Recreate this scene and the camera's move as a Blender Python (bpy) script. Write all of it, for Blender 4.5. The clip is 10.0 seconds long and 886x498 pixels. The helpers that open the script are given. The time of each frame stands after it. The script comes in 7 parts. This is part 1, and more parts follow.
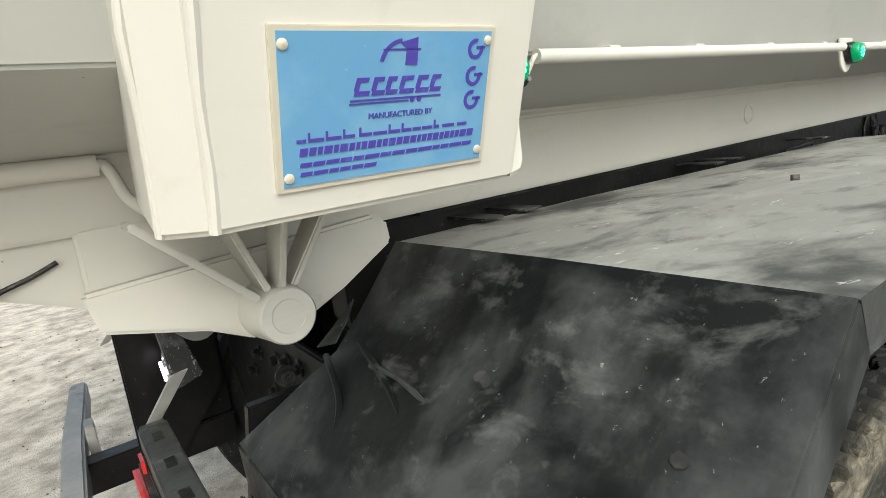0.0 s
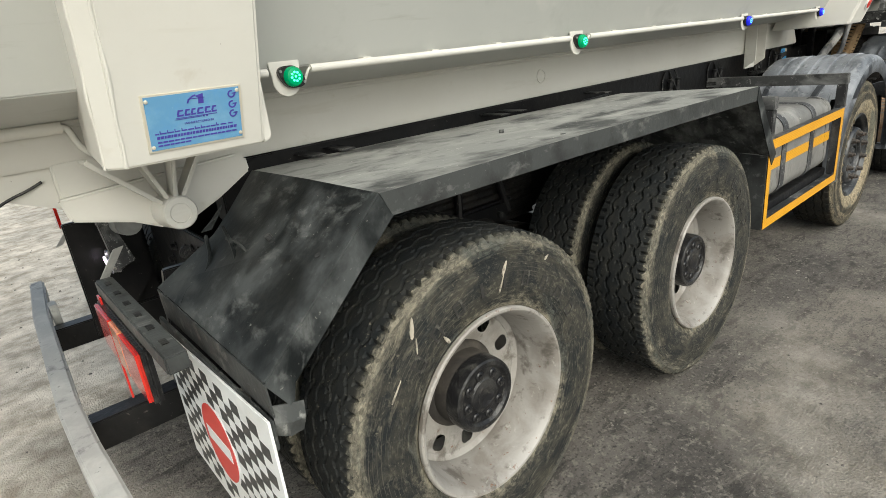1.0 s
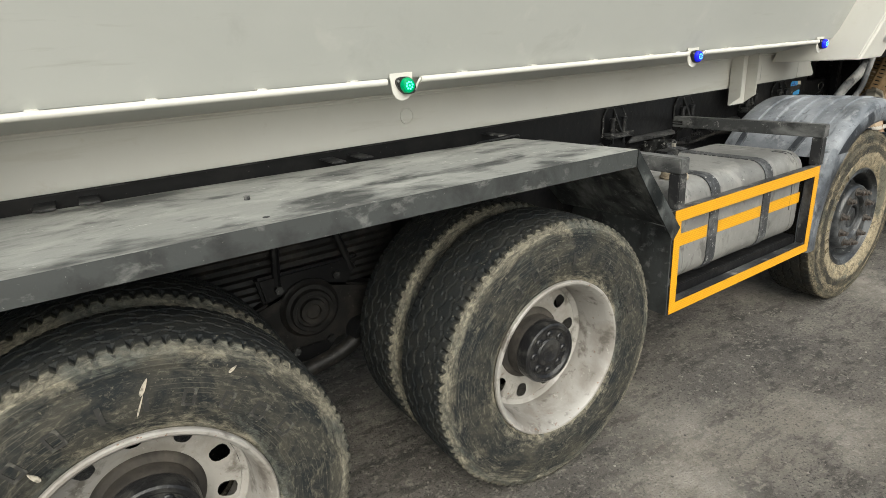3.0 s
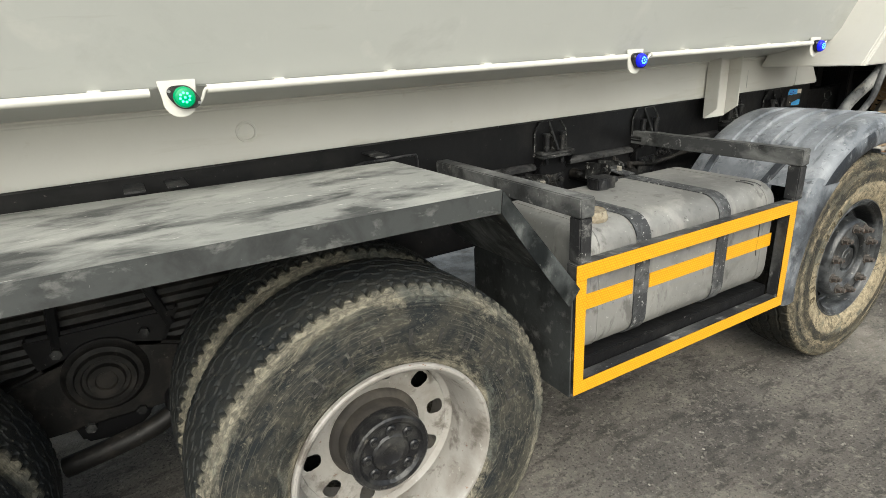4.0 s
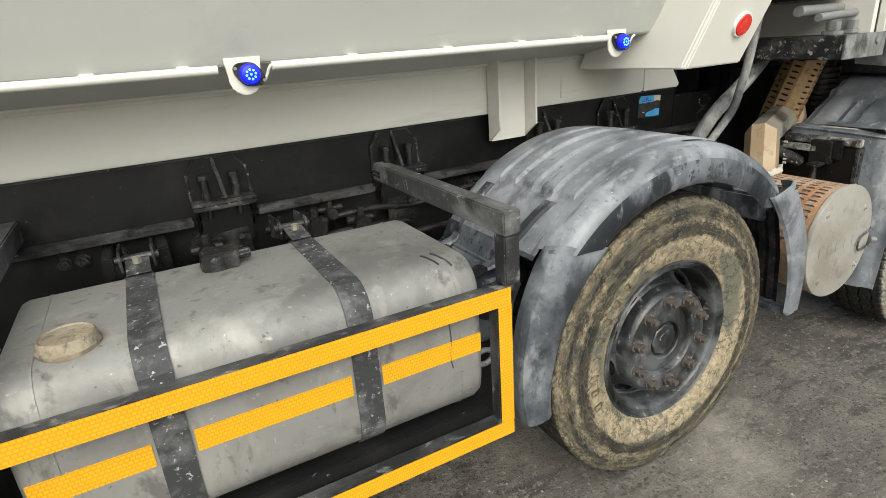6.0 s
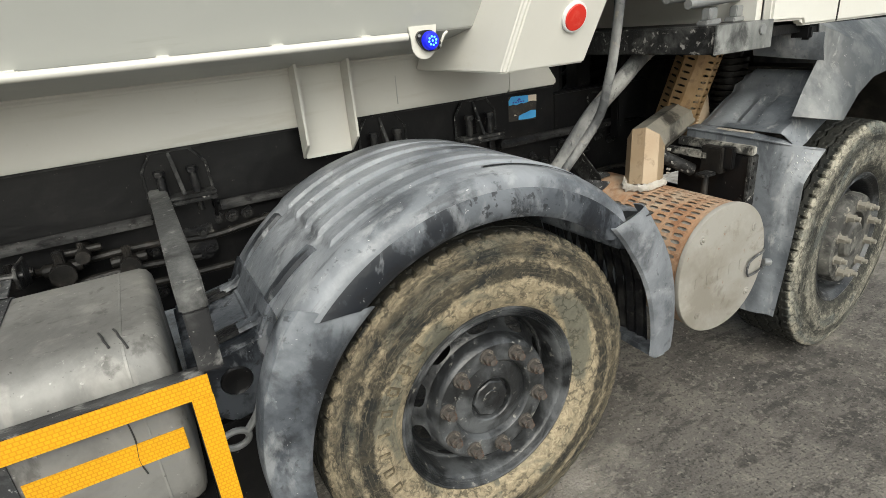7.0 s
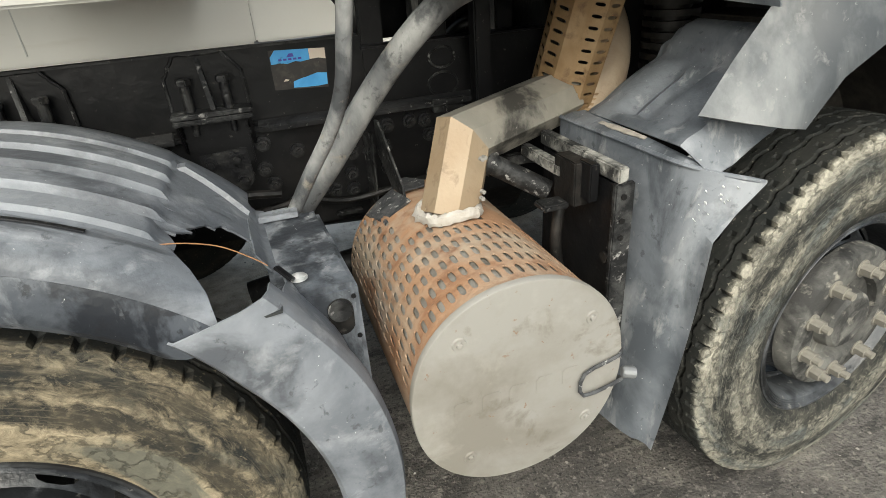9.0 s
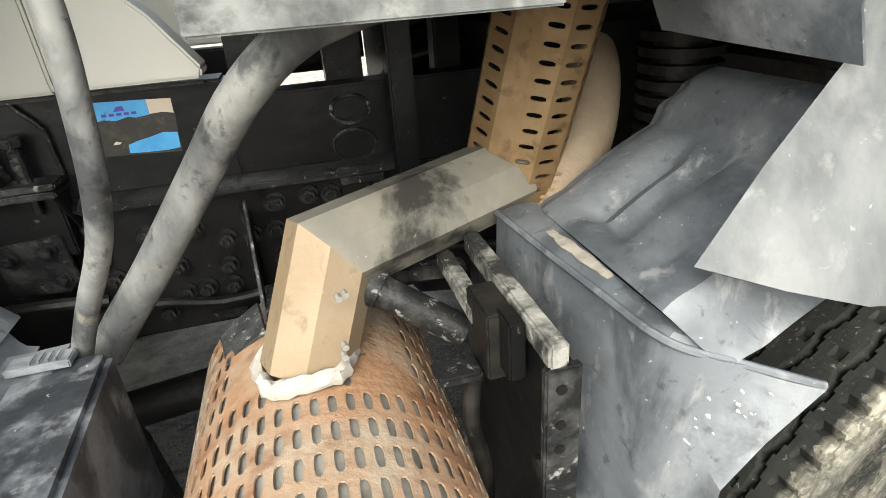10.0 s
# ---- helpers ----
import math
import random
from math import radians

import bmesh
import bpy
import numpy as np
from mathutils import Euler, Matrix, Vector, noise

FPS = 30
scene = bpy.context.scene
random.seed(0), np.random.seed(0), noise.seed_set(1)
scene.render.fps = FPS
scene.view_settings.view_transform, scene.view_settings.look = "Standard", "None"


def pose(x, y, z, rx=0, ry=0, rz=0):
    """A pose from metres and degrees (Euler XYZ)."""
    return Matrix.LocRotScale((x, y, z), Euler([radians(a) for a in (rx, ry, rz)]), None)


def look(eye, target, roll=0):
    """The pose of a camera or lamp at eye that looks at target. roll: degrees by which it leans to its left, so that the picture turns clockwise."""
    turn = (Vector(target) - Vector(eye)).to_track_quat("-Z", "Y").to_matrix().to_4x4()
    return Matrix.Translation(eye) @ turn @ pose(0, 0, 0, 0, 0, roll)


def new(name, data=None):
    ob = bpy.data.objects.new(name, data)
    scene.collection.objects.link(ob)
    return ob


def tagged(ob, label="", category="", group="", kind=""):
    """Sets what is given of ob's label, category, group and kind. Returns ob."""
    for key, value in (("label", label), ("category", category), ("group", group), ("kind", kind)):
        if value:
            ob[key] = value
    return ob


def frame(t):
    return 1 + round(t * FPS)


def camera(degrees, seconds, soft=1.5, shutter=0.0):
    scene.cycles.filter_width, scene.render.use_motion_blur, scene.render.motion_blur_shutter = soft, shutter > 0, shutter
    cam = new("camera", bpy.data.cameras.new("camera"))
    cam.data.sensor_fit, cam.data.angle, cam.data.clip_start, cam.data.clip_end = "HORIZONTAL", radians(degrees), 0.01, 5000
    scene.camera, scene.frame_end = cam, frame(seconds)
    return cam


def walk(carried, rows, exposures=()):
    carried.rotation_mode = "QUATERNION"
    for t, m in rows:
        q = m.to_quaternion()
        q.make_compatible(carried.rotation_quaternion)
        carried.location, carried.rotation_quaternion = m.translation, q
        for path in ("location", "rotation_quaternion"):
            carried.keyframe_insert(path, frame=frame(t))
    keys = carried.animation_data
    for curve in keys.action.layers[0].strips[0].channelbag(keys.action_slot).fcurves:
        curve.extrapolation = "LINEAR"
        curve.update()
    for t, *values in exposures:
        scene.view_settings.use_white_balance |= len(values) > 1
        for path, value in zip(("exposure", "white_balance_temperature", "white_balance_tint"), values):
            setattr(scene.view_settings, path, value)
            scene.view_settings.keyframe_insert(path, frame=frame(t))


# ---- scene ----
cam = camera(77.3, 10.0, soft=0.5)
PATH = [
    (0, (1.225, -0.187, 1.441), (2.351, 1.419, 1.048), -7.1),
    (0.5, (1.165, -0.63, 1.459), (2.38, 0.848, 0.877), -6.3),
    (1, (1.08, -1.018, 1.545), (2.281, 0.437, 0.881), -6.2),
    (1.5, (1.231, -1.163, 1.568), (2.408, 0.298, 0.875), -5.3),
    (2, (1.463, -1.238, 1.608), (2.59, 0.269, 0.93), -4.7),
    (2.5, (1.794, -1.305, 1.602), (2.856, 0.261, 0.953), -4.3),
    (2.7, (1.927, -1.321, 1.617), (2.968, 0.259, 0.969), -4.1),
    (3.8, (2.794, -1.168, 1.616), (3.73, 0.468, 0.946), -3.2),
    (4, (2.961, -1.161, 1.601), (3.887, 0.484, 0.938), -3.1),
    (4.5, (3.327, -1.144, 1.601), (4.21, 0.52, 0.929), -3.4),
    (5, (3.734, -1.083, 1.586), (4.608, 0.578, 0.897), -3.4),
    (5.5, (4.108, -1.074, 1.583), (4.972, 0.593, 0.893), -3.9),
    (5.7, (4.263, -1.089, 1.577), (5.134, 0.575, 0.889), -3.8),
    (6.8, (5.121, -1.088, 1.577), (5.985, 0.56, 0.844), -5.0),
    (7, (5.264, -1.08, 1.587), (6.122, 0.563, 0.835), -5.1),
    (7.5, (5.644, -1.122, 1.578), (6.46, 0.52, 0.779), -4.6),
    (8, (5.982, -1.065, 1.527), (6.759, 0.564, 0.665), -3.8),
    (8.5, (6.317, -0.904, 1.49), (7.008, 0.74, 0.584), -3.7),
    (9, (6.581, -0.738, 1.461), (7.115, 0.955, 0.54), -4.2),
    (9.5, (6.803, -0.558, 1.471), (7.251, 1.17, 0.57), -3.8),
    (10, (7.027, -0.308, 1.446), (7.434, 1.441, 0.565), -4.3),
]
EXPOSURES = [(0, 0.63, 6350, 3), (0.5, 0.58, 6350, 3), (1, 0.47, 6350, 3), (2.5, 0.5, 6350, 3), (4, 0.72, 6350, 3), (4.5, 0.76, 6350, 3), (5.5, 0.72, 6350, 3), (7, 0.55, 6350, 3), (8, 0.73, 6350, 3), (9, 0.8, 6350, 3), (10, 1.25, 6350, 3)]
walk(cam, [(t, look(eye, target, roll)) for t, eye, target, roll in PATH], EXPOSURES)

# ---- light ----
world = bpy.data.worlds.new("sky")
scene.world = world
world.use_nodes = True
wn = world.node_tree.nodes
wl = world.node_tree.links
sky = wn.new("ShaderNodeTexSky")
sky.sky_type = "NISHITA"
sky.sun_disc = False
SUN_ELEV, SUN_TURN = 42.0, 200.0
sky.sun_elevation = radians(SUN_ELEV)
sky.sun_rotation = radians(SUN_TURN)
sky.air_density, sky.dust_density = 1.0, 6.0
wn["Background"].inputs["Strength"].default_value = 0.15
haze = wn.new("ShaderNodeHueSaturation")
haze.inputs["Saturation"].default_value = 0.6
wl.new(sky.outputs["Color"], haze.inputs["Color"])
wl.new(haze.outputs["Color"], wn["Background"].inputs["Color"])
sun = new("sun", bpy.data.lights.new("sun", "SUN"))
sun.data.energy, sun.data.angle, sun.data.color = 0.95, radians(75), (1.0, 0.97, 0.92)
ca, sa = math.cos(radians(SUN_ELEV)), math.sin(radians(SUN_ELEV))
SUN_FROM = Vector((math.sin(radians(SUN_TURN)) * ca, math.cos(radians(SUN_TURN)) * ca, sa))
sun.matrix_world = look(SUN_FROM * 30, (0, 0, 0))


# ---- materials ----
def surf(name, base, layers=(), rough=0.6, metal=0.0, bump=0.15, grain=60.0, spec=0.5, rough_to=None, coat=0.0):
    """A procedural paint, metal or plastic. layers: (colour, noise scale, low, high, stretch, strength) mixed over the base."""
    m = bpy.data.materials.new(name)
    m.use_nodes = True
    n, l = m.node_tree.nodes, m.node_tree.links
    b = n["Principled BSDF"]
    tc = n.new("ShaderNodeTexCoord")
    col = n.new("ShaderNodeRGB")
    col.outputs[0].default_value = (*base, 1)
    out = col.outputs[0]
    first = None
    for k, (c, sc, lo, hi, stretch, amount) in enumerate(layers):
        mp = n.new("ShaderNodeMapping")
        mp.inputs["Scale"].default_value = stretch
        mp.inputs["Location"].default_value = (3.1 * k, 1.7 * k, 0.9 * k)
        l.new(tc.outputs["Object"], mp.inputs["Vector"])
        ns = n.new("ShaderNodeTexNoise")
        ns.inputs["Scale"].default_value = sc
        ns.inputs["Detail"].default_value = 7
        ns.inputs["Roughness"].default_value = 0.62
        ns.inputs["Distortion"].default_value = 0.3
        l.new(mp.outputs["Vector"], ns.inputs["Vector"])
        mr = n.new("ShaderNodeMapRange")
        mr.inputs["From Min"].default_value, mr.inputs["From Max"].default_value = lo, hi
        mr.inputs["To Max"].default_value = amount
        l.new(ns.outputs["Fac"], mr.inputs["Value"])
        mx = n.new("ShaderNodeMix")
        mx.data_type = "RGBA"
        l.new(mr.outputs["Result"], mx.inputs["Factor"])
        l.new(out, mx.inputs["A"])
        mx.inputs["B"].default_value = (*c, 1)
        out = mx.outputs["Result"]
        first = first or mr.outputs["Result"]
    l.new(out, b.inputs["Base Color"])
    b.inputs["Metallic"].default_value = metal
    b.inputs["Roughness"].default_value = rough
    b.inputs["Specular IOR Level"].default_value = spec
    b.inputs["Coat Weight"].default_value = coat
    if rough_to is not None and first is not None:
        mr = n.new("ShaderNodeMapRange")
        mr.inputs["To Min"].default_value, mr.inputs["To Max"].default_value = rough, rough_to
        l.new(first, mr.inputs["Value"])
        l.new(mr.outputs["Result"], b.inputs["Roughness"])
    if bump:
        g = n.new("ShaderNodeTexNoise")
        g.inputs["Scale"].default_value = grain
        g.inputs["Detail"].default_value = 8
        l.new(tc.outputs["Object"], g.inputs["Vector"])
        bp = n.new("ShaderNodeBump")
        bp.inputs["Strength"].default_value = bump
        bp.inputs["Distance"].default_value = 0.01
        l.new(g.outputs["Fac"], bp.inputs["Height"])
        l.new(bp.outputs["Normal"], b.inputs["Normal"])
    return m


def glow(name, colour, strength):
    m = bpy.data.materials.new(name)
    m.use_nodes = True
    b = m.node_tree.nodes["Principled BSDF"]
    b.inputs["Base Color"].default_value = (*colour, 1)
    b.inputs["Roughness"].default_value = 0.15
    b.inputs["Emission Color"].default_value = (*colour, 1)
    b.inputs["Emission Strength"].default_value = strength
    return m


ONE = (1, 1, 1)
CREAM = surf("cream_paint", (0.58, 0.568, 0.522), [((0.51, 0.49, 0.437), 2.2, 0.45, 0.75, ONE, 0.5), ((0.46, 0.42, 0.35), 14, 0.64, 0.76, ONE, 0.45), ((0.50, 0.48, 0.42), 7, 0.60, 0.70, (0.3, 1, 2.5), 0.5), ((0.10, 0.07, 0.05), 42, 0.755, 0.768, ONE, 0.9)], rough=0.42, bump=0.08, grain=22)
PANEL = surf("grey_white_paint", (0.415, 0.42, 0.396), [((0.355, 0.36, 0.338), 1.4, 0.4, 0.7, (0.5, 1, 1), 0.7), ((0.52, 0.51, 0.47), 5, 0.62, 0.75, ONE, 0.4), ((0.28, 0.27, 0.24), 9, 0.62, 0.72, (0.25, 1, 2.5), 0.4), ((0.33, 0.33, 0.31), 3, 0.58, 0.66, ONE, 0.5), ((0.12, 0.105, 0.08), 30, 0.755, 0.768, ONE, 0.8)], rough=0.38, bump=0.05, grain=14)
BLACK = surf("chassis_black", (0.0075, 0.0075, 0.008), [((0.022, 0.021, 0.020), 5, 0.50, 0.72, ONE, 0.7), ((0.12, 0.11, 0.10), 55, 0.665, 0.715, ONE, 0.7)], rough=0.32, bump=0.25, grain=24, spec=0.28)
GREASE = surf("greasy_black", (0.009, 0.0085, 0.008), [((0.034, 0.030, 0.026), 12, 0.48, 0.68, ONE, 0.8), ((0.10, 0.09, 0.08), 40, 0.64, 0.72, ONE, 0.5)], rough=0.48, bump=0.4, grain=30, spec=0.25)
# the pale overspray clouds are lifted to carry the slope's sky reflection too
FENDER = surf("sprayed_black", (0.007, 0.0085, 0.009), [((0.062, 0.067, 0.067), 6.0, 0.45, 0.64, (1.0, 0.8, 0.8), 0.9), ((0.13, 0.135, 0.13), 13, 0.55, 0.70, (1.6, 0.8, 1.0), 0.65), ((0.005, 0.006, 0.006), 5, 0.50, 0.64, ONE, 0.8), ((0.30, 0.29, 0.26), 80, 0.67, 0.72, ONE, 0.7)], rough=0.46, bump=0.14, grain=30, rough_to=0.66, spec=0.22)
FENDERWORN = surf("scuffed_sprayed_black", (0.050, 0.053, 0.052), [((0.26, 0.265, 0.255), 4.5, 0.42, 0.60, (1.0, 1.2, 0.6), 0.85), ((0.014, 0.014, 0.014), 8, 0.52, 0.64, ONE, 0.8), ((0.30, 0.30, 0.28), 26, 0.58, 0.69, ONE, 0.7)], rough=0.5, bump=0.16, grain=40, spec=0.35)
DUSTTOP = surf("dusty_fender_top", (0.245, 0.247, 0.230), [((0.030, 0.032, 0.032), 3.0, 0.48, 0.58, (0.8, 1.2, 1), 0.9), ((0.37, 0.37, 0.34), 4, 0.50, 0.66, (0.8, 1.2, 1), 0.7), ((0.07, 0.07, 0.07), 12, 0.55, 0.68, (0.7, 1.2, 1), 0.6), ((0.60, 0.59, 0.54), 40, 0.64, 0.70, (0.5, 1.5, 1), 0.8), ((0.03, 0.03, 0.03), 70, 0.66, 0.71, ONE, 0.6)], rough=0.6, bump=0.25, grain=40)
# rail black made paler to hold the sky glint on ledges, with dust
LEDGEGLINT = surf("pale_glint_black", (0.020, 0.020, 0.021), [((0.085, 0.084, 0.082), 9, 0.44, 0.62, (0.5, 1, 1), 0.8), ((0.006, 0.006, 0.006), 16, 0.54, 0.64, ONE, 0.8), ((0.24, 0.235, 0.22), 60, 0.64, 0.70, ONE, 0.7)], rough=0.34, bump=0.2, grain=50, spec=0.25)
LIP = surf("worn_fender_lip", (0.046, 0.049, 0.048), [((0.018, 0.018, 0.018), 9, 0.47, 0.66, ONE, 0.8), ((0.19, 0.19, 0.18), 22, 0.55, 0.70, (0.6, 1, 1), 0.65), ((0.4, 0.39, 0.36), 110, 0.69, 0.74, ONE, 0.6)], rough=0.5, bump=0.12, grain=60, spec=0.3)
PLASTIC = surf("dusty_grey_plastic", (0.070, 0.078, 0.090), [((0.21, 0.225, 0.245), 3.5, 0.44, 0.60, ONE, 0.8), ((0.014, 0.016, 0.020), 6.0, 0.48, 0.58, (1, 1, 0.7), 0.85), ((0.27, 0.28, 0.29), 16, 0.56, 0.66, (1, 1, 0.4), 0.6), ((0.02, 0.022, 0.025), 34, 0.60, 0.67, ONE, 0.6), ((0.60, 0.60, 0.58), 80, 0.68, 0.72, ONE, 0.8)], rough=0.44, bump=0.22, grain=50)
# paler copy of the plastic for upper faces: sky light painted in, with dust
PLASTICTOP = surf("toplit_dusty_plastic", (0.135, 0.145, 0.160), [((0.265, 0.278, 0.298), 3.2, 0.44, 0.64, (1, 0.8, 1), 0.8), ((0.040, 0.044, 0.052), 5.0, 0.52, 0.64, (0.9, 1.1, 1), 0.75), ((0.31, 0.32, 0.33), 16, 0.55, 0.68, (0.8, 1.2, 1), 0.6), ((0.03, 0.032, 0.036), 30, 0.61, 0.68, ONE, 0.6), ((0.022, 0.024, 0.028), 9, 0.60, 0.68, (0.4, 2.0, 0.4), 0.6), ((0.62, 0.62, 0.60), 80, 0.68, 0.72, ONE, 0.8)], rough=0.44, bump=0.22, grain=50)
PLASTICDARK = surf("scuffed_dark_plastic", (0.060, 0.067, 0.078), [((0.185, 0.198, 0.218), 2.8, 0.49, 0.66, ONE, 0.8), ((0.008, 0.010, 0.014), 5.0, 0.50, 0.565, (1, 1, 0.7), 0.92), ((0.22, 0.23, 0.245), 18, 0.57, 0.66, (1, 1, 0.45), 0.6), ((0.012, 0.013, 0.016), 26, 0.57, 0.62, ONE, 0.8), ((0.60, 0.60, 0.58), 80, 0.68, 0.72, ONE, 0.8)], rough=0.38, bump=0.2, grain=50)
FLARE = surf("cab_grey_plastic", (0.098, 0.104, 0.108), [((0.032, 0.036, 0.040), 1.9, 0.46, 0.60, (1.6, 1, 0.7), 0.85), ((0.19, 0.195, 0.192), 3.6, 0.48, 0.64, (1.2, 1, 0.45), 0.8), ((0.035, 0.038, 0.042), 9, 0.54, 0.66, (1, 1, 0.35), 0.65), ((0.22, 0.22, 0.21), 26, 0.60, 0.70, (1, 1, 0.5), 0.55), ((0.32, 0.32, 0.30), 70, 0.66, 0.71, ONE, 0.6)], rough=0.46, bump=0.14, grain=40, spec=0.4)
CHIPPED = surf("chipped_black_paint", (0.012, 0.012, 0.012), [((0.075, 0.075, 0.072), 14, 0.48, 0.64, ONE, 0.8), ((0.34, 0.33, 0.31), 42, 0.59, 0.67, ONE, 0.75)], rough=0.5, bump=0.3, grain=80, spec=0.25)
STEELGREY = surf("worn_grey_steel", (0.20, 0.205, 0.205), [((0.36, 0.36, 0.35), 6, 0.5, 0.75, ONE, 0.7), ((0.05, 0.045, 0.04), 11, 0.58, 0.75, ONE, 0.8), ((0.26, 0.17, 0.09), 21, 0.69, 0.8, ONE, 0.6)], rough=0.5, metal=0.3, bump=0.15, grain=50)
ALU = surf("dusty_aluminium", (0.235, 0.231, 0.218), [((0.13, 0.127, 0.121), 3.5, 0.46, 0.64, ONE, 0.8), ((0.35, 0.336, 0.308), 8, 0.54, 0.68, (1, 1, 0.35), 0.65), ((0.08, 0.075, 0.07), 14, 0.58, 0.66, (1, 1, 0.5), 0.65), ((0.44, 0.43, 0.40), 48, 0.64, 0.70, ONE, 0.6), ((0.06, 0.055, 0.05), 60, 0.65, 0.70, ONE, 0.8)], rough=0.56, metal=0.3, bump=0.14, grain=40)
STRAP = surf("strap_steel", (0.035, 0.036, 0.038), [((0.13, 0.132, 0.132), 16, 0.48, 0.66, ONE, 0.8), ((0.42, 0.42, 0.40), 70, 0.60, 0.67, ONE, 0.8)], rough=0.55, bump=0.25, grain=80, spec=0.3)
RIM = surf("rim_paint", (0.30, 0.285, 0.262), [((0.19, 0.172, 0.150), 6, 0.46, 0.62, ONE, 0.8), ((0.085, 0.073, 0.06), 13, 0.55, 0.65, ONE, 0.75), ((0.15, 0.07, 0.035), 55, 0.645, 0.69, ONE, 0.9), ((0.42, 0.405, 0.37), 30, 0.62, 0.70, ONE, 0.6)], rough=0.45, bump=0.18, grain=60)
DRUM = surf("dusty_drum", (0.036, 0.033, 0.030), [((0.11, 0.096, 0.08), 9, 0.45, 0.7, ONE, 0.7)], rough=0.7, bump=0.25, grain=40, spec=0.2)
HUBBLACK = surf("hub_black", (0.010, 0.010, 0.011), [((0.045, 0.044, 0.041), 16, 0.48, 0.64, ONE, 0.8), ((0.15, 0.14, 0.12), 30, 0.61, 0.72, ONE, 0.7)], rough=0.30, bump=0.35, grain=70, spec=0.35)
FRONTRIM = surf("dusty_front_rim", (0.045, 0.044, 0.041), [((0.16, 0.156, 0.14), 6, 0.44, 0.62, ONE, 0.9), ((0.012, 0.012, 0.012), 9, 0.50, 0.62, ONE, 0.85), ((0.34, 0.32, 0.27), 28, 0.58, 0.70, ONE, 0.75)], rough=0.7, bump=0.35, grain=70, spec=0.3)
STEERRIM = surf("dusty_black_rim", (0.016, 0.017, 0.018), [((0.10, 0.105, 0.11), 7, 0.45, 0.64, ONE, 0.85), ((0.008, 0.008, 0.009), 12, 0.52, 0.66, ONE, 0.8), ((0.30, 0.29, 0.26), 34, 0.62, 0.70, ONE, 0.7)], rough=0.32, bump=0.25, grain=60, rough_to=0.55, spec=0.5)
NUT = surf("rusty_nut", (0.085, 0.076, 0.068), [((0.15, 0.075, 0.045), 9, 0.54, 0.64, ONE, 0.65), ((0.02, 0.02, 0.02), 30, 0.50, 0.62, ONE, 0.7), ((0.33, 0.29, 0.23), 50, 0.60, 0.70, ONE, 0.6)], rough=0.6, metal=0.2, bump=0.3, grain=90, spec=0.3)
NUTDUST = surf("dusty_nut", (0.21, 0.195, 0.16), [((0.14, 0.13, 0.11), 24, 0.45, 0.65, ONE, 0.8)], rough=0.8, bump=0.3, grain=90)
RUST = surf("rusty_heat_shield", (0.31, 0.175, 0.095), [((0.36, 0.30, 0.225), 5.0, 0.40, 0.62, ONE, 0.9), ((0.19, 0.088, 0.042), 11, 0.52, 0.66, ONE, 0.85), ((0.44, 0.40, 0.34), 8.0, 0.58, 0.70, (1, 0.5, 1), 0.7), ((0.07, 0.042, 0.028), 34, 0.64, 0.70, ONE, 0.85)], rough=0.78, bump=0.4, grain=60)
CAPSTEEL = surf("muffler_end_plate", (0.275, 0.262, 0.235), [((0.185, 0.168, 0.138), 3.4, 0.44, 0.62, ONE, 0.8), ((0.35, 0.33, 0.29), 10, 0.54, 0.70, ONE, 0.5), ((0.11, 0.092, 0.066), 8, 0.59, 0.70, ONE, 0.65), ((0.20, 0.11, 0.055), 40, 0.655, 0.705, ONE, 0.8)], rough=0.66, metal=0.1, bump=0.2, grain=34)
DRUMGREY = surf("muffler_drum", (0.32, 0.308, 0.278), [((0.10, 0.086, 0.066), 9, 0.45, 0.7, ONE, 0.8)], rough=0.6, metal=0.3, bump=0.1)
TANSTEEL = surf("heat_tinted_steel", (0.27, 0.195, 0.12), [((0.33, 0.26, 0.175), 5, 0.4, 0.7, ONE, 0.8), ((0.16, 0.11, 0.065), 22, 0.57, 0.70, ONE, 0.7), ((0.42, 0.38, 0.31), 60, 0.65, 0.71, ONE, 0.7)], rough=0.55, metal=0.15, bump=0.14, grain=60)
DUSTBLACK = surf("dust_caked_black", (0.02, 0.02, 0.019), [((0.33, 0.32, 0.285), 11, 0.44, 0.58, ONE, 0.9), ((0.015, 0.015, 0.014), 22, 0.54, 0.62, ONE, 0.9), ((0.5, 0.48, 0.43), 60, 0.6, 0.7, ONE, 0.6)], rough=0.8, bump=0.5, grain=60)
DUCTSTEEL = surf("smoked_steel", (0.24, 0.225, 0.19), [((0.34, 0.31, 0.255), 9, 0.42, 0.66, ONE, 0.8), ((0.03, 0.028, 0.025), 5, 0.53, 0.62, ONE, 0.9), ((0.5, 0.48, 0.42), 60, 0.69, 0.74, ONE, 0.7)], rough=0.5, metal=0.25, bump=0.1, grain=60)
STACKRUST = surf("brown_stack_steel", (0.22, 0.135, 0.06), [((0.31, 0.215, 0.115), 9, 0.45, 0.66, ONE, 0.8), ((0.11, 0.06, 0.03), 26, 0.56, 0.68, ONE, 0.7)], rough=0.6, metal=0.2, bump=0.12)
LAGGING = surf("pipe_lagging", (0.33, 0.25, 0.17), [((0.42, 0.34, 0.25), 9, 0.42, 0.7, ONE, 0.8), ((0.22, 0.12, 0.06), 14, 0.62, 0.74, ONE, 0.7)], rough=0.9, bump=0.35, grain=40)
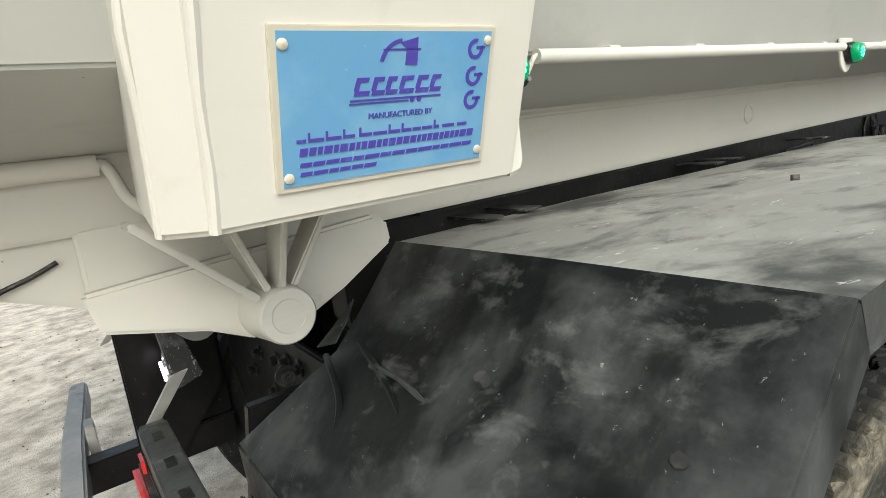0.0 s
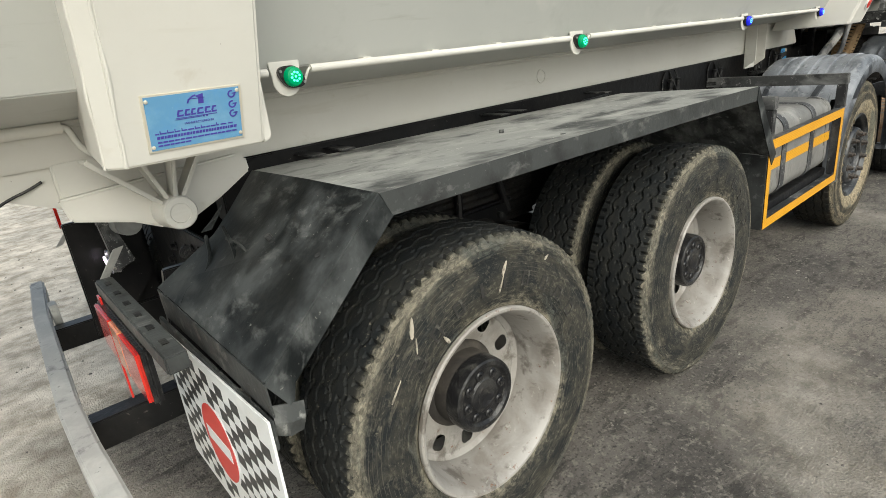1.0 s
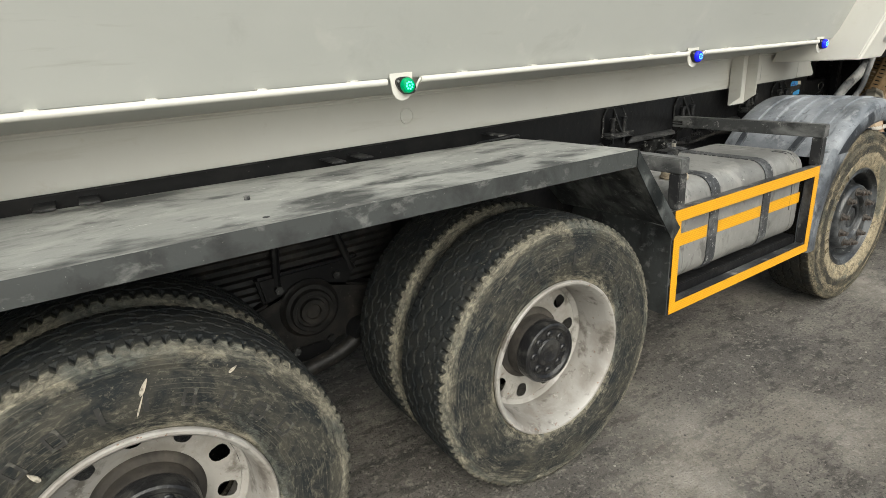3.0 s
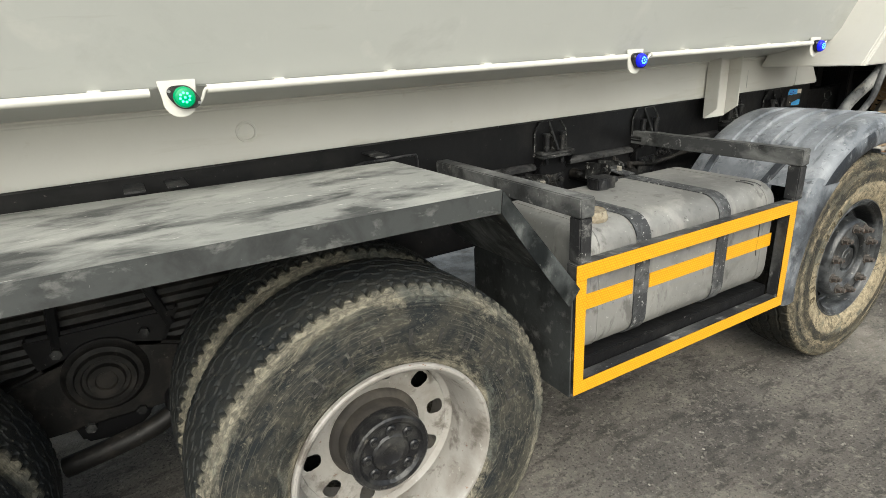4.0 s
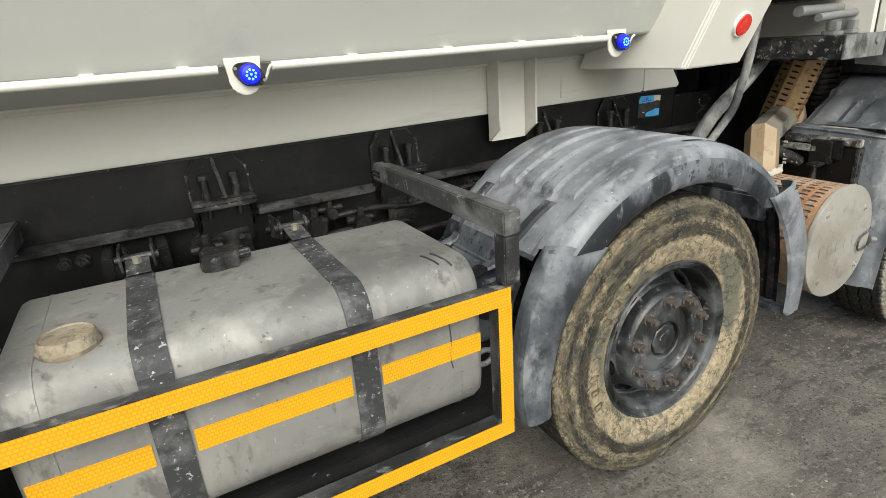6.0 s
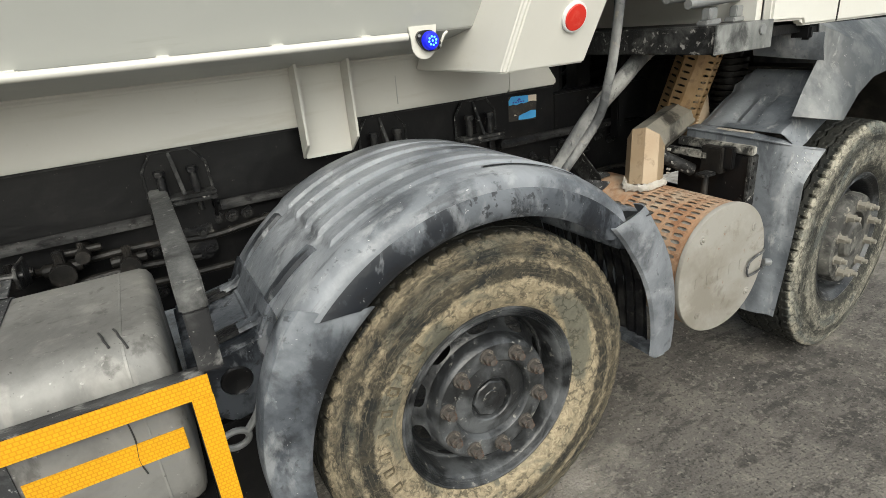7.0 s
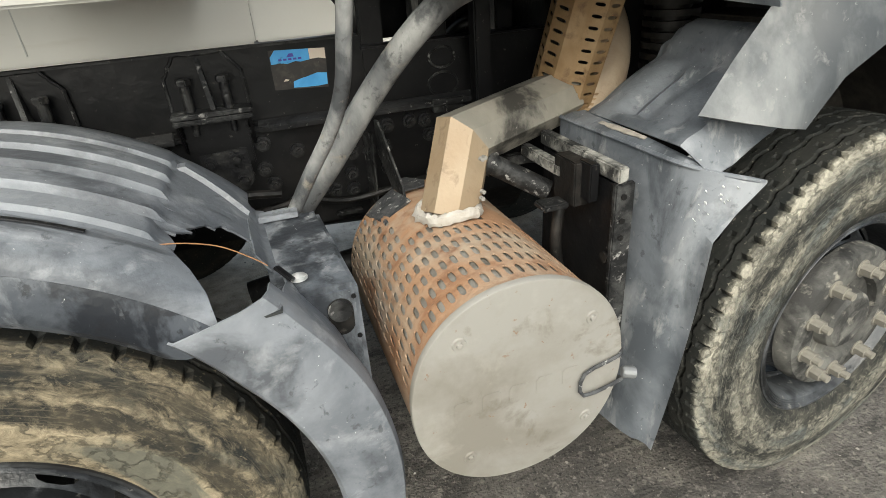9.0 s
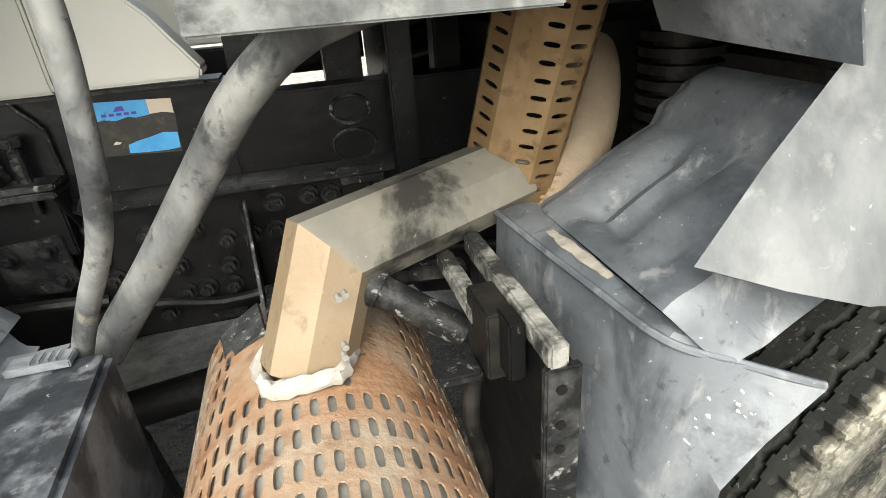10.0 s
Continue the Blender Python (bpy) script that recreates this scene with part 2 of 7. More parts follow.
SEAL = surf("white_lagging", (0.44, 0.41, 0.365), [((0.31, 0.275, 0.225), 16, 0.44, 0.64, ONE, 0.7), ((0.16, 0.14, 0.115), 34, 0.60, 0.68, ONE, 0.8)], rough=0.95, bump=0.6, grain=50)
RUBBERHOSE = surf("dusty_hose", (0.13, 0.133, 0.134), [((0.31, 0.308, 0.295), 9, 0.45, 0.61, (1, 1, 0.5), 0.85), ((0.028, 0.03, 0.033), 11, 0.52, 0.62, (1, 1, 0.6), 0.75), ((0.34, 0.30, 0.235), 14, 0.60, 0.69, ONE, 0.6), ((0.02, 0.02, 0.02), 30, 0.58, 0.67, ONE, 0.6)], rough=0.65, bump=0.12, grain=60, spec=0.3)
BARSTEEL = surf("bumper_bar_paint", (0.34, 0.34, 0.325), [((0.50, 0.50, 0.47), 5, 0.47, 0.66, ONE, 0.8), ((0.08, 0.08, 0.08), 9, 0.58, 0.68, ONE, 0.8), ((0.04, 0.04, 0.04), 40, 0.64, 0.70, ONE, 0.6)], rough=0.45, bump=0.1)
DARKBAR = surf("frame_tube_black", (0.022, 0.022, 0.023), [((0.105, 0.105, 0.102), 7, 0.48, 0.66, (0.6, 1, 1), 0.8), ((0.28, 0.275, 0.26), 18, 0.58, 0.68, (0.6, 1, 0.6), 0.7), ((0.45, 0.44, 0.41), 80, 0.66, 0.72, ONE, 0.7)], rough=0.48, bump=0.2, grain=60, spec=0.3)
WORNBAR = surf("rubbed_black_tube", (0.050, 0.051, 0.051), [((0.22, 0.22, 0.212), 5, 0.43, 0.60, (1, 0.5, 1), 0.85), ((0.02, 0.02, 0.02), 12, 0.52, 0.64, ONE, 0.7), ((0.30, 0.295, 0.28), 30, 0.60, 0.69, ONE, 0.7)], rough=0.5, bump=0.2, grain=60, spec=0.3)
RED = surf("red_reflector", (0.55, 0.03, 0.02), [((0.62, 0.12, 0.08), 30, 0.55, 0.75, ONE, 0.6)], rough=0.2, bump=0.05, grain=140)
TAILRED = surf("red_lens", (0.48, 0.015, 0.01), [((0.6, 0.06, 0.03), 12, 0.5, 0.7, ONE, 0.6)], rough=0.12, bump=0.15, grain=120, coat=0.5)
TAILAMBER = surf("amber_lens", (0.60, 0.20, 0.09), [((0.65, 0.35, 0.2), 14, 0.5, 0.7, ONE, 0.6)], rough=0.15, bump=0.15, grain=120, coat=0.5)
WHITESHEET = surf("white_sheet", (0.72, 0.73, 0.72), [((0.58, 0.57, 0.53), 9, 0.5, 0.75, ONE, 0.6), ((0.4, 0.36, 0.3), 40, 0.7, 0.78, ONE, 0.6)], rough=0.4, bump=0.03)
CHECK = surf("black_sheet", (0.035, 0.035, 0.035), [((0.12, 0.115, 0.11), 26, 0.6, 0.75, ONE, 0.6)], rough=0.45, bump=0.03)
SIGNRED = surf("sign_red", (0.58, 0.035, 0.025), [((0.5, 0.1, 0.08), 30, 0.6, 0.78, ONE, 0.6)], rough=0.4, bump=0.03)
PLATEBLUE = surf("plate_blue", (0.12, 0.29, 0.48), [((0.20, 0.38, 0.54), 14, 0.45, 0.7, ONE, 0.7), ((0.09, 0.27, 0.55), 30, 0.52, 0.75, ONE, 0.6), ((0.42, 0.55, 0.64), 70, 0.66, 0.78, ONE, 0.5)], rough=0.35, bump=0.03, grain=80)
PLATEEDGE = surf("plate_edge", (0.62, 0.58, 0.48), rough=0.4, metal=0.3, bump=0.05)
NAVY = surf("plate_ink", (0.06, 0.045, 0.30), [((0.10, 0.16, 0.42), 50, 0.6, 0.72, ONE, 0.6)], rough=0.4, bump=0)
MUDCAP = surf("mud_crust", (0.20, 0.165, 0.115), [((0.30, 0.26, 0.19), 18, 0.45, 0.62, ONE, 0.8), ((0.07, 0.055, 0.04), 34, 0.54, 0.66, ONE, 0.8)], rough=0.9, bump=0.8, grain=60)
STICKER = surf("blue_sticker", (0.06, 0.30, 0.62), [((0.10, 0.4, 0.72), 20, 0.45, 0.7, ONE, 0.7), ((0.02, 0.02, 0.02), 16, 0.60, 0.66, ONE, 0.9)], rough=0.4, bump=0.03)
GLUE = surf("old_glue", (0.022, 0.019, 0.016), [((0.06, 0.05, 0.04), 30, 0.5, 0.66, ONE, 0.7), ((0.25, 0.23, 0.2), 90, 0.66, 0.72, ONE, 0.7)], rough=0.6, bump=0.1)
STICKERTAN = surf("tan_sticker", (0.55, 0.47, 0.38), [((0.3, 0.25, 0.2), 30, 0.6, 0.7, ONE, 0.6)], rough=0.5, bump=0.03)
LETTERDUST = surf("dusty_raised_rubber", (0.030, 0.029, 0.027), [((0.12, 0.114, 0.098), 30, 0.50, 0.64, ONE, 0.7)], rough=0.75, bump=0.2, spec=0.25)
LETTERMUD = surf("muddy_raised_rubber", (0.085, 0.070, 0.046), [((0.26, 0.215, 0.14), 40, 0.46, 0.60, ONE, 0.8), ((0.02, 0.02, 0.018), 70, 0.56, 0.64, ONE, 0.8)], rough=0.85, bump=0.4, spec=0.2)
FRONTPLASTIC = surf("pale_dusty_plastic", (0.155, 0.166, 0.180), [((0.062, 0.070, 0.080), 3.2, 0.46, 0.60, (1, 0.6, 1), 0.85), ((0.25, 0.26, 0.266), 4.5, 0.50, 0.62, (1, 1, 0.45), 0.8), ((0.035, 0.040, 0.047), 9, 0.55, 0.66, (1, 1, 0.35), 0.7), ((0.30, 0.305, 0.30), 22, 0.57, 0.67, (1, 1, 0.4), 0.6), ((0.04, 0.045, 0.05), 40, 0.60, 0.67, ONE, 0.6), ((0.55, 0.55, 0.53), 70, 0.67, 0.72, ONE, 0.7)], rough=0.42, bump=0.2, grain=45)
CHIPWHITE = surf("white_paint_chip", (0.62, 0.62, 0.60), [((0.35, 0.35, 0.34), 60, 0.5, 0.65, ONE, 0.6)], rough=0.6, bump=0.2)
DUSTSAND = surf("settled_sand", (0.32, 0.29, 0.245), [((0.20, 0.18, 0.15), 30, 0.45, 0.62, ONE, 0.8)], rough=0.95, bump=0.5, grain=90)
SILVER = surf("bright_bolt", (0.55, 0.55, 0.54), [((0.3, 0.28, 0.25), 60, 0.55, 0.7, ONE, 0.7)], rough=0.4, metal=0.5, bump=0.1)
SCUFF = surf("white_scuff", (0.40, 0.36, 0.29), [((0.14, 0.125, 0.10), 60, 0.50, 0.62, ONE, 0.85)], rough=0.85, bump=0.4, grain=120)
INK = surf("marker_ink", (0.03, 0.03, 0.03), rough=0.5, bump=0)
COPPER = surf("copper_wire", (0.55, 0.29, 0.14), rough=0.5, metal=0.3, bump=0)
CHROME = surf("lamp_reflector", (0.7, 0.7, 0.72), rough=0.15, metal=0.9, bump=0)
LEDGREEN, LEDBLUE, LEDWHITE = glow("led_green", (0.08, 1.0, 0.45), 3.0), glow("led_blue", (0.06, 0.25, 1.0), 3.5), glow("led_white", (1.0, 0.85, 1.0), 3.0)
GREENLENS = glow("green_lens", (0.0, 0.22, 0.08), 0.35)
BLUELENS = glow("blue_lens", (0.008, 0.012, 0.5), 0.5)


def tape_material():
    m = surf("yellow_reflective_tape", (0.55, 0.245, 0.006), [((0.50, 0.215, 0.006), 7, 0.45, 0.7, ONE, 0.7), ((0.40, 0.26, 0.1), 60, 0.70, 0.75, ONE, 0.7)], rough=0.35, bump=0.05, grain=90)
    n, l = m.node_tree.nodes, m.node_tree.links
    b = n["Principled BSDF"]
    src = b.inputs["Base Color"].links[0].from_socket
    tc = n.new("ShaderNodeTexCoord")
    mp = n.new("ShaderNodeMapping")
    mp.inputs["Rotation"].default_value = (radians(90), 0, radians(0))
    l.new(tc.outputs["Object"], mp.inputs["Vector"])
    br = n.new("ShaderNodeTexBrick")
    br.inputs["Scale"].default_value = 40
    br.inputs["Brick Width"].default_value = 0.42
    br.inputs["Row Height"].default_value = 0.36
    br.inputs["Mortar Size"].default_value = 0.05
    br.inputs["Color1"].default_value = (0.7, 0.7, 0.7, 1)
    br.inputs["Color2"].default_value = (1, 1, 1, 1)
    br.inputs["Mortar"].default_value = (0.0, 0.0, 0.0, 1)
    l.new(mp.outputs["Vector"], br.inputs["Vector"])
    mx = n.new("ShaderNodeMix")
    mx.data_type = "RGBA"
    mul = n.new("ShaderNodeMath")
    mul.operation = "MULTIPLY"
    mul.inputs[1].default_value = 0.9
    l.new(br.outputs["Color"], mul.inputs[0])
    l.new(mul.outputs[0], mx.inputs["Factor"])
    l.new(src, mx.inputs["A"])
    mx.inputs["B"].default_value = (0.70, 0.37, 0.015, 1)
    l.new(mx.outputs["Result"], b.inputs["Base Color"])
    return m


TAPE = tape_material()


def tyre_material(name, rubber, mud, ring, grime, cracks=0.0, teeth=0.0, clump=24):
    """Rubber with road dirt drawn round the wheel: ring lists (radius, amount) of the caked mud; teeth is how far it climbs the tread blocks."""
    m = surf(name, rubber, [(tuple(0.8 * c for c in mud), 95, 0.62, 0.70, ONE, 0.6)], rough=0.72, bump=0.22, grain=120, spec=0.2)
    n, l = m.node_tree.nodes, m.node_tree.links
    b = n["Principled BSDF"]
    out = b.inputs["Base Color"].links[0].from_socket
    tc = n.new("ShaderNodeTexCoord")
    sep = n.new("ShaderNodeSeparateXYZ")
    l.new(tc.outputs["Object"], sep.inputs[0])

    def maths(op, a, c=None, d=None, clamp=False):
        q = n.new("ShaderNodeMath")
        q.operation = op
        q.use_clamp = clamp
        for k, v in enumerate((a, c, d)):
            if v is None:
                continue
            if isinstance(v, (int, float)):
                q.inputs[k].default_value = v
            else:
                l.new(v, q.inputs[k])
        return q.outputs[0]

    theta = maths("ARCTAN2", sep.outputs["X"], sep.outputs["Z"])
    radius = maths("SQRT", maths("ADD", maths("MULTIPLY", sep.outputs["X"], sep.outputs["X"]), maths("MULTIPLY", sep.outputs["Z"], sep.outputs["Z"])))

    def polar(along, across):
        q = n.new("ShaderNodeCombineXYZ")
        l.new(maths("MULTIPLY", theta, 0.42 * along), q.inputs[0])
        l.new(maths("MULTIPLY", radius, across), q.inputs[1])
        l.new(maths("MULTIPLY", sep.outputs["Y"], across), q.inputs[2])
        return q.outputs[0]

    def noise(along, across, rough=0.7):
        q = n.new("ShaderNodeTexNoise")
        q.inputs["Scale"].default_value = 1.0
        q.inputs["Detail"].default_value = 9
        q.inputs["Roughness"].default_value = rough
        q.inputs["Distortion"].default_value = 0.9
        l.new(polar(along, across), q.inputs["Vector"])
        return q.outputs["Fac"]

    def step(v, lo, hi, top=1.0):
        q = n.new("ShaderNodeMapRange")
        q.inputs["From Min"].default_value, q.inputs["From Max"].default_value = lo, hi
        q.inputs["To Max"].default_value = top
        l.new(v, q.inputs["Value"])
        return q.outputs["Result"]

    def blend(src, colour, fac):
        q = n.new("ShaderNodeMix")
        q.data_type = "RGBA"
        l.new(fac, q.inputs["Factor"])
        l.new(src, q.inputs["A"])
        if isinstance(colour, tuple):
            q.inputs["B"].default_value = (*colour, 1)
        else:
            l.new(colour, q.inputs["B"])
        return q.outputs["Result"]

    side = step(sep.outputs["Y"], 0.040, 0.026)
    # thin grime in long streaks round the wall, a film everywhere
    out = blend(out, tuple(0.30 * c for c in mud), maths("MULTIPLY", step(noise(7, 12), 0.42, 0.66, grime), maths("ADD", maths("MULTIPLY", side, 0.66), 0.34)))
    out = blend(out, tuple(0.55 * c for c in mud), maths("MULTIPLY", step(noise(22, 40), 0.54, 0.70, grime), side))
    # fine worn rings and short scratches
    line = maths("MULTIPLY", maths("GREATER_THAN", maths("SINE", maths("MULTIPLY", radius, 520.0)), 0.90), step(noise(4, 14), 0.48, 0.62, 0.3))
    out = blend(out, tuple(0.7 * c for c in mud), maths("MULTIPLY", line, side))
    # caked mud in rings
    wob = maths("ADD", radius, maths("MULTIPLY", maths("SUBTRACT", noise(12, 20), 0.5), 0.05))
    rp = n.new("ShaderNodeValToRGB")
    els = rp.color_ramp.elements
    els[0].position, els[0].color = 0.0, (0, 0, 0, 1)
    els[1].position, els[1].color = 1.0, (0, 0, 0, 1)
    for p, v in ring:
        q = els.new(p)
        q.color = (v, v, v, 1)
    l.new(wob, rp.inputs["Fac"])
    have = maths("SUBTRACT", maths("ADD", rp.outputs["Color"], noise(clump, 42, 0.75)), 1.0)
    fac = maths("MULTIPLY", step(have, -0.10, 0.16), side)
    fac = maths("MULTIPLY", fac, step(rp.outputs["Color"], 0.0, 0.12))
    if teeth:
        saw = maths("ABSOLUTE", maths("SUBTRACT", maths("FRACT", maths("MULTIPLY", theta, 75.0 / (2 * math.pi))), 0.5))
        climb = maths("ADD", 0.016, maths("MULTIPLY", saw, 2.0 * teeth))
        climb = maths("ADD", climb, maths("MULTIPLY", maths("SUBTRACT", noise(40, 30), 0.5), 0.016))
        band = maths("MULTIPLY", maths("LESS_THAN", sep.outputs["Y"], climb), step(maths("ADD", radius, maths("MULTIPLY", maths("SUBTRACT", noise(9, 9), 0.5), 0.03)), 0.478, 0.500))
        band = maths("MULTIPLY", band, step(noise(20, 46), 0.40, 0.58))
        fac = maths("MAXIMUM", fac, maths("MULTIPLY", band, 0.72))
    if cracks:
        vo = n.new("ShaderNodeTexVoronoi")
        vo.feature = "DISTANCE_TO_EDGE"
        vo.inputs["Scale"].default_value = 1.0
        warp = n.new("ShaderNodeVectorMath")
        warp.operation = "ADD"
        nz = n.new("ShaderNodeTexNoise")
        nz.inputs["Scale"].default_value = 2.2
        nz.inputs["Detail"].default_value = 4
        pv = polar(17, 24)
        l.new(pv, nz.inputs["Vector"])
        sc = n.new("ShaderNodeVectorMath")
        sc.operation = "SCALE"
        sc.inputs["Scale"].default_value = 1.1
        l.new(nz.outputs["Color"], sc.inputs[0])
        l.new(pv, warp.inputs[0])
        l.new(sc.outputs[0], warp.inputs[1])
        l.new(warp.outputs[0], vo.inputs["Vector"])
        gap = step(vo.outputs["Distance"], 0.01, 0.09)
        keep = maths("MAXIMUM", gap, step(noise(8, 11), 0.42, 0.54))
        fac = maths("MULTIPLY", fac, maths("MAXIMUM", keep, 1.0 - cracks))
    tone = n.new("ShaderNodeMix")
    tone.data_type = "RGBA"
    l.new(step(noise(26, 32, 0.8), 0.34, 0.62), tone.inputs["Factor"])
    tone.inputs["A"].default_value = (*(0.38 * c for c in mud), 1)
    tone.inputs["B"].default_value = (*(1.25 * c for c in mud), 1)
    # older mud, washed thin and olive, in long patches
    olive = blend(tone.outputs["Result"], tuple(c * k for c, k in zip(mud, (0.30, 0.37, 0.45))), step(noise(3.2, 9, 0.6), 0.47, 0.60, 0.85))
    out = blend(out, olive, fac)
    l.new(out, b.inputs["Base Color"])
    # the mud stands proud
    bp = n.new("ShaderNodeBump")
    bp.inputs["Strength"].default_value = 0.6
    bp.inputs["Distance"].default_value = 0.004
    l.new(fac, bp.inputs["Height"])
    l.new(b.inputs["Normal"].links[0].from_socket, bp.inputs["Normal"])
    l.new(bp.outputs["Normal"], b.inputs["Normal"])
    return m


TYRE = tyre_material("tyre_rubber", (0.012, 0.014, 0.015), (0.27, 0.245, 0.185), ((0.285, 0.70), (0.31, 0.60), (0.33, 0.44), (0.36, 0.36), (0.42, 0.35), (0.47, 0.39), (0.49, 0.48), (0.50, 0.56), (0.53, 0.42), (0.545, 0.0)), 0.62, 0.45, 0.016, 15)
TYREMUD = tyre_material("muddy_tyre_rubber", (0.016, 0.017, 0.016), (0.29, 0.242, 0.162), ((0.285, 0.4), (0.303, 0.76), (0.385, 0.84), (0.402, 0.40), (0.43, 0.37), (0.45, 0.58), (0.475, 0.41), (0.50, 0.40), (0.515, 0.54), (0.53, 0.35), (0.545, 0.0)), 0.75, 0.6, 0.010)
TYREDUST = tyre_material("dusty_tyre_rubber", (0.014, 0.015, 0.014), (0.34, 0.318, 0.255), ((0.285, 0.26), (0.335, 0.36), (0.36, 0.50), (0.42, 0.55), (0.45, 0.38), (0.49, 0.53), (0.52, 0.68), (0.535, 0.45), (0.545, 0.0)), 0.52, 0.6, 0.026)


def ground_material():
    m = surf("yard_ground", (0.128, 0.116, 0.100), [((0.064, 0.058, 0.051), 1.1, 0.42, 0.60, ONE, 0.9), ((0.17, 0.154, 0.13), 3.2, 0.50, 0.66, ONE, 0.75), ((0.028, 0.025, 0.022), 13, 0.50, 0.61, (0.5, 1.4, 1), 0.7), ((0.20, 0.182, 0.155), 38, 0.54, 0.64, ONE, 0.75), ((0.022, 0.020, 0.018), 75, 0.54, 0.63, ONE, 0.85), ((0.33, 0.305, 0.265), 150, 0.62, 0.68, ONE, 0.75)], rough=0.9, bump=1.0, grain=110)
    n, l = m.node_tree.nodes, m.node_tree.links
    b = n["Principled BSDF"]
    src = b.inputs["Base Color"].links[0].from_socket
    tc = n.new("ShaderNodeTexCoord")
    sep = n.new("ShaderNodeSeparateXYZ")
    l.new(tc.outputs["Object"], sep.inputs[0])
    ns = n.new("ShaderNodeTexNoise")
    ns.inputs["Scale"].default_value = 0.9
    ns.inputs["Detail"].default_value = 6
    l.new(tc.outputs["Object"], ns.inputs["Vector"])
    # pale sand behind the truck and past its far side, sunlight in its colour
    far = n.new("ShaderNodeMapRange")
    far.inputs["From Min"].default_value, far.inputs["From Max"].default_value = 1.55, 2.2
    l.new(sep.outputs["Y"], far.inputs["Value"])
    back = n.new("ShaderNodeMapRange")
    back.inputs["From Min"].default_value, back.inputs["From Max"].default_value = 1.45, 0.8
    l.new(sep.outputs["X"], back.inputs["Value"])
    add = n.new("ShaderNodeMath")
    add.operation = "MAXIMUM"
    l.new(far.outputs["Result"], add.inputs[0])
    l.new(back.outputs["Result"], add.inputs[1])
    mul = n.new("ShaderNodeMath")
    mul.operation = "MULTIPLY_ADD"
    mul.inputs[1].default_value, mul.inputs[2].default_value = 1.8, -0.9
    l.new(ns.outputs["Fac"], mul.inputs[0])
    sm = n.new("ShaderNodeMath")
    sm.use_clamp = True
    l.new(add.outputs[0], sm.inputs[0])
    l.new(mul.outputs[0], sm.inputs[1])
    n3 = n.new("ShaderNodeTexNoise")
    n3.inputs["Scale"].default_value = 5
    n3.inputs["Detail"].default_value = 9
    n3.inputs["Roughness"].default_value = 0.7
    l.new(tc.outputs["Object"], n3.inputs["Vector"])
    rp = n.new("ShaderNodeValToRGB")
    # sand tones raised above plain sand to hold the sunlight there
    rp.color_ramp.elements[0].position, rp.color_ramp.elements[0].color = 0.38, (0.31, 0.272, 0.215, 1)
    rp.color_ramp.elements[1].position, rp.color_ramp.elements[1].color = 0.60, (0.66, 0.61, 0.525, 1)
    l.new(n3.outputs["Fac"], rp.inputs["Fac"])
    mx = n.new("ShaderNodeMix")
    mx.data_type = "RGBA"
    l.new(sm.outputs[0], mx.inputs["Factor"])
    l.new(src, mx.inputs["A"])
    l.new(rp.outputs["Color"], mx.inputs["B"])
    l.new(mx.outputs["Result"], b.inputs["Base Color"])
    return m


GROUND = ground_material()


# ---- mesh helpers ----
def bm_new():
    return bmesh.new()


def box(bm, x0, x1, y0, y1, z0, z1):
    v = [bm.verts.new((x, y, z)) for x in (x0, x1) for y in (y0, y1) for z in (z0, z1)]
    for q in ((0, 1, 3, 2), (4, 6, 7, 5), (0, 4, 5, 1), (2, 3, 7, 6), (0, 2, 6, 4), (1, 5, 7, 3)):
        bm.faces.new([v[i] for i in q])
    return v


def prism(bm, base, shift):
    """A closed solid from a polygon of points, pushed along shift."""
    s = Vector(shift)
    a = [bm.verts.new(p) for p in base]
    b = [bm.verts.new(Vector(p) + s) for p in base]
    k = len(base)
    bm.faces.new(a)
    bm.faces.new(b[::-1])
    for i in range(k):
        bm.faces.new((a[i], b[i], b[(i + 1) % k], a[(i + 1) % k]))
    return a + b


def rod(bm, p, q, r, seg=14, r2=None, caps=True):
    """A round bar from p to q."""
    p, q = Vector(p), Vector(q)
    d = (q - p).normalized()
    u = d.orthogonal().normalized()
    w = d.cross(u)
    r2 = r if r2 is None else r2
    rings = []
    for c, rr in ((p, r), (q, r2)):
        rings.append([bm.verts.new(c + rr * (math.cos(2 * math.pi * i / seg) * u + math.sin(2 * math.pi * i / seg) * w)) for i in range(seg)])
    for i in range(seg):
        bm.faces.new((rings[0][i], rings[0][(i + 1) % seg], rings[1][(i + 1) % seg], rings[1][i]))
    if caps:
        bm.faces.new(rings[0][::-1])
        bm.faces.new(rings[1])
    return rings


